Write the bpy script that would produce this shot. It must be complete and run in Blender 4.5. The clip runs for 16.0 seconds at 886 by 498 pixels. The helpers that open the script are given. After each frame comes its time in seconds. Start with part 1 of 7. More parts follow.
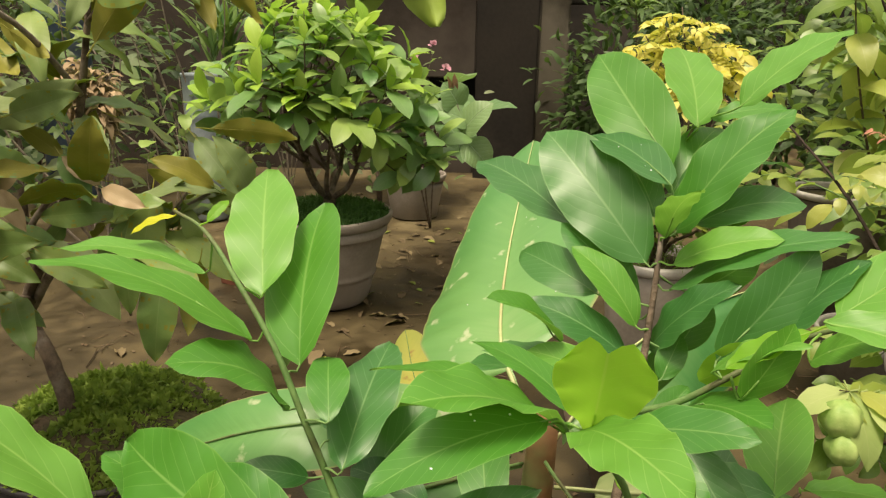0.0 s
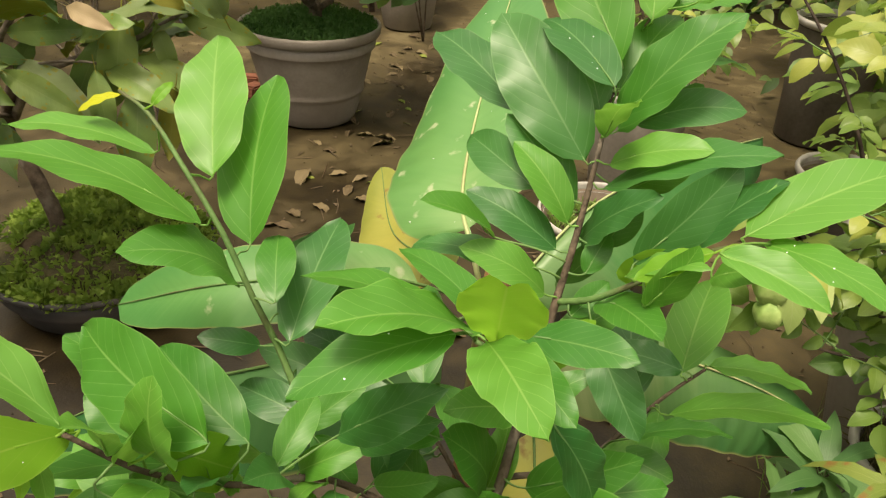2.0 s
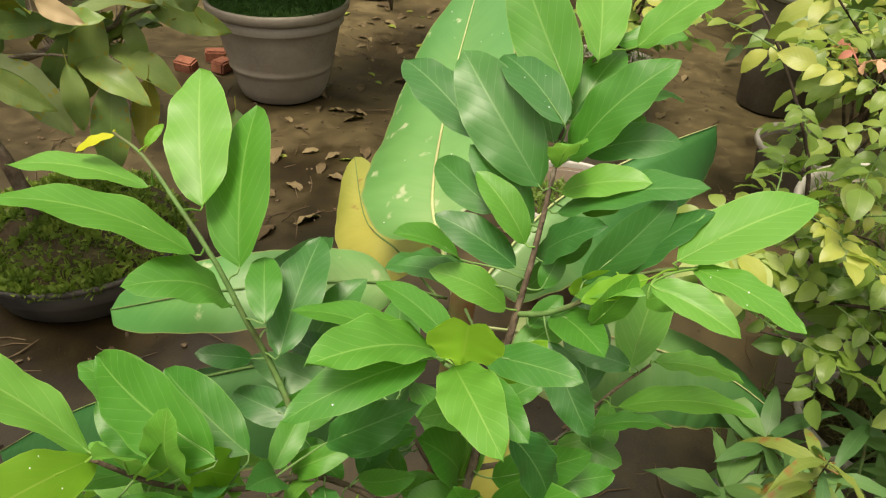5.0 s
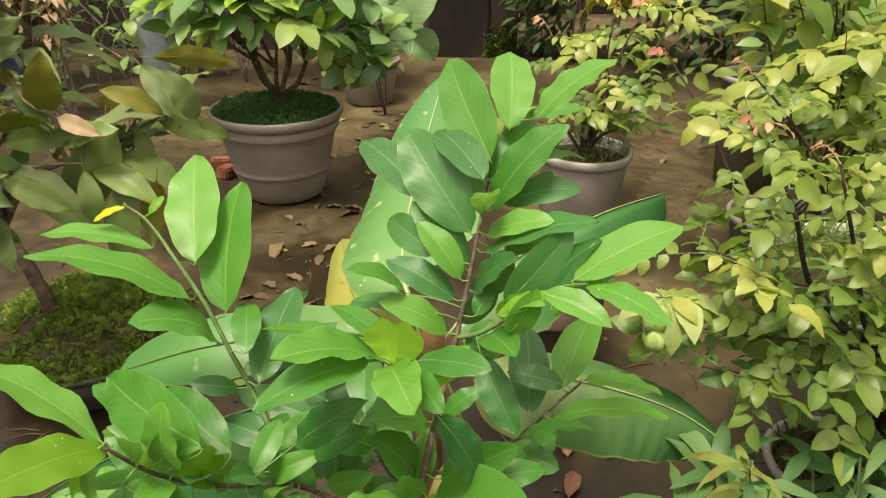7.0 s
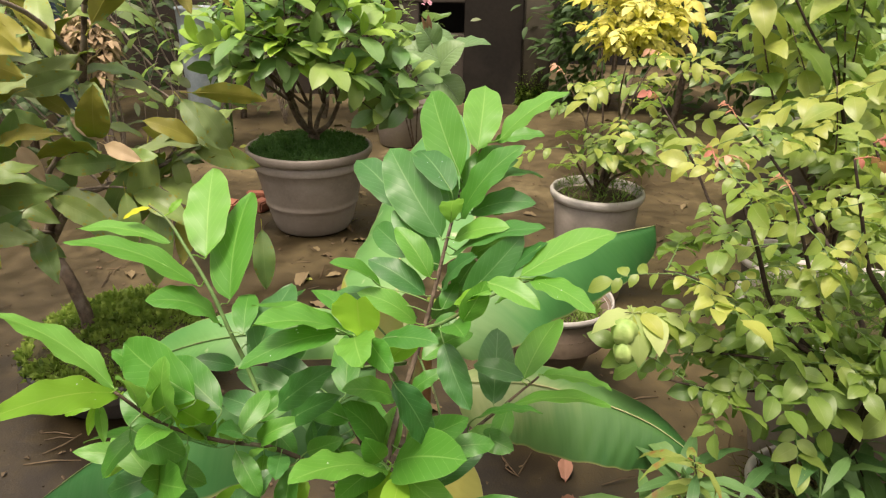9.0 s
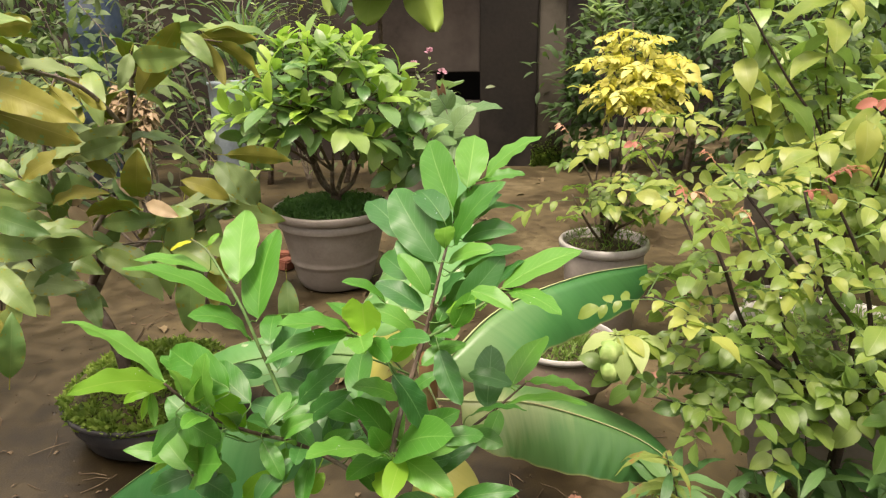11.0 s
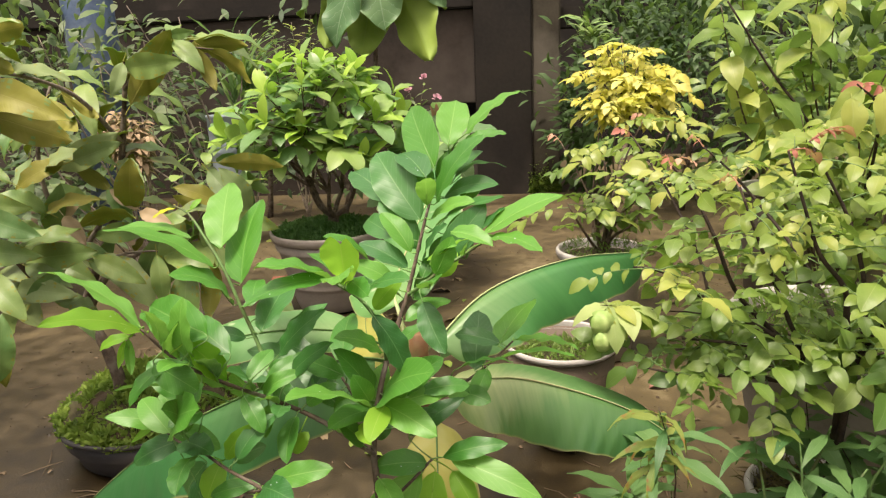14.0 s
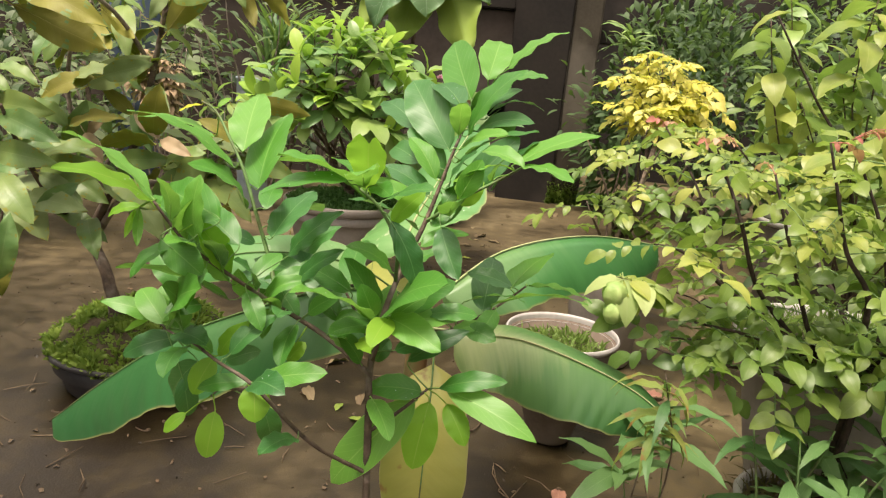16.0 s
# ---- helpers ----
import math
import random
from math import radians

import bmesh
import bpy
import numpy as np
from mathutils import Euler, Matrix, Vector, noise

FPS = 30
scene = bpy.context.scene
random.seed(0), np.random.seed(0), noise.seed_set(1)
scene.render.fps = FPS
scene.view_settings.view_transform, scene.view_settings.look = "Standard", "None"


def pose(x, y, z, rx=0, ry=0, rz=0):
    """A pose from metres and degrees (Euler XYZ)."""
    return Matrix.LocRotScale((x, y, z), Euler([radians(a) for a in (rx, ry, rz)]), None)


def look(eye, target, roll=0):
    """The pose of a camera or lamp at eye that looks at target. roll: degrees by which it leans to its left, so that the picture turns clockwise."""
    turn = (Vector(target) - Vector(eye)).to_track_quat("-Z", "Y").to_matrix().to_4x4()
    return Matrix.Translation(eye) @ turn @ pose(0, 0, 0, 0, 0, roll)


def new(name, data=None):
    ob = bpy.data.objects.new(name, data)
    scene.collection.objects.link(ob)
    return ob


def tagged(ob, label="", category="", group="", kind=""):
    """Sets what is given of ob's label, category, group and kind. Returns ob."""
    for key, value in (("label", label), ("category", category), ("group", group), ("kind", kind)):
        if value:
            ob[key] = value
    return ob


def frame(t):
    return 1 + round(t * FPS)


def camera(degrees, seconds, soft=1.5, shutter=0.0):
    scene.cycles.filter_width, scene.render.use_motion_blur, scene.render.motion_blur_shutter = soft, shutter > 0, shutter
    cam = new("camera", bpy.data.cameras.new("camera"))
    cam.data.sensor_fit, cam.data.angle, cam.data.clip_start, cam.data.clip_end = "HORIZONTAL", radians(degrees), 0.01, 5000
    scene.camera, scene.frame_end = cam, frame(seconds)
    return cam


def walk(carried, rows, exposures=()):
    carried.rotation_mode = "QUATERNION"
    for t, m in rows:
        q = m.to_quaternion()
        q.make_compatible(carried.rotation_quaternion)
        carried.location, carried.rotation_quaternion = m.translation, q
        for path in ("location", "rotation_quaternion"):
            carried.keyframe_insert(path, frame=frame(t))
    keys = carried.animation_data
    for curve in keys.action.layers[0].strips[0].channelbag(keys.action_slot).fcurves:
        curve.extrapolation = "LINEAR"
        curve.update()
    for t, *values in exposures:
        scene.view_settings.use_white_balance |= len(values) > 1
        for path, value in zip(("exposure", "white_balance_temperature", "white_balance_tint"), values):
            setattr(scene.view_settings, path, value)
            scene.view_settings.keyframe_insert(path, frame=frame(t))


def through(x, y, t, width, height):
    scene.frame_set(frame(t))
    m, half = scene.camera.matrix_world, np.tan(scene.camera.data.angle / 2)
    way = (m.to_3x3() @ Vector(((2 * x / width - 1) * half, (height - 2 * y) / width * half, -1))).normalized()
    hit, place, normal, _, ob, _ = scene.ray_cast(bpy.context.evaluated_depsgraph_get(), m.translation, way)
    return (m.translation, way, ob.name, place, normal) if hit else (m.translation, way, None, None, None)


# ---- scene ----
cam = camera(64.6, 16.0, 1.25)
PATH = [
    (0, (0.0855, 0.0600, 1.1527), (0.0015, 1.9298, 0.6058), 1.22),
    (0.5, (0.0986, 0.0397, 1.1678), (0.0411, 1.8585, 0.4668), 3.55),
    (1, (0.1180, 0.0571, 1.1811), (0.0850, 1.8101, 0.3277), 1.47),
    (1.5, (0.1197, 0.0662, 1.1995), (0.0650, 1.7593, 0.2336), 1.88),
    (2, (0.1240, 0.0685, 1.2194), (0.0811, 1.7242, 0.1902), 3.74),
    (2.5, (0.1344, 0.0614, 1.2351), (0.0565, 1.6395, 0.0924), 1.66),
    (3, (0.1313, 0.0588, 1.2521), (0.0607, 1.6122, 0.0754), 3.94),
    (3.5, (0.1351, 0.0692, 1.2727), (0.0846, 1.6277, 0.1017), 3.86),
    (4, (0.1311, 0.0662, 1.2823), (0.1232, 1.6284, 0.1152), 4.69),
    (4.2, (0.1232, 0.0655, 1.2836), (0.1335, 1.6293, 0.1187), 5.11),
    (6.3, (0.1434, -0.0416, 1.3160), (0.2015, 1.6511, 0.3497), 1.73),
    (6.5, (0.1566, -0.0572, 1.3173), (0.2025, 1.6471, 0.3708), 1.58),
    (7, (0.1866, -0.0964, 1.3162), (0.1888, 1.6425, 0.4338), 0.51),
    (7.5, (0.2035, -0.1272, 1.3196), (0.1584, 1.6305, 0.4764), 0.33),
    (8, (0.2229, -0.1566, 1.3187), (0.1603, 1.6143, 0.5047), 0.46),
    (8.5, (0.2393, -0.1889, 1.3191), (0.1464, 1.5923, 0.5309), 0.36),
    (9, (0.2631, -0.2175, 1.3211), (0.1630, 1.5719, 0.5528), 0.91),
    (9.2, (0.2726, -0.2298, 1.3233), (0.1675, 1.5661, 0.5709), 0.97),
    (11.3, (0.3162, -0.3817, 1.3217), (0.1404, 1.4736, 0.7477), -0.85),
    (11.5, (0.3188, -0.3858, 1.3150), (0.1505, 1.4753, 0.7578), -0.26),
    (12, (0.3236, -0.3942, 1.3000), (0.1104, 1.4723, 0.7771), -2.20),
    (12.5, (0.3250, -0.3977, 1.2789), (0.1249, 1.4666, 0.7434), -3.40),
    (13, (0.3245, -0.4032, 1.2594), (0.1384, 1.4713, 0.7555), -2.61),
    (13.5, (0.3380, -0.4075, 1.2397), (0.1385, 1.4701, 0.7526), -4.68),
    (14, (0.3414, -0.3956, 1.2046), (0.1590, 1.4835, 0.7167), -2.44),
    (14.5, (0.3426, -0.3895, 1.1794), (0.1540, 1.4944, 0.7127), -0.25),
    (15, (0.3397, -0.3889, 1.1622), (0.1371, 1.4952, 0.7022), 0.69),
    (15.5, (0.3339, -0.3903, 1.1306), (0.1343, 1.4934, 0.6676), 2.42),
    (16, (0.3249, -0.3976, 1.0969), (0.1246, 1.4843, 0.6271), 5.64),
]
walk(cam, [(t, look(eye, target, roll)) for t, eye, target, roll in PATH], ((0, 1.06, 7900, 11), (4, 1.06, 7750, 7), (7, 1.18, 7450, 13), (9, 1.30, 7250, 18), (16, 1.40, 7150, 18)))

# ---- world and light: a bright overcast day ----
world = bpy.data.worlds.new("overcast_sky")
scene.world = world
world.use_nodes = True
wn = world.node_tree
wn.nodes.clear()
sky = wn.nodes.new("ShaderNodeTexSky")
sky.sky_type, sky.sun_disc = "NISHITA", False
sky.sun_elevation, sky.sun_rotation = radians(72), radians(210)
sky.air_density, sky.dust_density = 1.0, 4.0
soften = wn.nodes.new("ShaderNodeMixRGB")
soften.inputs[0].default_value = 0.55
soften.inputs[2].default_value = (7.6, 7.1, 6.0, 1)
bg = wn.nodes.new("ShaderNodeBackground")
bg.inputs[1].default_value = 0.115
wo = wn.nodes.new("ShaderNodeOutputWorld")
wn.links.new(sky.outputs[0], soften.inputs[1])
wn.links.new(soften.outputs[0], bg.inputs[0])
wn.links.new(bg.outputs[0], wo.inputs[0])
sun_data = bpy.data.lights.new("sun", "SUN")
sun_data.energy, sun_data.angle, sun_data.color = 2.3, radians(18), (1.0, 0.95, 0.86)
sun = new("sun", sun_data)
sun.matrix_world = look((-1.2, -0.3, 6.0), (0, 1.2, 0))


# ---- materials ----
def mat(name):
    m = bpy.data.materials.new(name)
    m.use_nodes = True
    nt = m.node_tree
    nt.nodes.clear()
    return m, nt, (lambda kind, **kw: node(nt, kind, **kw)), nt.links.new


def node(nt, kind, **kw):
    n = nt.nodes.new("ShaderNode" + kind)
    for k, v in kw.items():
        if k.startswith("i_"):
            n.inputs[int(k[2:])].default_value = v
        elif k == "op":
            n.operation = v
        elif k == "blend":
            n.blend_type = v
    return n


def ramp(nt, stops):
    r = nt.nodes.new("ShaderNodeValToRGB")
    el = r.color_ramp.elements
    while len(el) < len(stops):
        el.new(0.5)
    for e, (p, c) in zip(el, stops):
        e.position, e.color = p, (*c, 1)
    return r


def rough_mat(name, dark, light, scale=8.0, rough=0.85, bump=0.3, fine=60.0, third=None, spec=0.3, cover=0.52):
    """A weathered surface: two scales of noise in colour and relief, and stains of a third colour."""
    m, nt, nd, link = mat(name)
    tc = nd("TexCoord")
    n1 = nd("TexNoise")
    n1.inputs["Scale"].default_value, n1.inputs["Detail"].default_value = scale, 6
    n2 = nd("TexNoise")
    n2.inputs["Scale"].default_value, n2.inputs["Detail"].default_value = fine, 4
    link(tc.outputs["Object"], n1.inputs["Vector"])
    link(tc.outputs["Object"], n2.inputs["Vector"])
    mid = tuple((a + b) / 2 for a, b in zip(dark, light))
    r = ramp(nt, [(0.3, dark), (0.5, mid), (0.72, light)])
    add = nd("Math", op="ADD")
    half = nd("Math", op="MULTIPLY", i_1=0.35)
    link(n2.outputs[0], half.inputs[0])
    link(n1.outputs[0], add.inputs[0])
    link(half.outputs[0], add.inputs[1])
    sub = nd("Math", op="SUBTRACT", i_1=0.17)
    link(add.outputs[0], sub.inputs[0])
    link(sub.outputs[0], r.inputs[0])
    col = r.outputs[0]
    if third:
        n3 = nd("TexNoise")
        n3.inputs["Scale"].default_value, n3.inputs["Detail"].default_value = scale * 0.45, 5
        link(tc.outputs["Object"], n3.inputs["Vector"])
        r3 = ramp(nt, [(cover, (0, 0, 0)), (cover + 0.14, (0.8, 0.8, 0.8))])
        link(n3.outputs[0], r3.inputs[0])
        mx = nd("MixRGB", i_2=(*third, 1))
        link(r3.outputs[0], mx.inputs[0])
        link(col, mx.inputs[1])
        col = mx.outputs[0]
    b = nd("Bump")
    b.inputs["Strength"].default_value, b.inputs["Distance"].default_value = bump, 0.01
    link(sub.outputs[0], b.inputs["Height"])
    p = nd("BsdfPrincipled")
    p.inputs["Specular IOR Level"].default_value = spec
    rr = nd("MapRange")
    rr.inputs[3].default_value, rr.inputs[4].default_value = rough - 0.12, min(1.0, rough + 0.1)
    link(n1.outputs[0], rr.inputs[0])
    link(rr.outputs[0], p.inputs["Roughness"])
    link(col, p.inputs["Base Color"])
    link(b.outputs[0], p.inputs["Normal"])
    o = nd("OutputMaterial")
    link(p.outputs[0], o.inputs[0])
    return m


def leaf_mat(name, c1, c2, vein=(0.25, 0.4, 0.12), veins=9.0, vein_mix=0.45, rough=0.45, through=0.3, spots=None, spot_at=0.62,
             lines=0.9, spec=0.35, bump=0.15, slant=0.36, patch=0.35):
    """A living leaf: colour differs leaf by leaf and blotch by blotch, with midrib and side veins along the blade."""
    m, nt, nd, link = mat(name)
    uv = nd("UVMap")
    sep = nd("SeparateXYZ")
    link(uv.outputs[0], sep.inputs[0])
    info = nd("ObjectInfo")
    tc = nd("TexCoord")
    n1 = nd("TexNoise")
    n1.inputs["Scale"].default_value, n1.inputs["Detail"].default_value = 22.0, 4
    link(tc.outputs["Object"], n1.inputs["Vector"])
    # leaf by leaf, then blotches
    f = nd("Math", op="MULTIPLY_ADD", i_1=patch * 2, i_2=-patch)
    link(n1.outputs[0], f.inputs[0])
    fa = nd("Math", op="ADD")
    fa.use_clamp = True
    link(f.outputs[0], fa.inputs[0])
    link(info.outputs["Random"], fa.inputs[1])
    mix = nd("MixRGB", i_1=(*c1, 1), i_2=(*c2, 1))
    link(fa.outputs[0], mix.inputs[0])
    # |u| from the midrib
    u0 = nd("Math", op="SUBTRACT", i_1=0.5)
    link(sep.outputs[0], u0.inputs[0])
    au = nd("Math", op="ABSOLUTE")
    link(u0.outputs[0], au.inputs[0])
    rib = nd("MapRange")
    rib.inputs[1].default_value, rib.inputs[2].default_value, rib.inputs[3].default_value, rib.inputs[4].default_value = 0.006, 0.022, 1.0, 0.0
    link(au.outputs[0], rib.inputs[0])
    # side veins run forward from the midrib
    arc = nd("Math", op="MULTIPLY", i_1=math.pi)
    link(sep.outputs[1], arc.inputs[0])
    broad = nd("Math", op="SINE")
    link(arc.outputs[0], broad.inputs[0])
    lean = nd("Math", op="MULTIPLY_ADD", i_1=-slant * 1.7, i_2=-slant * 0.3)
    link(broad.outputs[0], lean.inputs[0])
    sl = nd("Math", op="MULTIPLY")
    link(au.outputs[0], sl.inputs[0])
    link(lean.outputs[0], sl.inputs[1])
    ph = nd("Math", op="ADD")
    link(sep.outputs[1], ph.inputs[0])
    link(sl.outputs[0], ph.inputs[1])
    wob = nd("Math", op="MULTIPLY_ADD", i_1=0.10, i_2=0.0)
    link(n1.outputs[0], wob.inputs[0])
    ph2 = nd("Math", op="ADD")
    link(ph.outputs[0], ph2.inputs[0])
    link(wob.outputs[0], ph2.inputs[1])
    sc = nd("Math", op="MULTIPLY", i_1=veins)
    link(ph2.outputs[0], sc.inputs[0])
    fr = nd("Math", op="FRACT")
    link(sc.outputs[0], fr.inputs[0])
    ds = nd("Math", op="SUBTRACT", i_1=0.5)
    link(fr.outputs[0], ds.inputs[0])
    da = nd("Math", op="ABSOLUTE")
    link(ds.outputs[0], da.inputs[0])
    side = nd("MapRange")
    side.inputs[1].default_value, side.inputs[2].default_value, side.inputs[3].default_value, side.inputs[4].default_value = 0.010, 0.042, lines, 0.0
    link(da.outputs[0], side.inputs[0])
    vm = nd("Math", op="MAXIMUM")
    link(rib.outputs[0], vm.inputs[0])
    link(side.outputs[0], vm.inputs[1])
    edge = nd("MapRange")
    edge.inputs[1].default_value, edge.inputs[2].default_value, edge.inputs[3].default_value, edge.inputs[4].default_value = 0.478, 0.498, 0.0, 0.9
    link(au.outputs[0], edge.inputs[0])
    ve = nd("Math", op="MAXIMUM")
    link(vm.outputs[0], ve.inputs[0])
    link(edge.outputs[0], ve.inputs[1])
    vk = nd("Math", op="MULTIPLY", i_1=vein_mix)
    link(ve.outputs[0], vk.inputs[0])
    vmix = nd("MixRGB", i_2=(*vein, 1))
    link(vk.outputs[0], vmix.inputs[0])
    link(mix.outputs[0], vmix.inputs[1])
    col = vmix.outputs[0]
    if spots:
        n3 = nd("TexNoise")
        n3.inputs["Scale"].default_value, n3.inputs["Detail"].default_value = 30.0, 5
        link(tc.outputs["Object"], n3.inputs["Vector"])
        r3 = ramp(nt, [(spot_at, (0, 0, 0)), (spot_at + 0.06, (0.85, 0.85, 0.85))])
        link(n3.outputs[0], r3.inputs[0])
        mx = nd("MixRGB", i_2=(*spots, 1))
        link(r3.outputs[0], mx.inputs[0])
        link(col, mx.inputs[1])
        col = mx.outputs[0]
    # relief: swelling between veins
    hb = nd("MapRange")
    hb.inputs[1].default_value, hb.inputs[2].default_value, hb.inputs[3].default_value, hb.inputs[4].default_value = 0.0, 0.3, 0.0, 1.0
    link(da.outputs[0], hb.inputs[0])
    hq = nd("Math", op="MULTIPLY", i_1=0.35)
    link(hb.outputs[0], hq.inputs[0])
    hs = nd("Math", op="SUBTRACT")
    link(hq.outputs[0], hs.inputs[0])
    link(rib.outputs[0], hs.inputs[1])
    hn = nd("Math", op="MULTIPLY_ADD", i_1=0.8)
    link(n1.outputs[0], hn.inputs[0])
    link(hs.outputs[0], hn.inputs[2])
    b = nd("Bump")
    b.inputs["Strength"].default_value, b.inputs["Distance"].default_value = bump, 0.003
    link(hn.outputs[0], b.inputs["Height"])
    p = nd("BsdfPrincipled")
    p.inputs["Specular IOR Level"].default_value = spec
    rr = nd("MapRange")
    rr.inputs[3].default_value, rr.inputs[4].default_value = rough - 0.08, rough + 0.12
    link(n1.outputs[0], rr.inputs[0])
    link(rr.outputs[0], p.inputs["Roughness"])
    link(col, p.inputs["Base Color"])
    link(b.outputs[0], p.inputs["Normal"])
    tr = nd("BsdfTranslucent")
    warm = nd("MixRGB", i_0=0.35, i_2=(0.34, 0.62, 0.08, 1), blend="MIX")
    link(col, warm.inputs[1])
    link(warm.outputs[0], tr.inputs[0])
    ms = nd("MixShader", i_0=through)
    link(p.outputs[0], ms.inputs[1])
    link(tr.outputs[0], ms.inputs[2])
    o = nd("OutputMaterial")
    link(ms.outputs[0], o.inputs[0])
    return m


def banana_mat(name, pale, green, deep, rough=0.36, through=0.35, stains=None):
    """A banana blade: whitish towards its base and midrib, deeper green towards tip and margin, with fine streaks across."""
    m, nt, nd, link = mat(name)
    uv = nd("UVMap")
    sep = nd("SeparateXYZ")
    link(uv.outputs[0], sep.inputs[0])
    u0 = nd("Math", op="SUBTRACT", i_1=0.5)
    link(sep.outputs[0], u0.inputs[0])
    au = nd("Math", op="ABSOLUTE")
    link(u0.outputs[0], au.inputs[0])
    # the streaks: long across the blade, narrow along it, leaning a little to the tip
    lean = nd("Math", op="MULTIPLY_ADD", i_1=-0.16)
    link(au.outputs[0], lean.inputs[0])
    link(sep.outputs[1], lean.inputs[2])
    place = nd("CombineXYZ")
    link(sep.outputs[0], place.inputs[0])
    link(lean.outputs[0], place.inputs[1])
    stretch = nd("VectorMath", op="MULTIPLY")
    stretch.inputs[1].default_value = (1.6, 46.0, 1.0)
    link(place.outputs[0], stretch.inputs[0])
    fine = nd("TexNoise")
    fine.inputs["Scale"].default_value, fine.inputs["Detail"].default_value = 1.0, 5
    link(stretch.outputs[0], fine.inputs["Vector"])
    wide = nd("VectorMath", op="MULTIPLY")
    wide.inputs[1].default_value = (1.2, 9.0, 1.0)
    link(place.outputs[0], wide.inputs[0])
    broad = nd("TexNoise")
    broad.inputs["Scale"].default_value, broad.inputs["Detail"].default_value = 1.0, 3
    link(wide.outputs[0], broad.inputs["Vector"])
    # from the base outwards
    out = nd("Math", op="MULTIPLY_ADD", i_1=0.55)
    link(au.outputs[0], out.inputs[0])
    link(sep.outputs[1], out.inputs[2])
    a1 = nd("Math", op="MULTIPLY_ADD", i_1=0.40)
    link(broad.outputs[0], a1.inputs[0])
    link(out.outputs[0], a1.inputs[2])
    a2 = nd("Math", op="MULTIPLY_ADD", i_1=0.24)
    link(fine.outputs[0], a2.inputs[0])
    link(a1.outputs[0], a2.inputs[2])
    shade = ramp(nt, [(0.36, pale), (0.62, green), (0.92, deep)])
    scaled = nd("Math", op="MULTIPLY", i_1=0.66)
    link(a2.outputs[0], scaled.inputs[0])
    link(scaled.outputs[0], shade.inputs[0])
    col = shade.outputs[0]
    margin = nd("MapRange")
    margin.inputs[1].default_value, margin.inputs[2].default_value, margin.inputs[3].default_value, margin.inputs[4].default_value = 0.480, 0.5, 0.0, 0.75
    link(au.outputs[0], margin.inputs[0])
    rim = nd("MixRGB", i_2=(0.36, 0.33, 0.14, 1))
    link(margin.outputs[0], rim.inputs[0])
    link(col, rim.inputs[1])
    col = rim.outputs[0]
    if stains:
        tc = nd("TexCoord")
        n3 = nd("TexNoise")
        n3.inputs["Scale"].default_value, n3.inputs["Detail"].default_value = 26.0, 5
        link(tc.outputs["Object"], n3.inputs["Vector"])
        r3 = ramp(nt, [(0.64, (0, 0, 0)), (0.70, (0.8, 0.8, 0.8))])
        link(n3.outputs[0], r3.inputs[0])
        mx = nd("MixRGB", i_2=(*stains, 1))
        link(r3.outputs[0], mx.inputs[0])
        link(col, mx.inputs[1])
        col = mx.outputs[0]
    b = nd("Bump")
    b.inputs["Strength"].default_value, b.inputs["Distance"].default_value = 0.22, 0.003
    link(fine.outputs[0], b.inputs["Height"])
    p = nd("BsdfPrincipled")
    p.inputs["Specular IOR Level"].default_value = 0.6
    p.inputs["Roughness"].default_value = rough
    link(col, p.inputs["Base Color"])
    link(b.outputs[0], p.inputs["Normal"])
    tr = nd("BsdfTranslucent")
    link(col, tr.inputs[0])
    ms = nd("MixShader", i_0=through)
    link(p.outputs[0], ms.inputs[1])
    link(tr.outputs[0], ms.inputs[2])
    o = nd("OutputMaterial")
    link(ms.outputs[0], o.inputs[0])
    return m


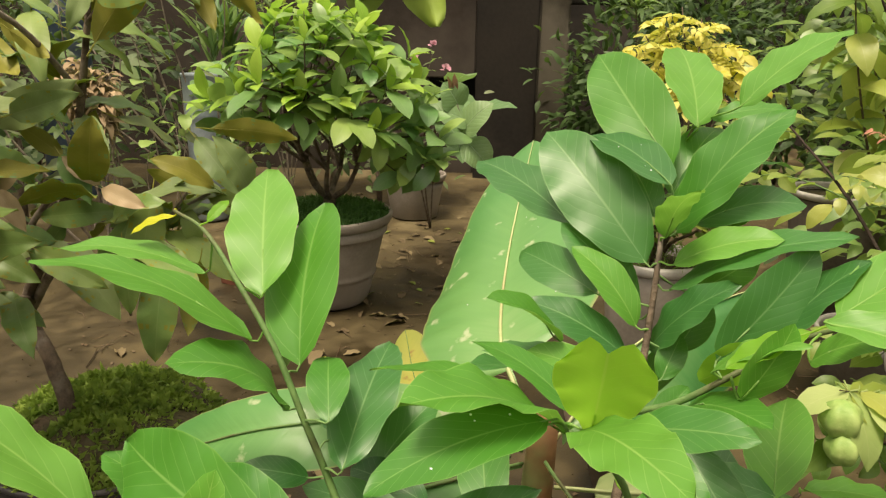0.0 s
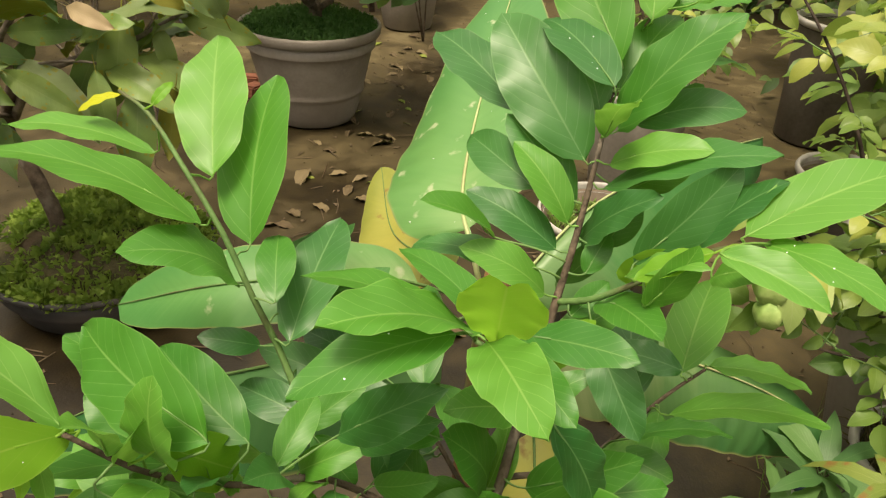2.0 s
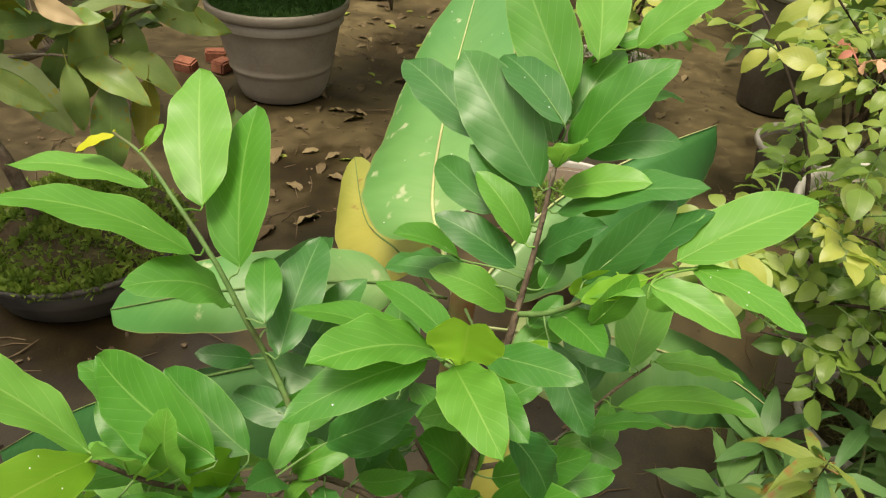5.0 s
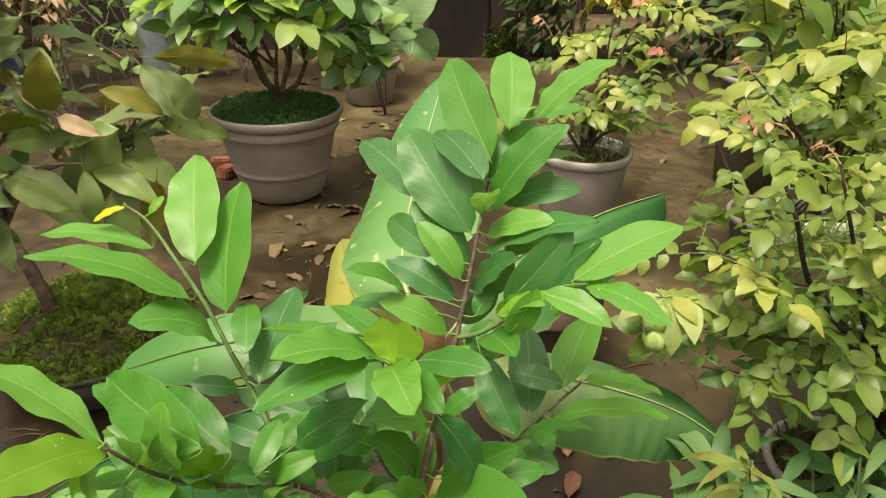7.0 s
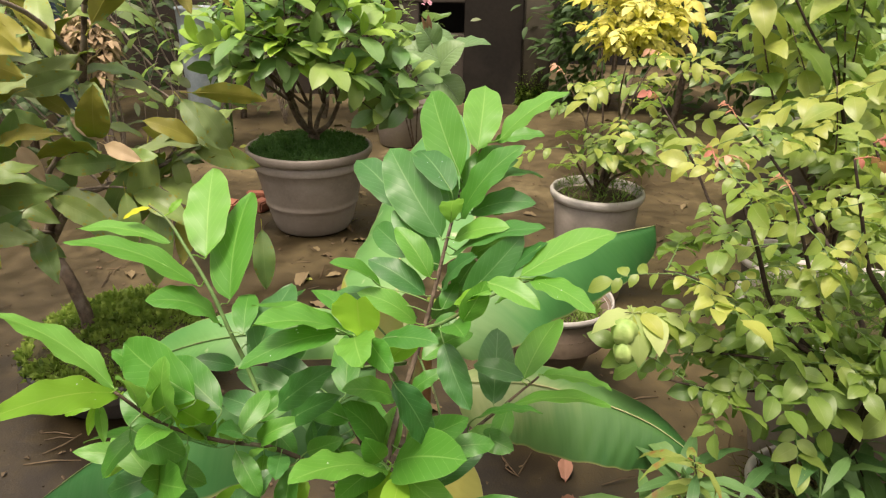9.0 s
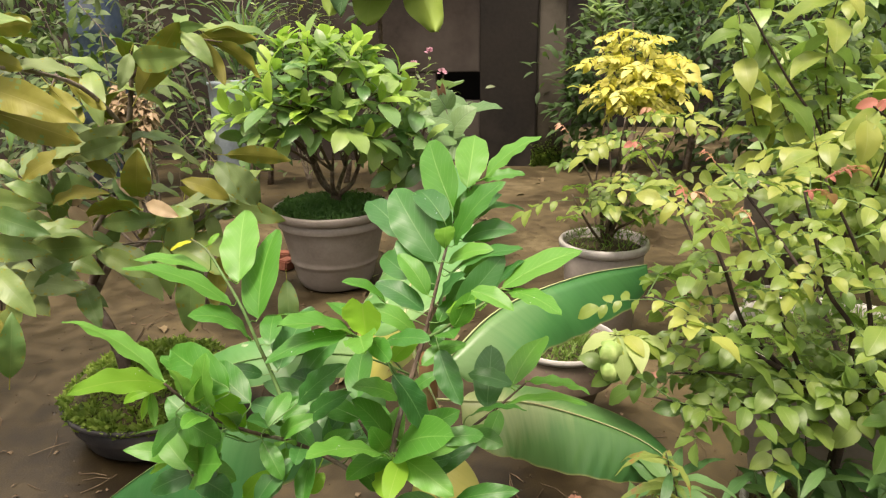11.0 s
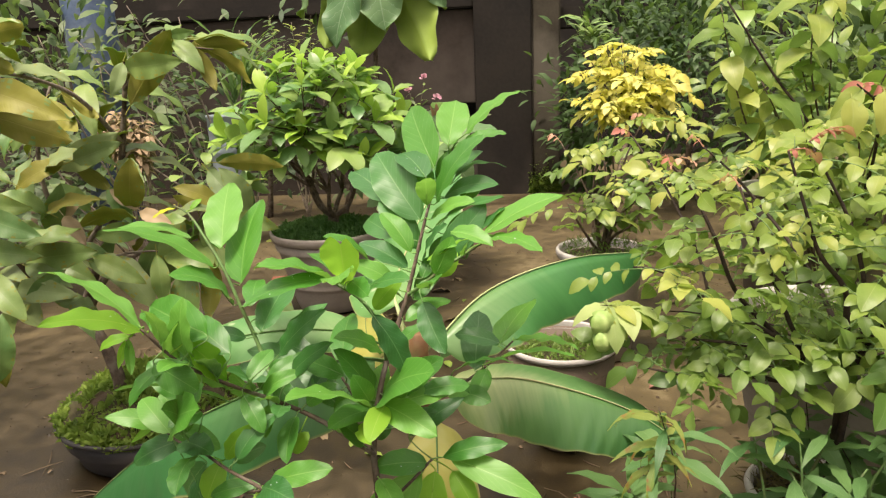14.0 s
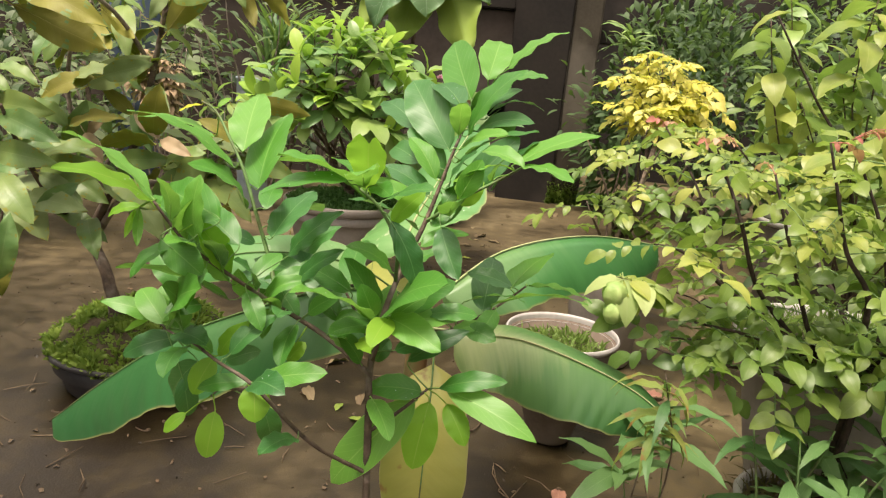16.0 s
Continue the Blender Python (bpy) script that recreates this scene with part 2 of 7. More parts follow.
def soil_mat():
    """Trodden earth: dry grey-brown and damp dark patches, grit, and a place by the bowl darkened for shade and wet."""
    m, nt, nd, link = mat("trodden_soil")
    tc = nd("TexCoord")
    big = nd("TexNoise")
    big.inputs["Scale"].default_value, big.inputs["Detail"].default_value, big.inputs["Distortion"].default_value = 1.5, 7, 0.6
    mid = nd("TexNoise")
    mid.inputs["Scale"].default_value, mid.inputs["Detail"].default_value = 13.0, 6
    grit = nd("TexNoise")
    grit.inputs["Scale"].default_value, grit.inputs["Detail"].default_value = 150.0, 4
    for n in (big, mid, grit):
        link(tc.outputs["Object"], n.inputs["Vector"])
    # shade and wet near the bowl, both put into the colour
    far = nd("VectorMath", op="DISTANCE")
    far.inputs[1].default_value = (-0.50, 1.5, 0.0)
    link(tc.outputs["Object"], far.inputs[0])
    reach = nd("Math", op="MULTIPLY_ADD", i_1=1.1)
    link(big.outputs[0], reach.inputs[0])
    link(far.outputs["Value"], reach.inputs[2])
    shade_wet = nd("MapRange")
    shade_wet.inputs[1].default_value, shade_wet.inputs[2].default_value, shade_wet.inputs[3].default_value, shade_wet.inputs[4].default_value = 1.2, 2.7, 0.22, 0.0
    link(reach.outputs[0], shade_wet.inputs[0])
    mixed = nd("Math", op="MULTIPLY_ADD", i_1=0.45)
    link(mid.outputs[0], mixed.inputs[0])
    link(big.outputs[0], mixed.inputs[2])
    fine = nd("Math", op="MULTIPLY_ADD", i_1=0.22)
    link(grit.outputs[0], fine.inputs[0])
    link(mixed.outputs[0], fine.inputs[2])
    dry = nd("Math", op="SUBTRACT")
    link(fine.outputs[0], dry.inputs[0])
    link(shade_wet.outputs[0], dry.inputs[1])
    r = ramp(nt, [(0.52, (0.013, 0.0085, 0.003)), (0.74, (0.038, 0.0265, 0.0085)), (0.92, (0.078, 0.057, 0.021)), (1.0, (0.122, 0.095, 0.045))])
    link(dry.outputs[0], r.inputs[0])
    b = nd("Bump")
    b.inputs["Strength"].default_value, b.inputs["Distance"].default_value = 0.5, 0.007
    link(fine.outputs[0], b.inputs["Height"])
    p = nd("BsdfPrincipled")
    p.inputs["Specular IOR Level"].default_value = 0.5
    rr = nd("MapRange")
    rr.inputs[1].default_value, rr.inputs[2].default_value, rr.inputs[3].default_value, rr.inputs[4].default_value = 0.6, 0.95, 0.40, 0.85
    link(dry.outputs[0], rr.inputs[0])
    link(rr.outputs[0], p.inputs["Roughness"])
    link(r.outputs[0], p.inputs["Base Color"])
    link(b.outputs[0], p.inputs["Normal"])
    o = nd("OutputMaterial")
    link(p.outputs[0], o.inputs[0])
    return m


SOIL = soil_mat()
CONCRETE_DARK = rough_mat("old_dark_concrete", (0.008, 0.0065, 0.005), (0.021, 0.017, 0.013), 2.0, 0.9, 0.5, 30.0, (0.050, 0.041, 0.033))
CONCRETE_PALE = rough_mat("pale_concrete", (0.026, 0.022, 0.014), (0.058, 0.049, 0.034), 3.0, 0.9, 0.5, 40.0, (0.12, 0.105, 0.082))
CONCRETE_BROWN = rough_mat("brown_plaster", (0.022, 0.017, 0.013), (0.052, 0.040, 0.031), 1.6, 0.92, 0.5, 25.0, (0.085, 0.072, 0.060))
POT_TAN = rough_mat("tan_plastic", (0.20, 0.175, 0.150), (0.31, 0.275, 0.24), 5.0, 0.55, 0.12, 70.0, (0.17, 0.145, 0.12), 0.4)
POT_WHITE = rough_mat("dull_white_plastic", (0.30, 0.285, 0.265), (0.48, 0.46, 0.43), 5.0, 0.5, 0.1, 60.0, (0.24, 0.21, 0.18), 0.4)
POT_GREY = rough_mat("grey_brown_plastic", (0.075, 0.064, 0.054), (0.145, 0.126, 0.108), 5.0, 0.6, 0.12, 60.0, (0.065, 0.052, 0.042), 0.35)
POT_BROWN = rough_mat("soil_brown_plastic", (0.085, 0.062, 0.044), (0.160, 0.120, 0.088), 6.0, 0.7, 0.2, 60.0, (0.16, 0.13, 0.10), 0.35)
POT_BLACK = rough_mat("black_plastic", (0.012, 0.012, 0.013), (0.035, 0.034, 0.034), 6.0, 0.55, 0.15, 60.0, (0.07, 0.06, 0.05), 0.4)
BARK = rough_mat("brown_bark", (0.045, 0.033, 0.023), (0.145, 0.108, 0.076), 40.0, 0.85, 0.7, 220.0, (0.17, 0.145, 0.115))
BARK_PALE = rough_mat("grey_bark", (0.14, 0.115, 0.090), (0.34, 0.29, 0.235), 40.0, 0.85, 0.6, 200.0, (0.10, 0.075, 0.055))
BARK_DARK = rough_mat("dark_bark", (0.018, 0.012, 0.009), (0.055, 0.038, 0.028), 40.0, 0.85, 0.7, 200.0)
STEM_GREEN = rough_mat("green_stem", (0.075, 0.15, 0.045), (0.13, 0.23, 0.075), 50.0, 0.6, 0.3, 220.0, (0.10, 0.085, 0.045))
BLUE = rough_mat("faded_blue_plastic", (0.035, 0.062, 0.115), (0.085, 0.125, 0.19), 5.0, 0.55, 0.15, 40.0, (0.12, 0.14, 0.15), 0.4)
SHADE_BLACK = rough_mat("painted_shade_black", (0.004, 0.004, 0.004), (0.010, 0.009, 0.008), 4.0, 0.95, 0.2)
DEBRIS = rough_mat("dry_debris", (0.035, 0.023, 0.013), (0.135, 0.100, 0.060), 7.0, 0.85, 0.3, 50.0, (0.09, 0.055, 0.03))
BRICK_RED = rough_mat("red_brick", (0.16, 0.055, 0.035), (0.30, 0.12, 0.075), 20.0, 0.9, 0.5, 90.0)

A_TOP = leaf_mat("mature_leaf", (0.021, 0.118, 0.026), (0.046, 0.185, 0.036), (0.24, 0.42, 0.17), 9, 0.40, 0.40, 0.30, spec=0.6, bump=0.06, lines=0.62)
A_MID = leaf_mat("grown_leaf", (0.034, 0.176, 0.022), (0.070, 0.250, 0.030), (0.32, 0.52, 0.16), 9, 0.34, 0.42, 0.36, spec=0.55, bump=0.06, lines=0.70)
A_YOUNG = leaf_mat("young_leaf", (0.082, 0.280, 0.034), (0.134, 0.352, 0.054), (0.42, 0.62, 0.19), 9, 0.36, 0.43, 0.40, spec=0.52, bump=0.06, lines=0.62)
A_LIME = leaf_mat("lime_leaf", (0.195, 0.470, 0.036), (0.275, 0.550, 0.054), (0.48, 0.64, 0.15), 9, 0.45, 0.46, 0.62, spec=0.45, bump=0.06, lines=0.3)
# brighter lime leaf: light shining through the blade put into its colour
A_BACKLIT = leaf_mat("backlit_lime_leaf", (0.290, 0.585, 0.046), (0.360, 0.650, 0.060), (0.46, 0.62, 0.12), 8, 0.4, 0.46, 0.68, spec=0.45, bump=0.06, lines=0.4)
A_UNDER = leaf_mat("leaf_underside", (0.095, 0.235, 0.075), (0.16, 0.31, 0.095), (0.28, 0.42, 0.17), 10, 0.42, 0.6, 0.36, lines=0.26)
A_BUD = leaf_mat("yellow_bud_leaf", (0.42, 0.44, 0.02), (0.52, 0.52, 0.03), (0.55, 0.55, 0.1), 8, 0.3, 0.5, 0.4)
BANANA = banana_mat("banana_leaf", (0.190, 0.350, 0.135), (0.070, 0.245, 0.072), (0.028, 0.140, 0.040))
BANANA_LOW = banana_mat("deep_banana_leaf", (0.120, 0.280, 0.100), (0.042, 0.170, 0.050), (0.024, 0.115, 0.036))
BANANA_MIX = banana_mat("streaked_banana_leaf", (0.420, 0.500, 0.230), (0.115, 0.260, 0.080), (0.034, 0.135, 0.036))
# opaque white drops: the glint on clear water as base colour
DROP = rough_mat("white_glint_drop", (0.70, 0.74, 0.74), (0.82, 0.85, 0.85), 40.0, 0.16, 0.0, 90.0, None, 0.6)
BANANA_PALE = banana_mat("pale_banana_leaf", (0.300, 0.470, 0.200), (0.160, 0.360, 0.110), (0.085, 0.270, 0.075), stains=(0.50, 0.56, 0.36))
BANANA_YELLOW = banana_mat("yellowing_banana_leaf", (0.46, 0.46, 0.16), (0.42, 0.40, 0.09), (0.27, 0.30, 0.06), 0.5, stains=(0.26, 0.15, 0.05))
BANANA_RIB = rough_mat("banana_midrib", (0.30, 0.36, 0.16), (0.43, 0.47, 0.24), 20.0, 0.45, 0.2, 80.0, (0.32, 0.30, 0.15))
BANANA_STEM = rough_mat("reddish_pseudostem", (0.13, 0.055, 0.03), (0.24, 0.13, 0.06), 18.0, 0.55, 0.2, 80.0, (0.12, 0.16, 0.06))
BUSH = leaf_mat("bush_leaf", (0.155, 0.285, 0.076), (0.300, 0.435, 0.118), (0.32, 0.48, 0.18), 7, 0.3, 0.38, 0.38, spec=0.6, bump=0.15, lines=0.5)
BUSH_DARK = leaf_mat("deep_bush_leaf", (0.096, 0.225, 0.074), (0.185, 0.335, 0.104), (0.27, 0.42, 0.19), 7, 0.3, 0.34, 0.34, spec=0.65, bump=0.15, lines=0.5)
# darker copy of the bush leaf, far shade put into its colour
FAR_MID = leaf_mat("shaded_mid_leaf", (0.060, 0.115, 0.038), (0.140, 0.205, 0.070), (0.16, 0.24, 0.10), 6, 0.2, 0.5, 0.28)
BUSH_TIP = leaf_mat("bush_tip_leaf", (0.215, 0.405, 0.046), (0.370, 0.540, 0.088), (0.52, 0.66, 0.16), 7, 0.3, 0.42, 0.42)
CAIM_TOP = leaf_mat("glossy_olive_leaf", (0.120, 0.255, 0.072), (0.255, 0.360, 0.100), (0.34, 0.43, 0.17), 16, 0.30, 0.40, 0.38, spec=0.5, slant=0.14, bump=0.14, patch=0.6, lines=0.4)
CAIM_UNDER = leaf_mat("golden_underside", (0.222, 0.208, 0.034), (0.340, 0.328, 0.058), (0.44, 0.40, 0.12), 16, 0.3, 0.5, 0.42, slant=0.14, bump=0.14, patch=0.6, lines=0.4)
CAIM_YOUNG = leaf_mat("pinkish_young_leaf", (0.42, 0.29, 0.17), (0.52, 0.40, 0.25), (0.5, 0.42, 0.3), 14, 0.3, 0.5, 0.3)
CAIM_PALE = leaf_mat("pale_grey_green_leaf", (0.170, 0.260, 0.095), (0.265, 0.345, 0.140), (0.34, 0.40, 0.21), 16, 0.25, 0.42, 0.32, (0.25, 0.13, 0.06), 0.76, slant=0.14, bump=0.12, lines=0.5)
STAR_GREEN = leaf_mat("leaflet_green", (0.100, 0.190, 0.034), (0.215, 0.298, 0.062), (0.36, 0.44, 0.18), 8, 0.25, 0.40, 0.40, spec=0.5, patch=0.6, bump=0.12, lines=0.35)
STAR_DEEP = leaf_mat("leaflet_deep_green", (0.068, 0.152, 0.030), (0.138, 0.225, 0.050), (0.28, 0.38, 0.15), 8, 0.25, 0.40, 0.38, spec=0.5, patch=0.6, bump=0.12, lines=0.35)
STAR_YELLOW = leaf_mat("leaflet_yellow_green", (0.175, 0.272, 0.048), (0.375, 0.408, 0.092), (0.48, 0.52, 0.24), 8, 0.25, 0.40, 0.40, spec=0.5, patch=0.6, bump=0.12, lines=0.35)
PALE_BUD = leaf_mat("pale_bud_leaf", (0.26, 0.38, 0.11), (0.42, 0.50, 0.20), (0.48, 0.52, 0.26), 7, 0.3, 0.5, 0.4)
STAR_GOLD = leaf_mat("leaflet_golden", (0.56, 0.50, 0.07), (0.82, 0.76, 0.26), (0.84, 0.80, 0.4), 7, 0.25, 0.45, 0.42, patch=0.8, bump=0.3)
STAR_RED = leaf_mat("leaflet_red", (0.50, 0.17, 0.14), (0.62, 0.36, 0.24), (0.6, 0.4, 0.25), 6, 0.3, 0.5, 0.36)
BROAD = leaf_mat("broad_veined_leaf", (0.085, 0.190, 0.075), (0.170, 0.275, 0.115), (0.30, 0.42, 0.25), 9, 0.55, 0.42, 0.28, slant=0.30, bump=0.9)
BROAD_UNDER = leaf_mat("broad_underside", (0.21, 0.33, 0.05), (0.28, 0.39, 0.07), (0.26, 0.36, 0.1), 7, 0.45, 0.6, 0.3, slant=0.35)
LANCE = leaf_mat("lance_leaf", (0.048, 0.130, 0.042), (0.115, 0.225, 0.072), (0.22, 0.36, 0.15), 14, 0.3, 0.42, 0.30)
MOTTLED = leaf_mat("mottled_leaf", (0.12, 0.20, 0.04), (0.25, 0.27, 0.06), (0.40, 0.40, 0.15), 10, 0.3, 0.5, 0.3, (0.24, 0.09, 0.035), 0.57)
GREY_GREEN = leaf_mat("grey_green_leaf", (0.070, 0.115, 0.050), (0.170, 0.205, 0.105), (0.2, 0.26, 0.16), 8, 0.25, 0.5, 0.28)
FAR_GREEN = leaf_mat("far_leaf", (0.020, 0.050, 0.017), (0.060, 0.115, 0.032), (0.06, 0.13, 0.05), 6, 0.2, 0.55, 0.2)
DRY = leaf_mat("dry_leaf", (0.090, 0.062, 0.032), (0.215, 0.165, 0.090), (0.3, 0.22, 0.14), 8, 0.3, 0.75, 0.2)
DRY_PINK = leaf_mat("dead_pink_leaf", (0.22, 0.100, 0.070), (0.31, 0.16, 0.11), (0.45, 0.25, 0.18), 8, 0.3, 0.7, 0.15)
DRY_TUFT = leaf_mat("withered_leaf", (0.24, 0.165, 0.095), (0.44, 0.325, 0.205), (0.42, 0.31, 0.2), 8, 0.3, 0.75, 0.25)
MOSS = leaf_mat("moss", (0.034, 0.085, 0.014), (0.250, 0.345, 0.058), (0.27, 0.36, 0.08), 3, 0.1, 0.7, 0.35, patch=1.0)
MOSS_BED = rough_mat("moss_bed", (0.026, 0.024, 0.011), (0.070, 0.062, 0.026), 30.0, 0.95, 0.8, 120.0, (0.055, 0.035, 0.02))
GRASS = leaf_mat("grass_blade", (0.065, 0.145, 0.025), (0.175, 0.260, 0.060), (0.2, 0.28, 0.1), 2, 0.1, 0.6, 0.3)
PINK = rough_mat("pink_petal", (0.50, 0.22, 0.30), (0.68, 0.42, 0.48), 30.0, 0.7, 0.1)
FRUIT = rough_mat("green_bud", (0.170, 0.290, 0.070), (0.310, 0.410, 0.140), 30.0, 0.55, 0.3)


# ---- builders ----


def mesh_from(name, verts, faces, mats, slots=None, uvs=None, smooth=True):
    me = bpy.data.meshes.new(name)
    me.from_pydata(verts, [], faces)
    for m in mats:
        me.materials.append(m)
    if slots:
        me.polygons.foreach_set("material_index", slots)
    if smooth:
        me.polygons.foreach_set("use_smooth", [True] * len(faces))
    lay = me.uv_layers.new(name="UVMap")
    if uvs:
        flat = []
        for f in faces:
            for i in f:
                flat.extend(uvs[i])
        lay.data.foreach_set("uv", flat)
    me.update()
    return me


def part(name, me, parent, label="", m=None, category="", kind=""):
    ob = new(name, me)
    ob.parent = parent
    if m is not None:
        ob.matrix_basis = m
    return tagged(ob, label, category, "", kind)


def thing(name, label, category, group="", kind="", at=(0, 0, 0)):
    ob = new(name)
    ob.location = at
    return tagged(ob, label, category, group, kind)


def profile(v, tip, belly):
    """Half width of a blade, 0 to 1, at v along it; tip: below 1 blunt, above 1 pointed."""
    a = math.sin(math.pi * min(1.0, max(0.0, v)) ** belly)
    return max(0.0, a) ** tip


def leaf_data(L, W, tip=0.75, belly=0.9, bend=0.08, fold=0.12, wave=0.02, seed=0, nv=10, nu=3, curl=0.0, thick=0.0004, stalk=0.0, twist=0.0, nick=0.0, notch=0.0):
    """Blade along +y from the origin, upper side +z: vertices, faces, slot per face (0 above, 1 below), uvs; thick 0: one skin; notch: how deep the tip is cleft."""
    rnd = random.Random(seed)
    p1, p2, p3 = rnd.uniform(0, 6.28), rnd.uniform(0, 6.28), rnd.uniform(2.2, 3.6)
    verts, uvs, faces, slots = [], [], [], []
    cols = 2 * nu + 1
    layers = (0, 1) if thick > 0 else (0,)
    for layer in layers:
        for i in range(nv + 1):
            v = i / nv
            w = W / 2 * max(0.012, profile(v * 0.76 if notch else v, tip, belly))
            ny = L * v
            nz = bend * L * 4 * v * (1 - v) - curl * L * v * v * v
            tw = twist * (v - 0.5)
            for j in range(-nu, nu + 1):
                s = j / nu
                e = 1.0 + nick * math.sin(9 * v * p3 + p1 + (2 if s > 0 else 0)) * abs(s)
                x = w * s * e
                z = nz + fold * abs(x) - 0.35 * fold * abs(x) * abs(s) + wave * L * s * s * math.sin(p3 * 2 * math.pi * v + (p1 if s > 0 else p2))
                z += x * math.sin(tw)
                verts.append((x * math.cos(fold * 0.6), ny - notch * L * abs(2 * abs(s) - 1) ** 1.5 * v ** 5, z - (thick if layer else 0)))
                uvs.append((0.5 + 0.5 * s, v))
    half = (nv + 1) * cols
    for layer in layers:
        for i in range(nv):
            for j in range(cols - 1):
                a = layer * half + i * cols + j
                q = (a, a + 1, a + cols + 1, a + cols)
                faces.append(q if layer == 0 else q[::-1])
                slots.append(layer)
    if stalk > 0:
        r = max(0.0009, 0.022 * W)
        base = len(verts)
        ring = 5
        for k in range(3):
            y, z = (-stalk * (1 - k / 2), -0.12 * stalk * (1 - k / 2))
            y2 = y if k < 2 else L * 0.35
            z2 = z if k < 2 else bend * L * 0.9 - r * 1.1
            rr = r if k < 2 else r * 0.35
            for q in range(ring):
                t = 2 * math.pi * q / ring
                verts.append((rr * math.cos(t), y2, z2 - 0.3 * r + rr * math.sin(t)))
                uvs.append((0.5, 0.0))
        for k in range(2):
            for q in range(ring):
                a, b = base + k * ring + q, base + k * ring + (q + 1) % ring
                faces.append((a, b, b + ring, a + ring))
                slots.append(1)
    return verts, faces, slots, uvs


def leaf_mesh(name, mats, **kw):
    v, f, s, u = leaf_data(**kw)
    return mesh_from(name, v, f, mats, s, u)


def aim(base, tip, normal):
    """The pose of a blade from base to tip, its upper side towards normal."""
    b, t = Vector(base), Vector(tip)
    y = (t - b).normalized()
    z = Vector(normal)
    z = (z - y * z.dot(y)).normalized()
    x = y.cross(z)
    m = Matrix((x, y, z)).transposed().to_4x4()
    m.translation = b
    return m


def smooth_path(pts, n):
    """A Catmull-Rom line through pts, n pieces each."""
    P = [Vector(p) for p in pts]
    P = [P[0] * 2 - P[1]] + P + [P[-1] * 2 - P[-2]]
    out = []
    for i in range(1, len(P) - 2):
        for k in range(n):
            t = k / n
            a, b, c, d = P[i - 1], P[i], P[i + 1], P[i + 2]
            out.append(0.5 * ((2 * b) + (c - a) * t + (2 * a - 5 * b + 4 * c - d) * t * t + (3 * b - a - 3 * c + d) * t ** 3))
    out.append(P[-2])
    return out


def tube_data(pts, r0, r1, ring=7, n=4, rough=0.0, seed=0):
    rnd = random.Random(seed)
    line = smooth_path(pts, n)
    verts, faces, uvs = [], [], []
    side = None
    for i, p in enumerate(line):
        d = (line[min(i + 1, len(line) - 1)] - line[max(i - 1, 0)]).normalized()
        if side is None:
            side = d.cross(Vector((0.31, 0.87, 0.2))).normalized()
        side = (side - d * side.dot(d)).normalized()
        up = d.cross(side)
        k = i / (len(line) - 1)
        r = r0 + (r1 - r0) * k
        for q in range(ring):
            t = 2 * math.pi * q / ring
            rr = r * (1 + rough * rnd.uniform(-1, 1))
            verts.append(p + side * rr * math.cos(t) + up * rr * math.sin(t))
            uvs.append((q / ring, k))
    for i in range(len(line) - 1):
        for q in range(ring):
            a, b = i * ring + q, i * ring + (q + 1) % ring
            faces.append((a, b, b + ring, a + ring))
    faces.append(tuple(range(ring))[::-1])
    faces.append(tuple(range(len(verts) - ring, len(verts))))
    return verts, faces, uvs


def tube(name, pts, r0, r1, material, ring=7, n=4, rough=0.0, seed=0):
    v, f, u = tube_data(pts, r0, r1, ring, n, rough, seed)
    return mesh_from(name, v, f, [material], None, u)


def lathe(name, rings, mats, seg=40, slots=None, wobble=0.0):
    """A round body from (radius, z) rings; slots: a material slot per band."""
    verts, faces, sl = [], [], []
    for r, z in rings:
        for q in range(seg):
            t = 2 * math.pi * q / seg
            k = 1 + wobble * math.sin(2 * t + 1.3)
            verts.append((r * k * math.cos(t), r * k * math.sin(t), z))
    for i in range(len(rings) - 1):
        for q in range(seg):
            a, b = i * seg + q, i * seg + (q + 1) % seg
            faces.append((a, b, b + seg, a + seg))
            sl.append(slots[i] if slots else 0)
    return mesh_from(name, verts, faces, mats, sl)


def box_mesh(name, x0, x1, y0, y1, z0, z1, material, bevel=0.01):
    bm = bmesh.new()
    bmesh.ops.create_cube(bm, size=1.0)
    for v in bm.verts:
        v.co = ((x0 + x1) / 2 + v.co.x * (x1 - x0), (y0 + y1) / 2 + v.co.y * (y1 - y0), (z0 + z1) / 2 + v.co.z * (z1 - z0))
    if bevel:
        bmesh.ops.bevel(bm, geom=bm.edges[:], offset=bevel, segments=2, affect="EDGES")
    me = bpy.data.meshes.new(name)
    bm.to_mesh(me)
    bm.free()
    me.materials.append(material)
    return me


def merged(name, pieces, mats):
    """One mesh from many (vertices, faces, slots, uvs, pose)."""
    V, F, S, U = [], [], [], []
    for v, f, s, u, m in pieces:
        k = len(V)
        V.extend([m @ Vector(p) for p in v])
        F.extend([tuple(i + k for i in q) for q in f])
        S.extend(s if s else [0] * len(f))
        U.extend(u)
    return mesh_from(name, V, F, mats, S, U)


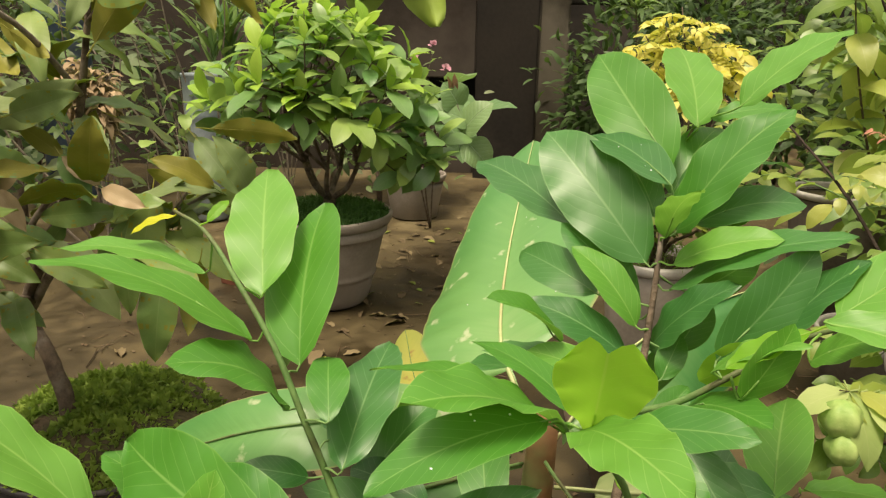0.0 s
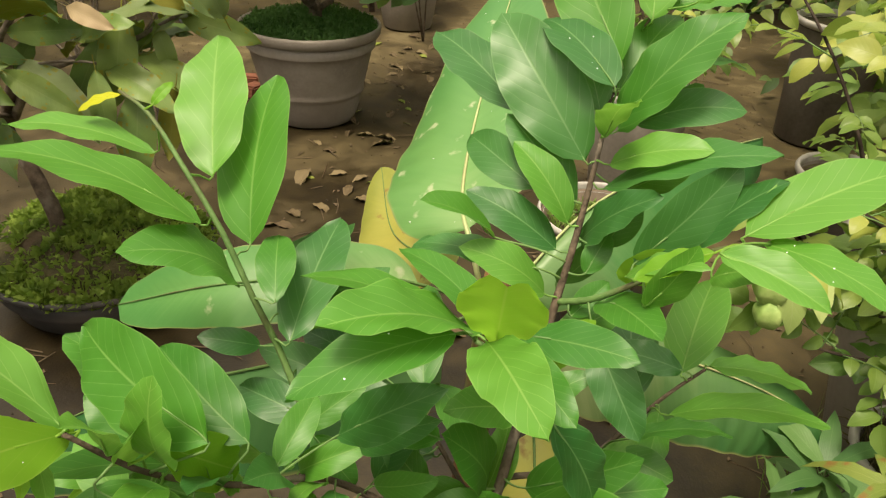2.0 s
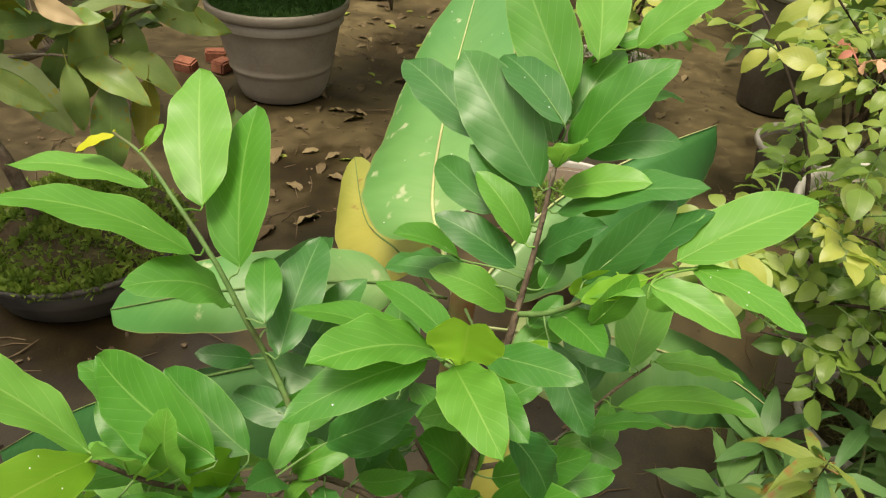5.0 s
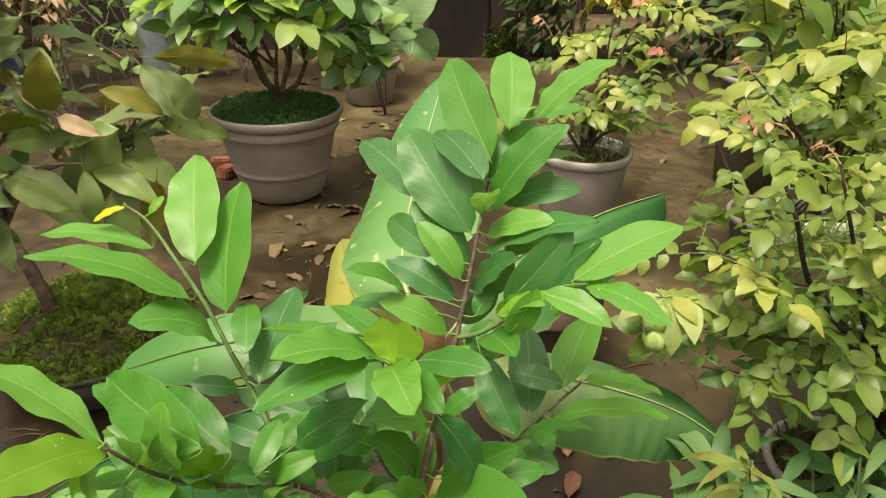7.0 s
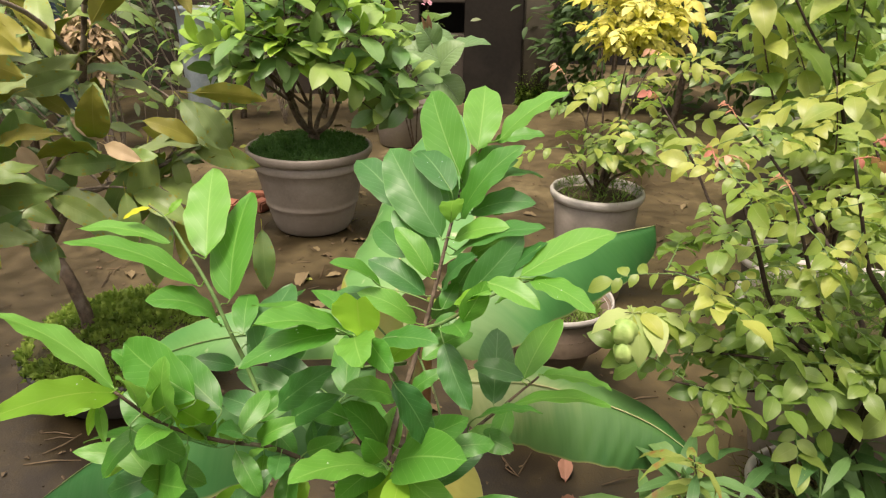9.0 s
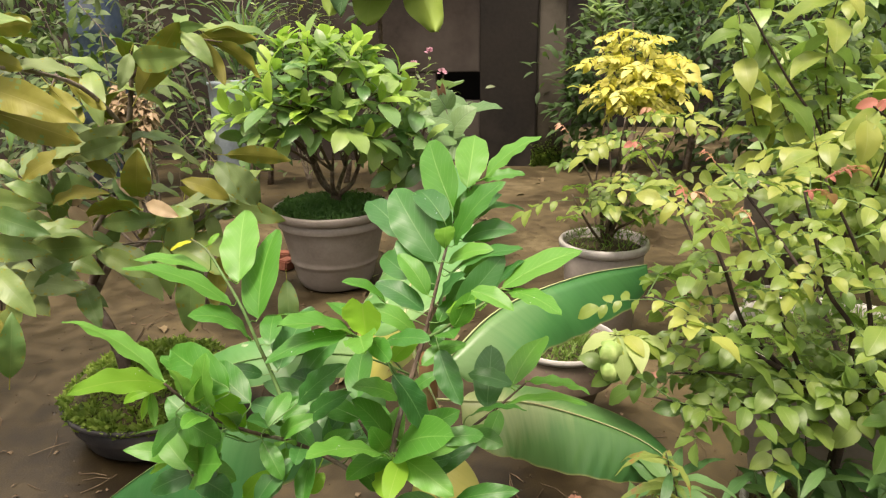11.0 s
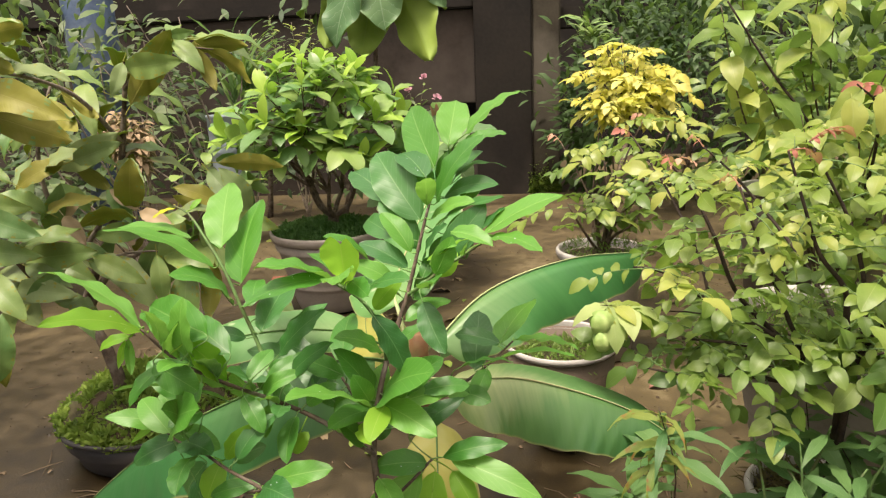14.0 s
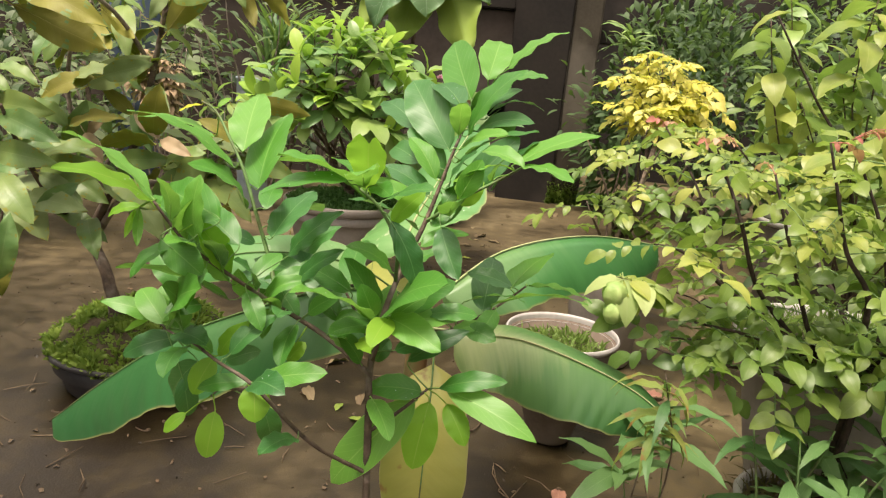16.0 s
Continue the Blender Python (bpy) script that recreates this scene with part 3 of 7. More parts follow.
def compound_data(n, L, lw, ll, seed, droop=0.25, tipdrop=0.2):
    """A feathered leaf along +y: a rachis with n leaflets in two ranks, larger towards the end, and one at the end. Slot 0 leaflets, 1 rachis."""
    rnd = random.Random(seed)
    pts = [(0, 0, 0), (0, L * 0.4, L * 0.05), (0, L * 0.75, L * 0.02), (0, L, -L * tipdrop * 0.5)]
    v, f, u = tube_data(pts, 0.0013, 0.0006, 4, 3)
    out = [(v, f, [1] * len(f), u, Matrix())]
    line = smooth_path(pts, 8)
    for i in range(n):
        k = 0.16 + 0.84 * i / (n - 1)
        p = line[min(len(line) - 1, int(k * (len(line) - 1)))]
        sgn = -1 if i % 2 else 1
        last = i == n - 1
        size = (1.30 if last else 0.62 + 0.50 * k) * rnd.uniform(0.85, 1.18)
        ang = rnd.uniform(-12, 12) if last else sgn * rnd.uniform(55, 74)
        d = Vector((math.sin(radians(ang)), math.cos(radians(ang)), rnd.uniform(-0.16, 0.12) - droop))
        nn = Vector((-0.35 * sgn + rnd.uniform(-0.45, 0.45), rnd.uniform(-0.55, 0.25), 1))
        lv = leaf_data(ll * size, lw * size, 0.72, 0.82, 0.05, 0.30, 0.02, rnd.randrange(9999), 8, 2, 0.16, 0.0, 0.003, rnd.uniform(-0.5, 0.5))
        out.append((lv[0], lv[1], [0] * len(lv[1]), lv[3], aim(p, p + d, nn)))
    return out


def spray(rnd, d, spread):
    """A direction near d."""
    return (d.normalized() + Vector((rnd.uniform(-1, 1), rnd.uniform(-1, 1), rnd.uniform(-1, 1))) * spread).normalized()


# ---- ground and walls ----
def ground_height(x, y):
    near = max(0.0, 1 - math.hypot(x, y - 2) / 9)
    return near * (0.012 * noise.noise((x * 1.3, y * 1.3, 0)) + 0.007 * noise.noise((x * 6, y * 6, 3)) + 0.003 * noise.noise((x * 19, y * 19, 7))) - 0.008


def make_ground():
    n = 220
    ax = [math.copysign(abs(k) ** 3 * 400 + abs(k) * 6, k) for k in [(i / n - 0.5) * 2 for i in range(n + 1)]]
    verts = [(x - 0.2, y + 2.2, ground_height(x - 0.2, y + 2.2)) for y in ax for x in ax]
    faces = [(j * (n + 1) + i, j * (n + 1) + i + 1, (j + 1) * (n + 1) + i + 1, (j + 1) * (n + 1) + i) for j in range(n) for i in range(n)]
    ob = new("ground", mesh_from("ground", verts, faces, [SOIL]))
    tagged(ob, "damp brown trodden soil, wet patches, painted shade by the bowl", "ground", "", "structure")


make_ground()


def slab(name, label, x0, x1, y0, y1, z0, z1, material, bevel=0.01):
    ob = new(name, box_mesh(name, x0, x1, y0, y1, z0, z1, material, bevel))
    return tagged(ob, label, "wall", "", "structure")


# the brown garden wall, with a low opening beside the pillar
slab("wall_north_upper", "stained brown plaster garden wall", -7.0, 0.05, 6.62, 6.80, 0.86, 1.74, CONCRETE_BROWN)
slab("wall_north_lower", "stained brown plaster garden wall", -7.0, -0.38, 6.62, 6.80, -0.1, 0.86, CONCRETE_BROWN)
slab("wall_north_foot", "stained brown plaster garden wall", -0.38, 0.05, 6.62, 6.80, -0.1, 0.58, CONCRETE_BROWN)
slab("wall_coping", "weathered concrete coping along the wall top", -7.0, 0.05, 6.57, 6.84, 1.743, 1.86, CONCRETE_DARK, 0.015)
# near-black sheet: the shade inside the opening, put into its colour
slab("wall_recess", "near-black sheet for the shade in the wall opening", -0.6, 0.3, 7.0, 7.1, -0.1, 1.0, SHADE_BLACK, 0)
slab("pillar_dark", "dark concrete gate pillar", 0.055, 0.585, 6.36, 6.9, -0.1, 1.95, CONCRETE_DARK, 0.012)
slab("pillar_pale", "pale concrete pillar face with green moss at its foot", 0.588, 0.85, 6.40, 6.9, -0.1, 1.95, CONCRETE_PALE, 0.015)
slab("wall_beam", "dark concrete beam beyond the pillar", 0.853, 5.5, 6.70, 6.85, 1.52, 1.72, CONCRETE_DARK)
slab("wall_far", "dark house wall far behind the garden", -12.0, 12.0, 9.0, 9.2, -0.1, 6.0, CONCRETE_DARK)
# side walls added at the edges to cut low sky light
slab("wall_east", "added side wall that cuts low sky light", 6.0, 6.2, -6.0, 9.0, -0.1, 4.5, CONCRETE_DARK)
slab("wall_west", "added side wall that cuts low sky light", -7.2, -7.0, -6.0, 9.0, -0.1, 4.5, CONCRETE_BROWN)

# unseen wall added behind the camera to cut low front light
slab("wall_south", "added unseen wall that cuts low light from behind", -7.0, 6.0, -6.2, -6.0, -0.1, 2.6, CONCRETE_BROWN)


def wall_moss():
    """Moss climbing the foot of the pillar."""
    rnd = random.Random(19)
    V, F, U = [], [], []
    for _ in range(1500):
        x = rnd.uniform(0.55, 0.86)
        z = -0.02 + abs(rnd.gauss(0, 0.16)) * (0.6 + 0.8 * noise.noise((x * 9, 1, 0)))
        b = Vector((x, 6.345 if x < 0.585 else 6.392, z))
        d = spray(rnd, Vector((0, -0.8, 0.3)), 0.8)
        d.y = -abs(d.y)
        L = rnd.uniform(0.02, 0.05)
        t = d.cross(Vector((rnd.uniform(-1, 1), 0, 1))).normalized() * 0.008
        i = len(V)
        V += [b - t + Vector((0, 0.012, 0)), b + t + Vector((0, 0.012, 0)), b + d * L]
        F.append((i, i + 1, i + 2))
        U += [(0.2, 0), (0.8, 0), (0.5, 1)]
    ob = new("wall_moss", mesh_from("wall_moss", V, F, [MOSS], None, U, False))
    tagged(ob, "bright green moss at the foot of the pillar", "moss", "", "stuff")


wall_moss()


# ---- pots ----
def flower_pot(name, label, x, y, r_top, r_base, h, material, lip=0.035, bands=(), group="", soil=0.04, fill=MOSS_BED, wobble=0.0, body_mat=None, w=0.012):
    pot = thing(name, label, "pot", group, at=(x, y, 0))
    out = [(r_base * 0.2, 0.0), (r_base * 0.96, 0.0), (r_base, 0.008)]
    body_top = h - lip
    r_at = lambda z: r_base + (r_top * 0.91 - r_base) * (z / body_top) ** 0.9
    for b in bands:
        out += [(r_at(b * k), b * k) for k in (0.3, 0.6, 0.82)] + [(r_at(b - 0.012), b - 0.012), (r_at(b) + 0.004, b - 0.006), (r_at(b) + 0.0045, b + 0.006), (r_at(b + 0.012), b + 0.012), (r_at(b + 0.03), b + 0.03), (r_at(b + 0.06), b + 0.06)]
    out += [(r_at(body_top * 0.75), body_top * 0.75)] if not bands or max(bands) < body_top * 0.72 else []
    out += [(r_at(body_top), body_top)]
    body = lathe("body", out + [(r_top - w * 1.6, body_top + 0.002), (r_top - w * 2.2, h - 0.05 - soil)], [body_mat or material], 48, None, wobble)
    part("body", body, pot)
    rim = lathe("rim", [(r_at(body_top) - 0.002, body_top - 0.004), (r_top * 0.965, body_top + 0.002), (r_top * 0.992, body_top + lip * 0.35), (r_top, h - 0.008), (r_top - 0.004, h), (r_top - w, h + 0.001),
                        (r_top - w * 1.5, h - 0.008), (r_top - w * 1.6, body_top)], [material], 48, None, wobble)
    part("rim", rim, pot)
    rings = [(0.001, h - soil + 0.02)] + [((r_top - w * 1.8) * k, h - soil + 0.018 * (1 - k * k)) for k in (0.3, 0.6, 0.85, 1.0)]
    part("soil", lathe("soil", rings[::-1], [fill], 32, None, wobble), pot, "damp soil and moss filling the pot")
    return pot


flower_pot("flower_pot", "large tan plastic pot with a rolled rim on wet soil", -0.595, 3.13, 0.31, 0.19, 0.42, POT_TAN, 0.045, (0.14,))
flower_pot("flower_pot", "small tan pot behind the bushy plant", -0.335, 4.82, 0.22, 0.16, 0.30, POT_TAN, 0.04)
flower_pot("flower_pot", "white plastic pot with a thin rim, soil inside", 0.72, 2.45, 0.185, 0.13, 0.46, POT_WHITE, 0.035, body_mat=POT_TAN)
flower_pot("flower_pot", "grey white plastic pot with grass inside", 0.50, 1.70, 0.178, 0.07, 0.360, POT_WHITE, 0.022, soil=0.075, body_mat=POT_BROWN, w=0.006)
flower_pot("flower_pot", "big white plastic pot under yellow-green leaves", 1.12, 1.22, 0.265, 0.13, 0.60, POT_WHITE, 0.04, body_mat=POT_TAN)
flower_pot("flower_pot", "low white plastic pot with dry twigs inside", 0.965, 0.935, 0.14, 0.10, 0.335, POT_WHITE, 0.02, body_mat=POT_GREY)
flower_pot("flower_pot", "low white pot with a tall shrub", 1.47, 2.35, 0.19, 0.14, 0.24, POT_WHITE, 0.03, body_mat=POT_GREY)
flower_pot("flower_pot", "white pot far among the shrubs", 1.75, 3.3, 0.22, 0.16, 0.55, POT_WHITE, 0.03, body_mat=POT_GREY)
tray = flower_pot("bonsai_tray", "wide black plastic bowl heaped with moss", -0.875, 1.69, 0.305, 0.245, 0.145, POT_BLACK, 0.02, soil=0.02)


def tuft_data(rnd, r, n, lo, hi, spread, width):
    """Moss sprigs or grass blades over a round bed: base inside r."""
    out = []
    for _ in range(n):
        a, q = rnd.uniform(0, 6.283), r * math.sqrt(rnd.random())
        b = Vector((q * math.cos(a), q * math.sin(a), 0))
        d = spray(rnd, Vector((0, 0, 1)), spread)
        L = rnd.uniform(lo, hi) * (1 + 0.75 * noise.noise(b * 24 + Vector((3, 1, 0))))
        out.append((b, d, L, width * rnd.uniform(0.7, 1.3)))
    return out


def bed_of(name, label, category, x, y, z, r, n, lo, hi, spread, width, material, dome=0.0, seed=1, gap=None):
    rnd = random.Random(seed)
    V, F, U = [], [], []
    for b, d, L, w in tuft_data(rnd, r, n, lo, hi, spread, width):
        k = 1 - (b.length / r) ** 2
        if gap and (b - Vector(gap[:3])).length < gap[3]:
            continue
        if dome > 0.05 and noise.noise(b * 9 + Vector((1, 4, 0))) > 0.30 and rnd.random() < 0.5:
            continue
        b = b + Vector((0, 0, dome * k + 0.004 + 0.16 * dome * noise.noise(b * 14 + Vector((seed, 0, 0))) + 0.14 * dome * noise.noise(b * 34 + Vector((seed, 5, 0)))))
        s = d.cross(Vector((rnd.uniform(-1, 1), rnd.uniform(-1, 1), 0.2))).normalized() * w / 2
        m = b + d * L * 0.6 + Vector((0, 0, L * 0.05))
        e = b + d * L - Vector((0, 0, L * 0.15))
        i = len(V)
        V += [b - s * 0.6, b + s * 0.6, m + s, m - s, e]
        F += [(i, i + 1, i + 2, i + 3), (i + 3, i + 2, i + 4)]
        U += [(0.4, 0), (0.6, 0), (0.9, 0.6), (0.1, 0.6), (0.5, 1)]
    ob = new(name, mesh_from(name, V, F, [material], None, U, False))
    ob.location = (x, y, z)
    return tagged(ob, label, category, "", "stuff")


# moss heaped in the tray, moss and grass in the pots
mound = lathe("moss_mound", [(0.285, 0.0), (0.27, 0.04), (0.23, 0.08), (0.16, 0.108), (0.07, 0.122), (0.001, 0.125)], [MOSS_BED], 40, None, 0.02)
ob = new("moss_mound", mound)
ob.location = (-0.875, 1.69, 0.12)
tagged(ob, "dark mossy soil heap in the black bowl", "moss", "", "stuff")
bed_of("moss", "bright green feathery moss over the bowl", "moss", -0.875, 1.69, 0.12, 0.296, 15000, 0.016, 0.044, 0.9, 0.011, MOSS, 0.125, 3, (-0.09, -0.13, 0.0, 0.045))
bed_of("moss", "fine dark green moss in the tan pot", "moss", -0.595, 3.13, 0.40, 0.285, 7000, 0.015, 0.04, 0.8, 0.007, leaf_mat("dark_moss", (0.020, 0.065, 0.018), (0.050, 0.13, 0.030), (0.06, 0.14, 0.04), 3, 0.1, 0.7, 0.2), 0.03, 4)
bed_of("grass", "thin green grass in the white pot", "grass", 0.50, 1.70, 0.292, 0.145, 620, 0.02, 0.06, 1.2, 0.005, GRASS, 0.02, 5)
bed_of("grass", "weeds and dry grass in the white pot", "grass", 0.73, 2.45, 0.45, 0.17, 300, 0.02, 0.06, 1.0, 0.004, GRASS, 0.02, 6)
bed_of("grass", "dry grass in the big white pot", "grass", 1.12, 1.22, 0.56, 0.235, 700, 0.03, 0.10, 0.8, 0.004, GRASS, 0.02, 7)
bed_of("grass", "tangled dry twigs and grass in the low pot", "grass", 0.965, 0.935, 0.30, 0.122, 420, 0.03, 0.08, 1.4, 0.004, DRY, 0.02, 8)
bed_of("grass", "thin weeds and dead grass between the pots", "grass", 1.2, 1.0, 0.0, 0.42, 900, 0.03, 0.10, 0.9, 0.004, GRASS, 0.0, 12)


def clods():
    """Small lumps of earth and grit strewn over the soil."""
    rnd = random.Random(5)
    V, F = [], []
    for _ in range(1700):
        x, y = rnd.uniform(-2.2, 2.0), rnd.uniform(0.7, 6.0)
        r = rnd.uniform(0.0015, 0.004) if rnd.random() < 0.93 else rnd.uniform(0.004, 0.009)
        c = Vector((x, y, ground_height(x, y)))
        k = len(V)
        a0 = rnd.uniform(0, 6.28)
        for q in range(5):
            a = a0 + 6.283 * q / 5
            rr = r * rnd.uniform(0.7, 1.3)
            V.append(c + Vector((rr * math.cos(a), rr * math.sin(a), -0.002)))
        for q in range(5):
            a = a0 + 0.5 + 6.283 * q / 5
            rr = r * rnd.uniform(0.4, 0.8)
            V.append(c + Vector((rr * math.cos(a), rr * math.sin(a), r * rnd.uniform(0.4, 0.9))))
        F += [(k + q, k + (q + 1) % 5, k + 5 + (q + 1) % 5, k + 5 + q) for q in range(5)] + [tuple(k + 5 + q for q in range(5))]
    ob = new("soil_clods", mesh_from("soil_clods", V, F, [SOIL], None, None, False))
    tagged(ob, "small lumps of earth strewn on the soil", "soil", "", "stuff")


clods()


# ---- the young custard apple tree in front ----
tree = thing("custard_apple_tree", "young custard apple tree with fresh green oval leaves", "tree", at=(0, 0, 0))
STEMS = {
    "trunk": ([(0.19, 0.36, -0.02), (0.185, 0.37, 0.35), (0.17, 0.385, 0.66), (0.162, 0.41, 0.735), (0.175, 0.44, 0.82), (0.200, 0.505, 0.90), (0.213, 0.535, 0.95),
               (0.226, 0.575, 1.005), (0.240, 0.625, 1.05), (0.262, 0.65, 1.09)], 0.0060, 0.0011, BARK),
    "left_bough": ([(0.166, 0.40, 0.725), (0.10, 0.415, 0.762), (0.038, 0.420, 0.790), (-0.003, 0.370, 0.838), (-0.046, 0.337, 0.883), (-0.076, 0.318, 0.932)], 0.0036, 0.0015, BARK),
    "left_shoot": ([(0.036, 0.421, 0.788), (0.012, 0.47, 0.80), (-0.012, 0.495, 0.845), (-0.030, 0.497, 0.895), (-0.052, 0.508, 0.945), (-0.083, 0.527, 0.988), (-0.112, 0.548, 1.018), (-0.142, 0.568, 1.027)], 0.0034, 0.0013, STEM_GREEN),
    "middle_shoot": ([(0.178, 0.45, 0.835), (0.182, 0.415, 0.89), (0.165, 0.395, 0.935), (0.138, 0.388, 0.960)], 0.0027, 0.0017, STEM_GREEN),
    "right_bough": ([(0.202, 0.51, 0.905), (0.225, 0.49, 0.925), (0.255, 0.482, 0.95), (0.294, 0.485, 0.975), (0.322, 0.462, 0.998)], 0.0028, 0.0014, STEM_GREEN),
    "low_right_bough": ([(0.170, 0.435, 0.79), (0.235, 0.475, 0.765), (0.289, 0.517, 0.782), (0.318, 0.535, 0.80), (0.345, 0.542, 0.824)], 0.0026, 0.0014, BARK),
    "front_shoot": ([(0.17, 0.385, 0.655), (0.205, 0.405, 0.68), (0.236, 0.42, 0.708)], 0.0026, 0.0018, BARK),
    "upper_front_shoot": ([(0.163, 0.412, 0.74), (0.172, 0.395, 0.77), (0.179, 0.385, 0.803)], 0.003, 0.002, BARK),
    "low_left_bough": ([(0.176, 0.38, 0.60), (0.11, 0.34, 0.655), (0.052, 0.305, 0.735), (0.00, 0.33, 0.745), (-0.057, 0.372, 0.748), (-0.10, 0.40, 0.745), (-0.15, 0.455, 0.736)], 0.0029, 0.0012, BARK),
    "low_twig": ([(0.052, 0.305, 0.735), (0.02, 0.33, 0.715), (-0.01, 0.355, 0.70), (-0.025, 0.36, 0.685)], 0.0018, 0.0012, BARK),
    "inner_twig": ([(0.165, 0.415, 0.75), (0.125, 0.455, 0.79), (0.10, 0.482, 0.812)], 0.0025, 0.0015, BARK),
}
STEM_LINES = []
for stem_name, (pts, r0, r1, material) in STEMS.items():
    part("trunk" if stem_name == "trunk" else "branch", tube("branch", pts, r0, r1, material, 8, 5, 0.06, 3), tree, "brown woody trunk" if stem_name == "trunk" else "")
    STEM_LINES.extend(smooth_path(pts, 8))
COUNT = [0]
DEW = lathe("dew_drop", [(0.0001, 0.0009), (0.0006, 0.0008), (0.0010, 0.0004), (0.0011, 0.0)][::-1], [DROP], 8)


def grow(base, tip, normal, width, material, bend, fold, notch=0.0):
    """One leaf of the tree with its stalk to the nearest twig."""
    COUNT[0] += 1
    m = aim(base, tip, normal)
    L = (Vector(tip) - Vector(base)).length
    rnd = random.Random(COUNT[0])
    v, f, s, u = leaf_data(L, width, 0.9 if notch else 0.58 if width > 0.36 * L else 0.74, 1.25 if notch else 0.95, bend * rnd.uniform(0.8, 1.4), fold * rnd.uniform(0.7, 1.3), 0.009 + 0.014 * rnd.random(), COUNT[0], 16, 4, 0.02 + 0.05 * rnd.random(), 0.0, 0.0, rnd.uniform(-0.25, 0.25), 0.006, notch)
    b = Vector(base)
    near = min(STEM_LINES, key=lambda p: (p - b).length)
    if 0.002 < (near - b).length < 0.09:
        inv = m.inverted()
        a = inv @ near
        tv, tf, tu = tube_data([a, a * 0.5 + Vector((0, -0.002, 0.003)), Vector((0, 0.0, 0)), Vector((0, L * 0.3, bend * L * 0.8))], 0.0010, 0.0006, 5, 3)
        k = len(v)
        v = v + [tuple(p) for p in tv]
        f = f + [tuple(i + k for i in q) for q in tf]
        s = s + [1] * len(tf)
        u = u + [(0.5, 0.0)] * len(tv)
    leaf = part("leaf", mesh_from("leaf", v, f, [material, A_UNDER if material in (A_TOP, A_MID) else material], s, u), tree, m=m)
    if COUNT[0] % 13 == 0 and L > 0.07:
        for _ in range(rnd.randrange(2, 6)):
            q = v[rnd.randrange(3, 13) * 9 + rnd.randrange(1, 8)]
            part("dew_drop", DEW, leaf, m=Matrix.Translation(Vector(q)) @ Matrix.Scale(rnd.uniform(0.3, 0.75), 4))


grow((-0.076, 0.563, 0.963), (-0.106, 0.688, 1.042), (-0.12, -0.53, 0.84), 0.062, A_YOUNG, 0.03, 0.16)
grow((-0.043, 0.539, 0.917), (-0.050, 0.667, 1.016), (-0.45, -0.62, 0.64), 0.075, A_MID, 0.04, 0.16)
grow((-0.121, 0.564, 0.979), (-0.233, 0.557, 1.002), (0.22, -0.04, 0.97), 0.036, A_YOUNG, 0.08, 0.16)
grow((-0.070, 0.512, 0.948), (-0.201, 0.482, 1.016), (0.42, 0.10, 0.90), 0.055, A_YOUNG, 0.10, 0.16)
grow((-0.051, 0.521, 0.890), (-0.103, 0.459, 0.959), (0.68, 0.18, 0.71), 0.053, A_MID, 0.12, 0.2)
grow((-0.010, 0.486, 0.901), (-0.025, 0.559, 0.918), (0.05, -0.43, 0.90), 0.032, A_MID, 0.06, 0.16)
grow((-0.002, 0.488, 0.861), (0.018, 0.603, 0.912), (-0.16, -0.36, 0.92), 0.052, A_TOP, 0.05, 0.16)
grow((-0.012, 0.521, 0.870), (0.010, 0.666, 0.875), (-0.37, 0.02, 0.93), 0.065, A_TOP, 0.07, 0.16)
grow((-0.028, 0.496, 0.849), (-0.071, 0.480, 0.867), (0.49, -0.63, 0.61), 0.022, A_TOP, 0.07, 0.16)
grow((-0.144, 0.574, 1.022), (-0.177, 0.565, 1.009), (-0.25, -0.34, 0.91), 0.013, A_BUD, 0.07, 0.16)
grow((-0.113, 0.557, 1.022), (-0.101, 0.572, 1.036), (0.13, -0.76, 0.63), 0.009, A_LIME, 0.07, 0.16)
grow((-0.078, 0.322, 0.933), (-0.205, 0.349, 0.996), (0.47, 0.21, 0.86), 0.044, A_YOUNG, 0.07, 0.16)
grow((-0.076, 0.326, 0.924), (-0.112, 0.212, 0.984), (0.59, 0.21, 0.78), 0.041, A_LIME, 0.07, 0.1)
grow((-0.039, 0.388, 0.848), (-0.123, 0.411, 0.923), (0.65, -0.11, 0.76), 0.056, A_MID, 0.07, 0.16)
grow((0.003, 0.369, 0.879), (-0.074, 0.427, 0.901), (-0.03, -0.64, 0.77), 0.042, A_MID, 0.07, 0.16)
grow((-0.055, 0.356, 0.881), (-0.038, 0.328, 0.937), (-0.96, -0.01, 0.29), 0.042, A_YOUNG, 0.04, 0.55)
grow((-0.016, 0.389, 0.826), (-0.027, 0.353, 0.885), (-0.25, -0.70, 0.35), 0.042, A_YOUNG, 0.05, 0.55)
grow((0.006, 0.437, 0.789), (-0.014, 0.404, 0.838), (-0.25, -0.70, 0.35), 0.038, A_YOUNG, 0.05, 0.55)
grow((0.018, 0.421, 0.794), (0.075, 0.422, 0.832), (-0.36, -0.73, 0.58), 0.025, A_YOUNG, 0.2, 0.4)
grow((-0.011, 0.481, 0.778), (0.023, 0.489, 0.820), (-0.04, -0.98, 0.21), 0.028, A_MID, 0.07, 0.16)
grow((-0.067, 0.318, 0.890), (-0.021, 0.324, 0.852), (0.43, -0.82, 0.38), 0.037, A_MID, 0.07, 0.16)
grow((-0.079, 0.369, 0.779), (-0.049, 0.300, 0.843), (0.91, 0.41, 0.01), 0.040, A_MID, 0.07, 0.16)
grow((-0.072, 0.367, 0.783), (-0.003, 0.281, 0.853), (-0.85, -0.39, 0.35), 0.057, A_MID, 0.07, 0.16)
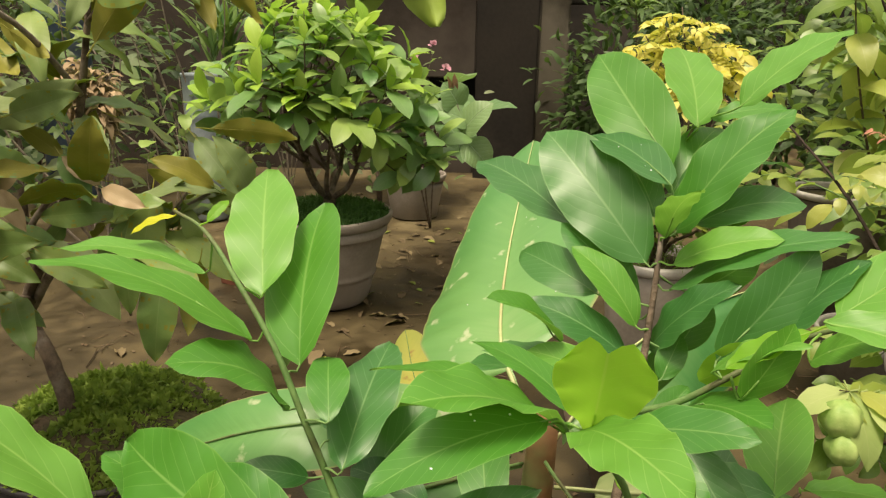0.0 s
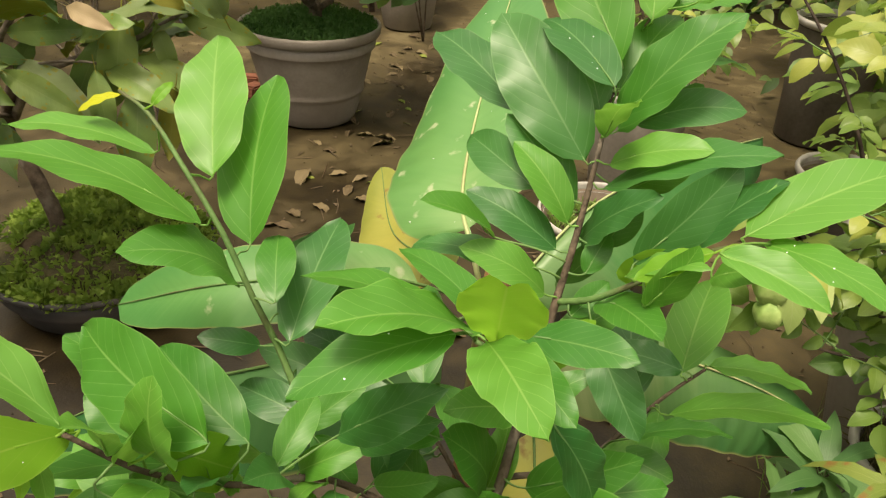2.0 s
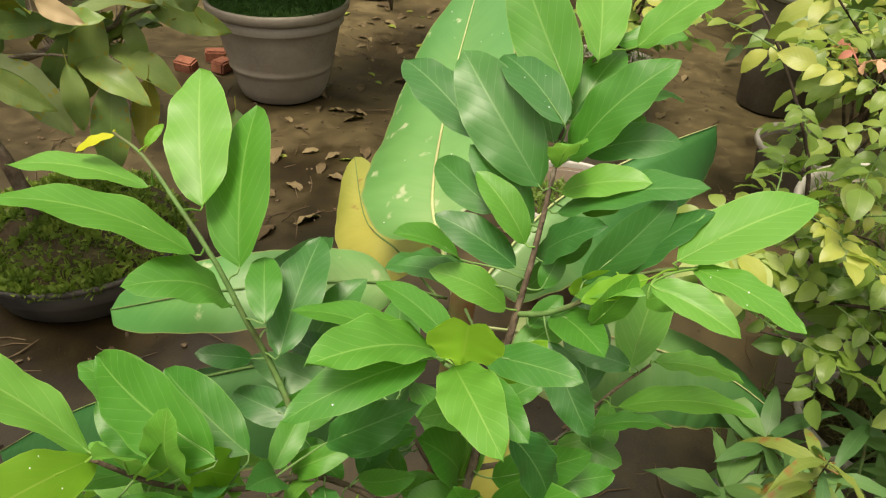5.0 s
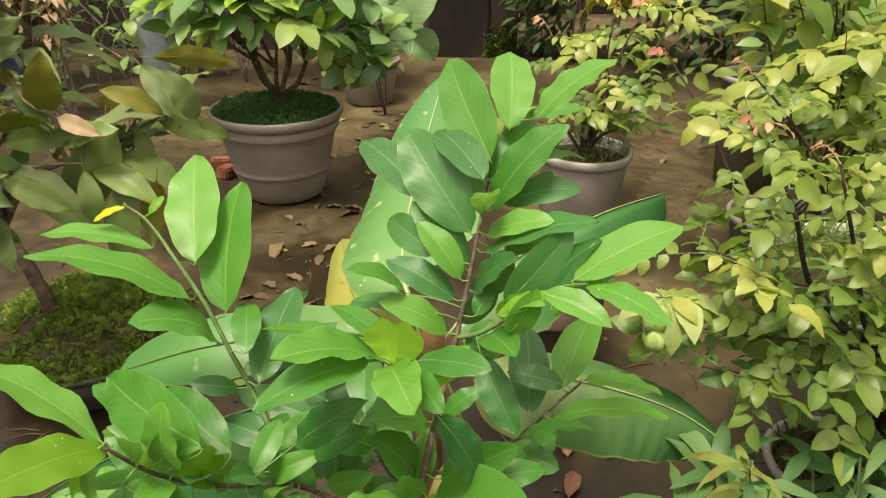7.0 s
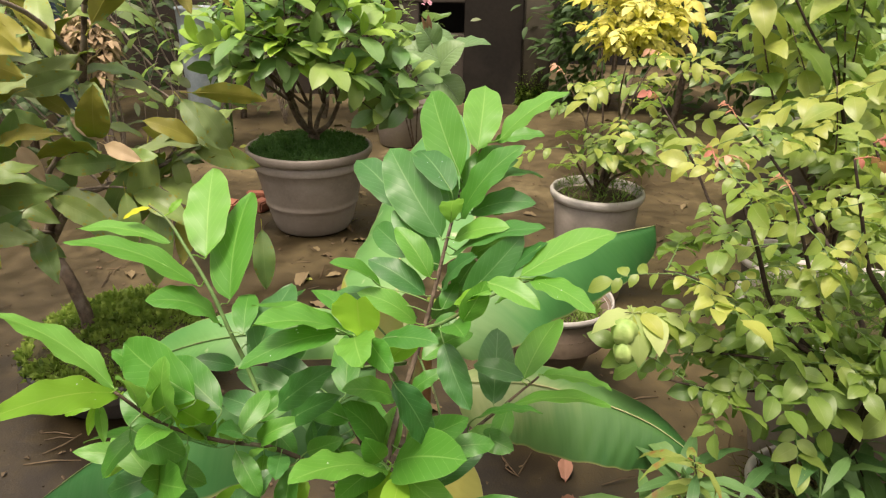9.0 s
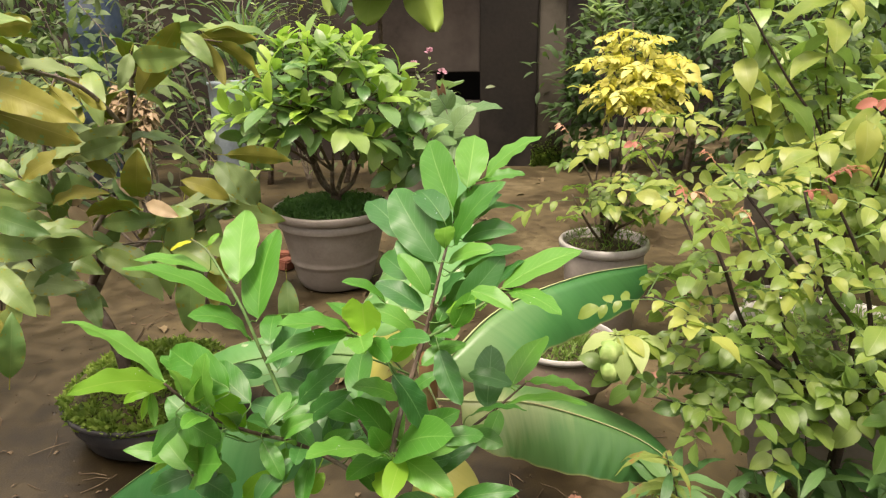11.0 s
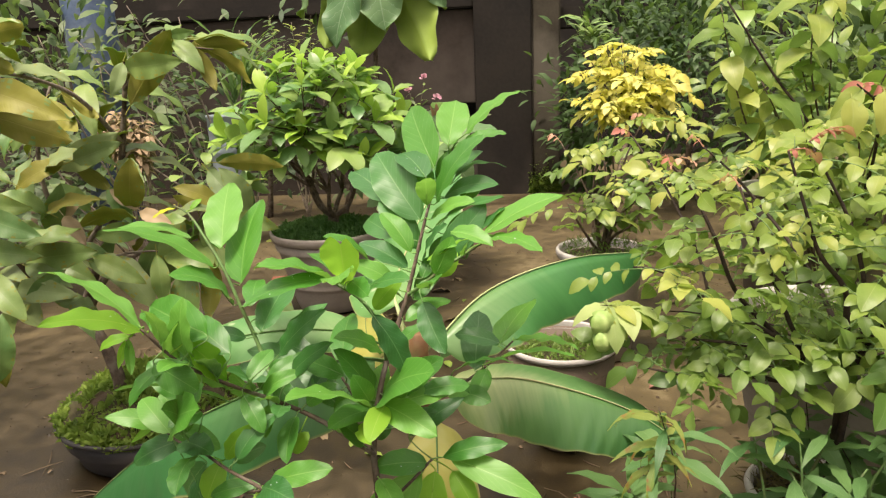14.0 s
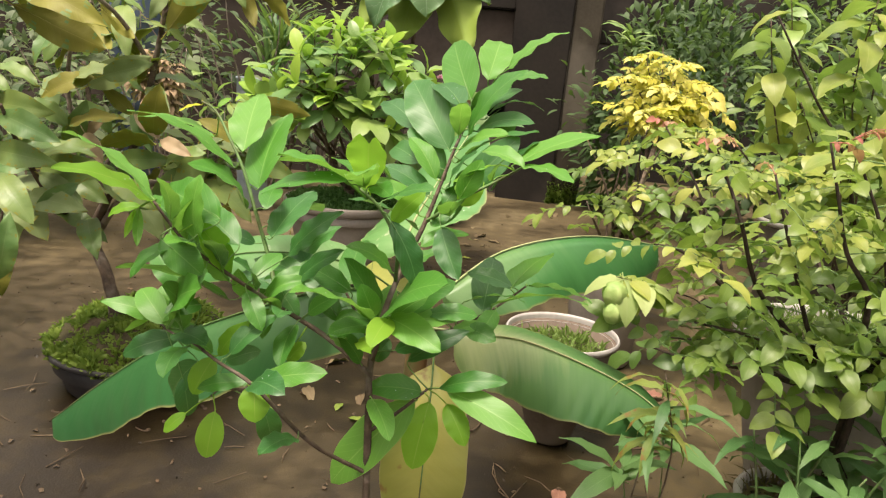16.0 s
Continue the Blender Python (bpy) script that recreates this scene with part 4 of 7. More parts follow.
grow((0.123, 0.390, 0.963), (0.032, 0.414, 0.984), (0.27, 0.21, 0.94), 0.042, A_MID, 0.07, 0.16)
grow((0.140, 0.413, 0.944), (0.055, 0.346, 0.997), (0.35, 0.21, 0.91), 0.050, A_YOUNG, 0.09, 0.3)
grow((0.127, 0.382, 0.969), (0.038, 0.338, 0.955), (-0.04, -0.24, 0.97), 0.038, A_MID, 0.06, 0.16)
grow((0.144, 0.383, 0.964), (0.168, 0.282, 0.997), (-0.39, 0.16, 0.91), 0.039, A_YOUNG, 0.06, 0.16)
grow((0.158, 0.373, 0.968), (0.188, 0.317, 0.969), (-0.44, -0.22, 0.87), 0.025, A_MID, 0.07, 0.16)
grow((0.150, 0.390, 0.956), (0.151, 0.364, 1.027), (0.16, 0.92, 0.35), 0.050, A_BACKLIT, -0.05, -0.45, 0.16)
grow((0.146, 0.405, 0.959), (0.088, 0.443, 0.988), (0.38, -0.09, 0.92), 0.033, A_MID, 0.07, 0.16)
grow((0.167, 0.412, 0.947), (0.225, 0.365, 0.976), (-0.55, -0.13, 0.83), 0.031, A_MID, 0.05, 0.16)
grow((0.237, 0.606, 1.065), (0.187, 0.714, 1.152), (-0.48, -0.72, 0.50), 0.060, A_MID, 0.02, 0.16)
grow((0.257, 0.620, 1.096), (0.264, 0.724, 1.158), (0.14, -0.53, 0.83), 0.050, A_YOUNG, 0.05, 0.16)
grow((0.283, 0.608, 1.112), (0.357, 0.616, 1.174), (-0.66, -0.29, 0.69), 0.046, A_YOUNG, 0.05, 0.16)
grow((0.239, 0.585, 1.018), (0.305, 0.575, 1.117), (-0.77, -0.44, 0.47), 0.053, A_MID, 0.07, 0.16)
grow((0.278, 0.660, 1.097), (0.340, 0.658, 1.110), (-0.18, -0.45, 0.87), 0.025, A_MID, 0.05, 0.16)
grow((0.168, 0.626, 1.010), (0.088, 0.724, 1.054), (-0.02, -0.42, 0.91), 0.052, A_TOP, 0.04, 0.16)
grow((0.216, 0.572, 0.997), (0.143, 0.654, 1.086), (-0.22, -0.80, 0.56), 0.063, A_TOP, 0.07, 0.16)
grow((0.228, 0.570, 1.057), (0.180, 0.656, 1.086), (-0.01, -0.32, 0.95), 0.045, A_TOP, 0.07, 0.16)
grow((0.213, 0.569, 0.954), (0.155, 0.597, 1.022), (0.32, -0.74, 0.60), 0.042, A_TOP, 0.08, 0.16)
grow((0.180, 0.561, 0.975), (0.123, 0.633, 0.989), (-0.48, -0.56, 0.67), 0.036, A_TOP, 0.07, 0.16)
grow((0.200, 0.536, 0.936), (0.127, 0.568, 0.967), (0.15, -0.50, 0.86), 0.038, A_TOP, 0.07, 0.16)
grow((0.149, 0.520, 0.953), (0.097, 0.493, 0.996), (0.63, 0.06, 0.78), 0.032, A_MID, 0.09, 0.5)
grow((0.184, 0.605, 0.866), (0.086, 0.553, 0.919), (0.35, 0.26, 0.90), 0.054, A_TOP, 0.07, 0.16)
grow((0.251, 0.583, 1.025), (0.328, 0.574, 1.047), (-0.29, -0.51, 0.81), 0.036, A_TOP, 0.14, 0.15)
grow((0.259, 0.602, 1.041), (0.338, 0.627, 1.066), (-0.29, -0.03, 0.96), 0.038, A_TOP, 0.14, 0.1)
grow((0.231, 0.555, 0.982), (0.334, 0.512, 1.041), (-0.47, 0.03, 0.88), 0.049, A_TOP, 0.07, 0.16)
grow((0.220, 0.553, 0.935), (0.257, 0.502, 1.007), (-0.89, -0.14, 0.42), 0.036, A_TOP, 0.06, 0.16)
grow((0.249, 0.494, 0.955), (0.312, 0.509, 1.030), (-0.00, -0.97, 0.26), 0.039, A_TOP, 0.04, 0.16)
grow((0.285, 0.503, 0.958), (0.335, 0.496, 1.028), (-0.81, -0.08, 0.57), 0.038, A_TOP, 0.07, 0.16)
grow((0.309, 0.471, 0.997), (0.408, 0.494, 1.048), (-0.42, -0.28, 0.86), 0.051, A_YOUNG, 0.04, 0.16)
grow((0.319, 0.465, 0.996), (0.380, 0.401, 0.995), (-0.07, -0.13, 0.99), 0.033, A_YOUNG, 0.05, 0.16)
grow((0.273, 0.416, 1.015), (0.323, 0.376, 1.009), (-0.24, -0.31, 0.92), 0.027, A_YOUNG, 0.06, 0.4)
grow((0.241, 0.475, 0.956), (0.276, 0.433, 0.996), (-0.65, 0.17, 0.74), 0.024, A_YOUNG, 0.07, 0.16)
grow((0.234, 0.498, 0.918), (0.250, 0.410, 0.959), (-0.42, 0.22, 0.88), 0.036, A_MID, 0.06, 0.16)
grow((0.273, 0.494, 0.968), (0.243, 0.504, 0.934), (-0.23, -0.97, -0.10), 0.029, A_LIME, 0.07, 0.16)
grow((0.325, 0.540, 0.819), (0.376, 0.655, 0.852), (-0.44, -0.19, 0.88), 0.055, A_YOUNG, 0.04, 0.16)
grow((0.289, 0.542, 0.779), (0.294, 0.640, 0.840), (0.04, -0.49, 0.87), 0.050, A_TOP, 0.02, 0.16)
grow((0.349, 0.546, 0.824), (0.436, 0.533, 0.817), (0.08, 0.12, 0.99), 0.038, A_YOUNG, 0.08, 0.16)
grow((0.307, 0.500, 0.807), (0.424, 0.481, 0.835), (-0.21, 0.32, 0.92), 0.051, A_YOUNG, 0.07, 0.16)
grow((0.267, 0.461, 0.816), (0.344, 0.462, 0.830), (-0.26, 0.26, 0.93), 0.027, A_MID, 0.08, 0.16)
grow((0.227, 0.476, 0.906), (0.259, 0.418, 0.858), (-0.33, -0.70, 0.63), 0.035, A_TOP, 0.06, 0.16)
grow((0.184, 0.355, 0.933), (0.222, 0.356, 0.859), (0.71, -0.60, 0.36), 0.037, A_TOP, 0.07, 0.16)
grow((0.160, 0.437, 0.776), (0.129, 0.395, 0.874), (0.95, -0.23, 0.21), 0.049, A_MID, 0.07, 0.16)
grow((0.171, 0.380, 0.801), (0.094, 0.294, 0.863), (0.27, 0.39, 0.88), 0.058, A_YOUNG, 0.07, 0.16)
grow((0.167, 0.411, 0.784), (0.127, 0.335, 0.802), (0.31, 0.06, 0.95), 0.038, A_MID, 0.07, 0.16)
grow((0.173, 0.412, 0.782), (0.179, 0.310, 0.797), (-0.62, 0.08, 0.78), 0.045, A_LIME, 0.07, 0.16)
grow((0.188, 0.362, 0.817), (0.257, 0.295, 0.816), (-0.39, -0.46, 0.80), 0.037, A_YOUNG, 0.06, 0.16)
grow((0.181, 0.383, 0.808), (0.254, 0.301, 0.890), (-0.80, -0.11, 0.59), 0.061, A_MID, 0.07, 0.16)
grow((0.165, 0.393, 0.804), (0.152, 0.369, 0.851), (0.53, -0.80, -0.27), 0.028, A_MID, 0.07, 0.16)
grow((0.104, 0.505, 0.809), (0.096, 0.603, 0.851), (-0.27, -0.45, 0.85), 0.044, A_MID, 0.04, 0.16)
grow((0.054, 0.392, 0.867), (0.122, 0.372, 0.935), (-0.61, -0.68, 0.40), 0.034, A_TOP, 0.07, 0.16)
grow((0.052, 0.432, 0.819), (0.120, 0.397, 0.883), (-0.68, -0.62, 0.38), 0.030, A_TOP, 0.07, 0.16)
grow((0.208, 0.557, 0.892), (0.246, 0.556, 0.952), (0.14, -0.99, -0.11), 0.031, A_TOP, 0.07, 0.16)
grow((0.075, 0.419, 0.788), (0.121, 0.395, 0.827), (-0.60, -0.77, 0.23), 0.024, A_MID, 0.07, 0.16)
grow((-0.026, 0.410, 0.795), (-0.146, 0.361, 0.840), (0.11, 0.51, 0.85), 0.061, A_MID, 0.07, 0.16)
grow((-0.054, 0.391, 0.790), (-0.086, 0.361, 0.787), (0.36, -0.48, 0.80), 0.026, A_MID, 0.07, 0.16)
grow((0.227, 0.405, 0.812), (0.289, 0.416, 0.817), (0.03, -0.56, 0.83), 0.027, A_MID, 0.07, 0.16)
grow((0.163, 0.406, 0.789), (0.116, 0.402, 0.788), (0.02, -0.57, 0.82), 0.030, A_MID, 0.07, 0.16)
grow((0.271, 0.488, 0.772), (0.313, 0.465, 0.769), (-0.28, -0.60, 0.75), 0.030, A_MID, 0.07, 0.16)
grow((0.011, 0.452, 0.804), (0.059, 0.486, 0.829), (0.12, -0.68, 0.72), 0.024, A_MID, 0.07, 0.16)
grow((0.222, 0.521, 0.926), (0.238, 0.537, 0.955), (-0.19, -0.82, 0.54), 0.021, A_MID, 0.07, 0.16)
grow((0.213, 0.498, 0.902), (0.239, 0.511, 0.927), (-0.19, -0.78, 0.60), 0.021, A_MID, 0.07, 0.16)
grow((0.235, 0.537, 0.942), (0.259, 0.553, 0.978), (0.00, -0.91, 0.41), 0.028, A_MID, 0.07, 0.16)
grow((0.275, 0.601, 1.020), (0.304, 0.607, 1.052), (0.04, -0.99, 0.13), 0.027, A_MID, 0.07, 0.16)
grow((0.253, 0.572, 0.975), (0.305, 0.580, 1.007), (0.04, -0.98, 0.17), 0.029, A_MID, 0.07, 0.16)
grow((0.121, 0.446, 0.815), (0.057, 0.436, 0.849), (0.42, -0.65, 0.63), 0.032, A_MID, 0.07, 0.16)
grow((0.025, 0.441, 0.812), (0.060, 0.424, 0.778), (0.23, -0.74, 0.63), 0.027, A_MID, 0.07, 0.16)
grow((0.114, 0.426, 0.781), (0.079, 0.442, 0.815), (0.22, -0.77, 0.60), 0.027, A_MID, 0.07, 0.16)
grow((-0.005, 0.334, 0.916), (-0.114, 0.407, 0.931), (-0.35, -0.67, 0.65), 0.053, A_MID, 0.07, 0.16)
grow((0.284, 0.449, 0.996), (0.238, 0.450, 0.971), (-0.46, -0.20, 0.87), 0.021, A_LIME, 0.05, 0.16)
grow((0.116, 0.548, 0.777), (0.152, 0.478, 0.761), (0.18, -0.14, 0.97), 0.036, A_MID, 0.07, 0.16)
grow((0.168, 0.511, 0.936), (0.094, 0.518, 0.947), (0.12, -0.18, 0.98), 0.029, A_TOP, 0.04, 0.16)
grow((0.191, 0.351, 0.820), (0.186, 0.282, 0.814), (0.17, -0.11, 0.98), 0.029, A_LIME, 0.06, 0.16)
grow((-0.033, 0.336, 0.908), (-0.007, 0.377, 0.842), (0.91, -0.41, 0.10), 0.036, A_LIME, 0.04, 0.16)
grow((0.173, 0.417, 0.918), (0.211, 0.414, 0.961), (-0.33, -0.91, 0.23), 0.025, A_LIME, 0.07, 0.16)
grow((0.249, 0.447, 0.952), (0.272, 0.442, 1.002), (-0.02, -1.00, -0.09), 0.028, A_YOUNG, 0.06, 0.16)
grow((0.286, 0.448, 0.978), (0.304, 0.401, 1.015), (-0.83, 0.13, 0.54), 0.026, A_YOUNG, 0.06, 0.16)
# leaves of the low boughs and the foremost shoot
grow((0.223, 0.415, 0.691), (0.124, 0.385, 0.575), (-0.27, -0.85, 0.45), 0.059, A_YOUNG, 0.08, 0.18)
grow((0.240, 0.415, 0.694), (0.228, 0.395, 0.605), (-0.01, -0.98, 0.22), 0.045, A_LIME, 0.08, 0.18)
grow((0.262, 0.420, 0.691), (0.293, 0.390, 0.654), (0.12, -0.72, 0.68), 0.031, A_LIME, 0.08, 0.18)
grow((0.260, 0.420, 0.710), (0.377, 0.370, 0.687), (-0.10, -0.60, 0.79), 0.039, A_YOUNG, 0.08, 0.18)
grow((0.250, 0.420, 0.711), (0.335, 0.410, 0.739), (-0.30, -0.66, 0.68), 0.028, A_MID, 0.08, 0.18)
grow((0.229, 0.420, 0.703), (0.161, 0.400, 0.708), (0.24, -0.62, 0.75), 0.036, A_MID, 0.08, 0.18)
grow((-0.130, 0.455, 0.735), (-0.210, 0.425, 0.766), (0.47, -0.57, 0.67), 0.029, A_YOUNG, 0.08, 0.18)
grow((-0.118, 0.460, 0.724), (-0.149, 0.470, 0.780), (0.54, -0.73, 0.43), 0.037, A_YOUNG, 0.08, 0.18)
grow((-0.109, 0.450, 0.729), (-0.112, 0.440, 0.786), (0.59, -0.80, -0.11), 0.031, A_MID, 0.08, 0.18)
grow((-0.090, 0.430, 0.787), (-0.149, 0.450, 0.836), (0.34, -0.65, 0.68), 0.044, A_MID, 0.08, 0.18)
grow((-0.149, 0.450, 0.743), (-0.181, 0.430, 0.723), (0.12, -0.79, 0.59), 0.010, A_LIME, 0.08, 0.18)
grow((-0.116, 0.460, 0.713), (-0.197, 0.450, 0.679), (-0.16, -0.77, 0.61), 0.036, A_TOP, 0.08, 0.18)
grow((-0.027, 0.370, 0.732), (-0.044, 0.350, 0.689), (0.14, -0.92, 0.37), 0.032, A_LIME, 0.08, 0.18)
grow((0.036, 0.330, 0.727), (-0.030, 0.330, 0.710), (-0.18, -0.68, 0.71), 0.023, A_MID, 0.08, 0.18)
grow((0.054, 0.320, 0.736), (0.134, 0.310, 0.762), (-0.31, -0.65, 0.69), 0.031, A_YOUNG, 0.08, 0.18)
grow((0.045, 0.320, 0.730), (0.056, 0.300, 0.693), (0.33, -0.79, 0.52), 0.036, A_LIME, 0.08, 0.18)
grow((-0.010, 0.340, 0.677), (-0.016, 0.330, 0.618), (0.27, -0.95, 0.13), 0.033, A_LIME, 0.08, 0.18)
grow((0.042, 0.360, 0.683), (0.052, 0.370, 0.628), (0.62, -0.78, -0.03), 0.032, A_TOP, 0.08, 0.18)
grow((-0.057, 0.360, 0.657), (-0.082, 0.350, 0.632), (-0.11, -0.88, 0.46), 0.017, A_LIME, 0.08, 0.18)
grow((-0.092, 0.420, 0.672), (-0.083, 0.420, 0.618), (0.57, -0.82, 0.10), 0.031, A_TOP, 0.08, 0.18)
grow((-0.020, 0.370, 0.736), (0.022, 0.360, 0.790), (-0.41, -0.90, 0.15), 0.024, A_LIME, 0.08, 0.18)
grow((0.057, 0.400, 0.727), (0.076, 0.410, 0.752), (-0.08, -0.90, 0.42), 0.022, A_LIME, 0.08, 0.18)
grow((-0.072, 0.420, 0.700), (-0.122, 0.440, 0.633), (-0.48, -0.87, 0.10), 0.040, A_TOP, 0.08, 0.18)
grow((-0.024, 0.400, 0.715), (0.017, 0.410, 0.733), (-0.09, -0.77, 0.63), 0.027, A_TOP, 0.08, 0.18)
grow((0.106, 0.450, 0.790), (0.056, 0.460, 0.815), (0.21, -0.70, 0.69), 0.032, A_TOP, 0.08, 0.18)
grow((0.144, 0.420, 0.793), (0.109, 0.420, 0.773), (-0.31, -0.79, 0.53), 0.031, A_MID, 0.08, 0.18)
grow((0.190, 0.420, 0.754), (0.246, 0.420, 0.778), (-0.27, -0.73, 0.62), 0.026, A_TOP, 0.08, 0.18)
grow((0.205, 0.430, 0.737), (0.279, 0.440, 0.787), (-0.27, -0.79, 0.55), 0.029, A_TOP, 0.08, 0.18)
grow((0.187, 0.420, 0.799), (0.258, 0.400, 0.860), (-0.53, -0.76, 0.37), 0.037, A_MID, 0.08, 0.18)
grow((0.180, 0.430, 0.764), (0.166, 0.420, 0.735), (-0.08, -0.93, 0.36), 0.023, A_TOP, 0.08, 0.18)

# smaller leaves along the inner twigs
rnd = random.Random(404)
inner = [p for n in ("trunk", "left_bough", "low_right_bough", "low_left_bough", "left_shoot", "upper_front_shoot", "front_shoot", "inner_twig") for p in smooth_path(STEMS[n][0], 8) if 0.62 < p.z < 0.88]
for k in range(20):
    p = inner[rnd.randrange(len(inner))]
    d = Vector((rnd.uniform(-1, 1), rnd.uniform(-1, 0.8), rnd.uniform(-0.3, 0.8))).normalized()
    b = p + d * 0.012
    L = rnd.uniform(0.05, 0.085)
    grow(tuple(b), tuple(b + d * L), (rnd.uniform(-0.3, 0.3), -0.5, 0.9), L * 0.44, rnd.choice((A_TOP, A_MID, A_MID, A_YOUNG)), 0.08, 0.2)

# leaves crowded along the leading stem
lead = [p for p in smooth_path(STEMS["trunk"][0], 10) if p.z > 0.87]
for k in range(7):
    p = lead[rnd.randrange(len(lead))]
    a = k * 2.4
    d = Vector((math.cos(a), math.sin(a) * 0.8, rnd.uniform(0.2, 0.9))).normalized()
    b = p + d * 0.012
    L = rnd.uniform(0.055, 0.10)
    grow(tuple(b), tuple(b + d * L), (-0.4 * d.x, -0.5 - 0.3 * d.y, 0.9), L * 0.44, rnd.choice((A_TOP, A_MID, A_YOUNG)), 0.08, 0.2)

# leaf clusters at the outer ends of the low boughs
outer = [Vector(p) for p in ((-0.15, 0.455, 0.736), (-0.10, 0.40, 0.745), (-0.057, 0.372, 0.748), (0.0, 0.33, 0.745), (0.052, 0.305, 0.735), (-0.02, 0.35, 0.86), (0.03, 0.415, 0.795), (0.02, 0.46, 0.80))]
for k in range(4):
    p = outer[k % len(outer)]
    a = k * 2.4
    d = Vector((math.cos(a), math.sin(a) * 0.8, rnd.uniform(-0.6, 0.7))).normalized()
    b = p + d * 0.014
    L = rnd.uniform(0.05, 0.085)
    grow(tuple(b), tuple(b + d * L), (rnd.uniform(-0.3, 0.3), -0.5, 0.9), L * 0.45, rnd.choice((A_TOP, A_MID, A_YOUNG)), 0.09, 0.2)
# leaves all along the left bough
bough = smooth_path(STEMS["left_bough"][0], 10)
for k in range(10):
    p = bough[16 + int(k * 32 / 10)]
    up = k % 2
    d = Vector((rnd.uniform(-0.5, 0.5), rnd.uniform(-0.9, -0.2), rnd.uniform(0.2, 0.6) if up else rnd.uniform(-0.7, -0.2))).normalized()
    b = p + d * 0.010
    L = rnd.uniform(0.042, 0.066)
    grow(tuple(b), tuple(b + d * L), (rnd.uniform(-0.5, 0.3), -0.3, 0.9), L * 0.46, rnd.choice((A_MID, A_YOUNG, A_MID, A_TOP)), 0.10, 0.3)
# limp new shoots at the end of the left bough
grow((-0.086, 0.312, 0.925), (-0.122, 0.305, 0.912), (0.1, -0.6, 0.8), 0.015, A_LIME, 0.1, 0.3)
grow((-0.092, 0.310, 0.922), (-0.101, 0.303, 0.890), (0.5, -0.8, 0.2), 0.010, A_LIME, -0.15, 0.7)
grow((-0.088, 0.310, 0.924), (-0.086, 0.302, 0.882), (0.5, -0.8, 0.2), 0.012, A_YOUNG, -0.15, 0.7)
# dark inner leaves behind the left shoot
grow((0.001, 0.550, 0.796), (0.060, 0.600, 0.867), (-0.3, -0.5, 0.8), 0.046, A_TOP, 0.08, 0.2)
grow((0.052, 0.500, 0.803), (-0.043, 0.530, 0.819), (-0.2, -0.5, 0.85), 0.036, A_TOP, 0.08, 0.2)
grow((0.094, 0.490, 0.786), (0.022, 0.520, 0.800), (-0.2, -0.5, 0.85), 0.034, A_TOP, 0.08, 0.2)
grow((0.017, 0.470, 0.798), (-0.052, 0.500, 0.801), (-0.2, -0.5, 0.85), 0.034, A_TOP, 0.08, 0.2)
grow((0.057, 0.530, 0.806), (-0.010, 0.560, 0.818), (-0.2, -0.5, 0.85), 0.036, A_TOP, 0.08, 0.2)
grow((-0.084, 0.440, 0.819), (-0.130, 0.470, 0.874), (-0.2, -0.5, 0.85), 0.036, A_MID, 0.08, 0.2)
grow((0.118, 0.460, 0.779), (0.058, 0.490, 0.765), (-0.2, -0.5, 0.85), 0.034, A_TOP, 0.08, 0.2)

# ---- banana sucker behind the tree ----
banana = thing("banana_plant", "young banana plant with long torn drooping leaves", "banana plant")
part("pseudostem", tube("pseudostem", [(0.165, 0.80, -0.02), (0.165, 0.80, 0.3), (0.168, 0.795, 0.55), (0.175, 0.79, 0.74)], 0.030, 0.017, BANANA_STEM, 12, 4), banana, "reddish banana stem")


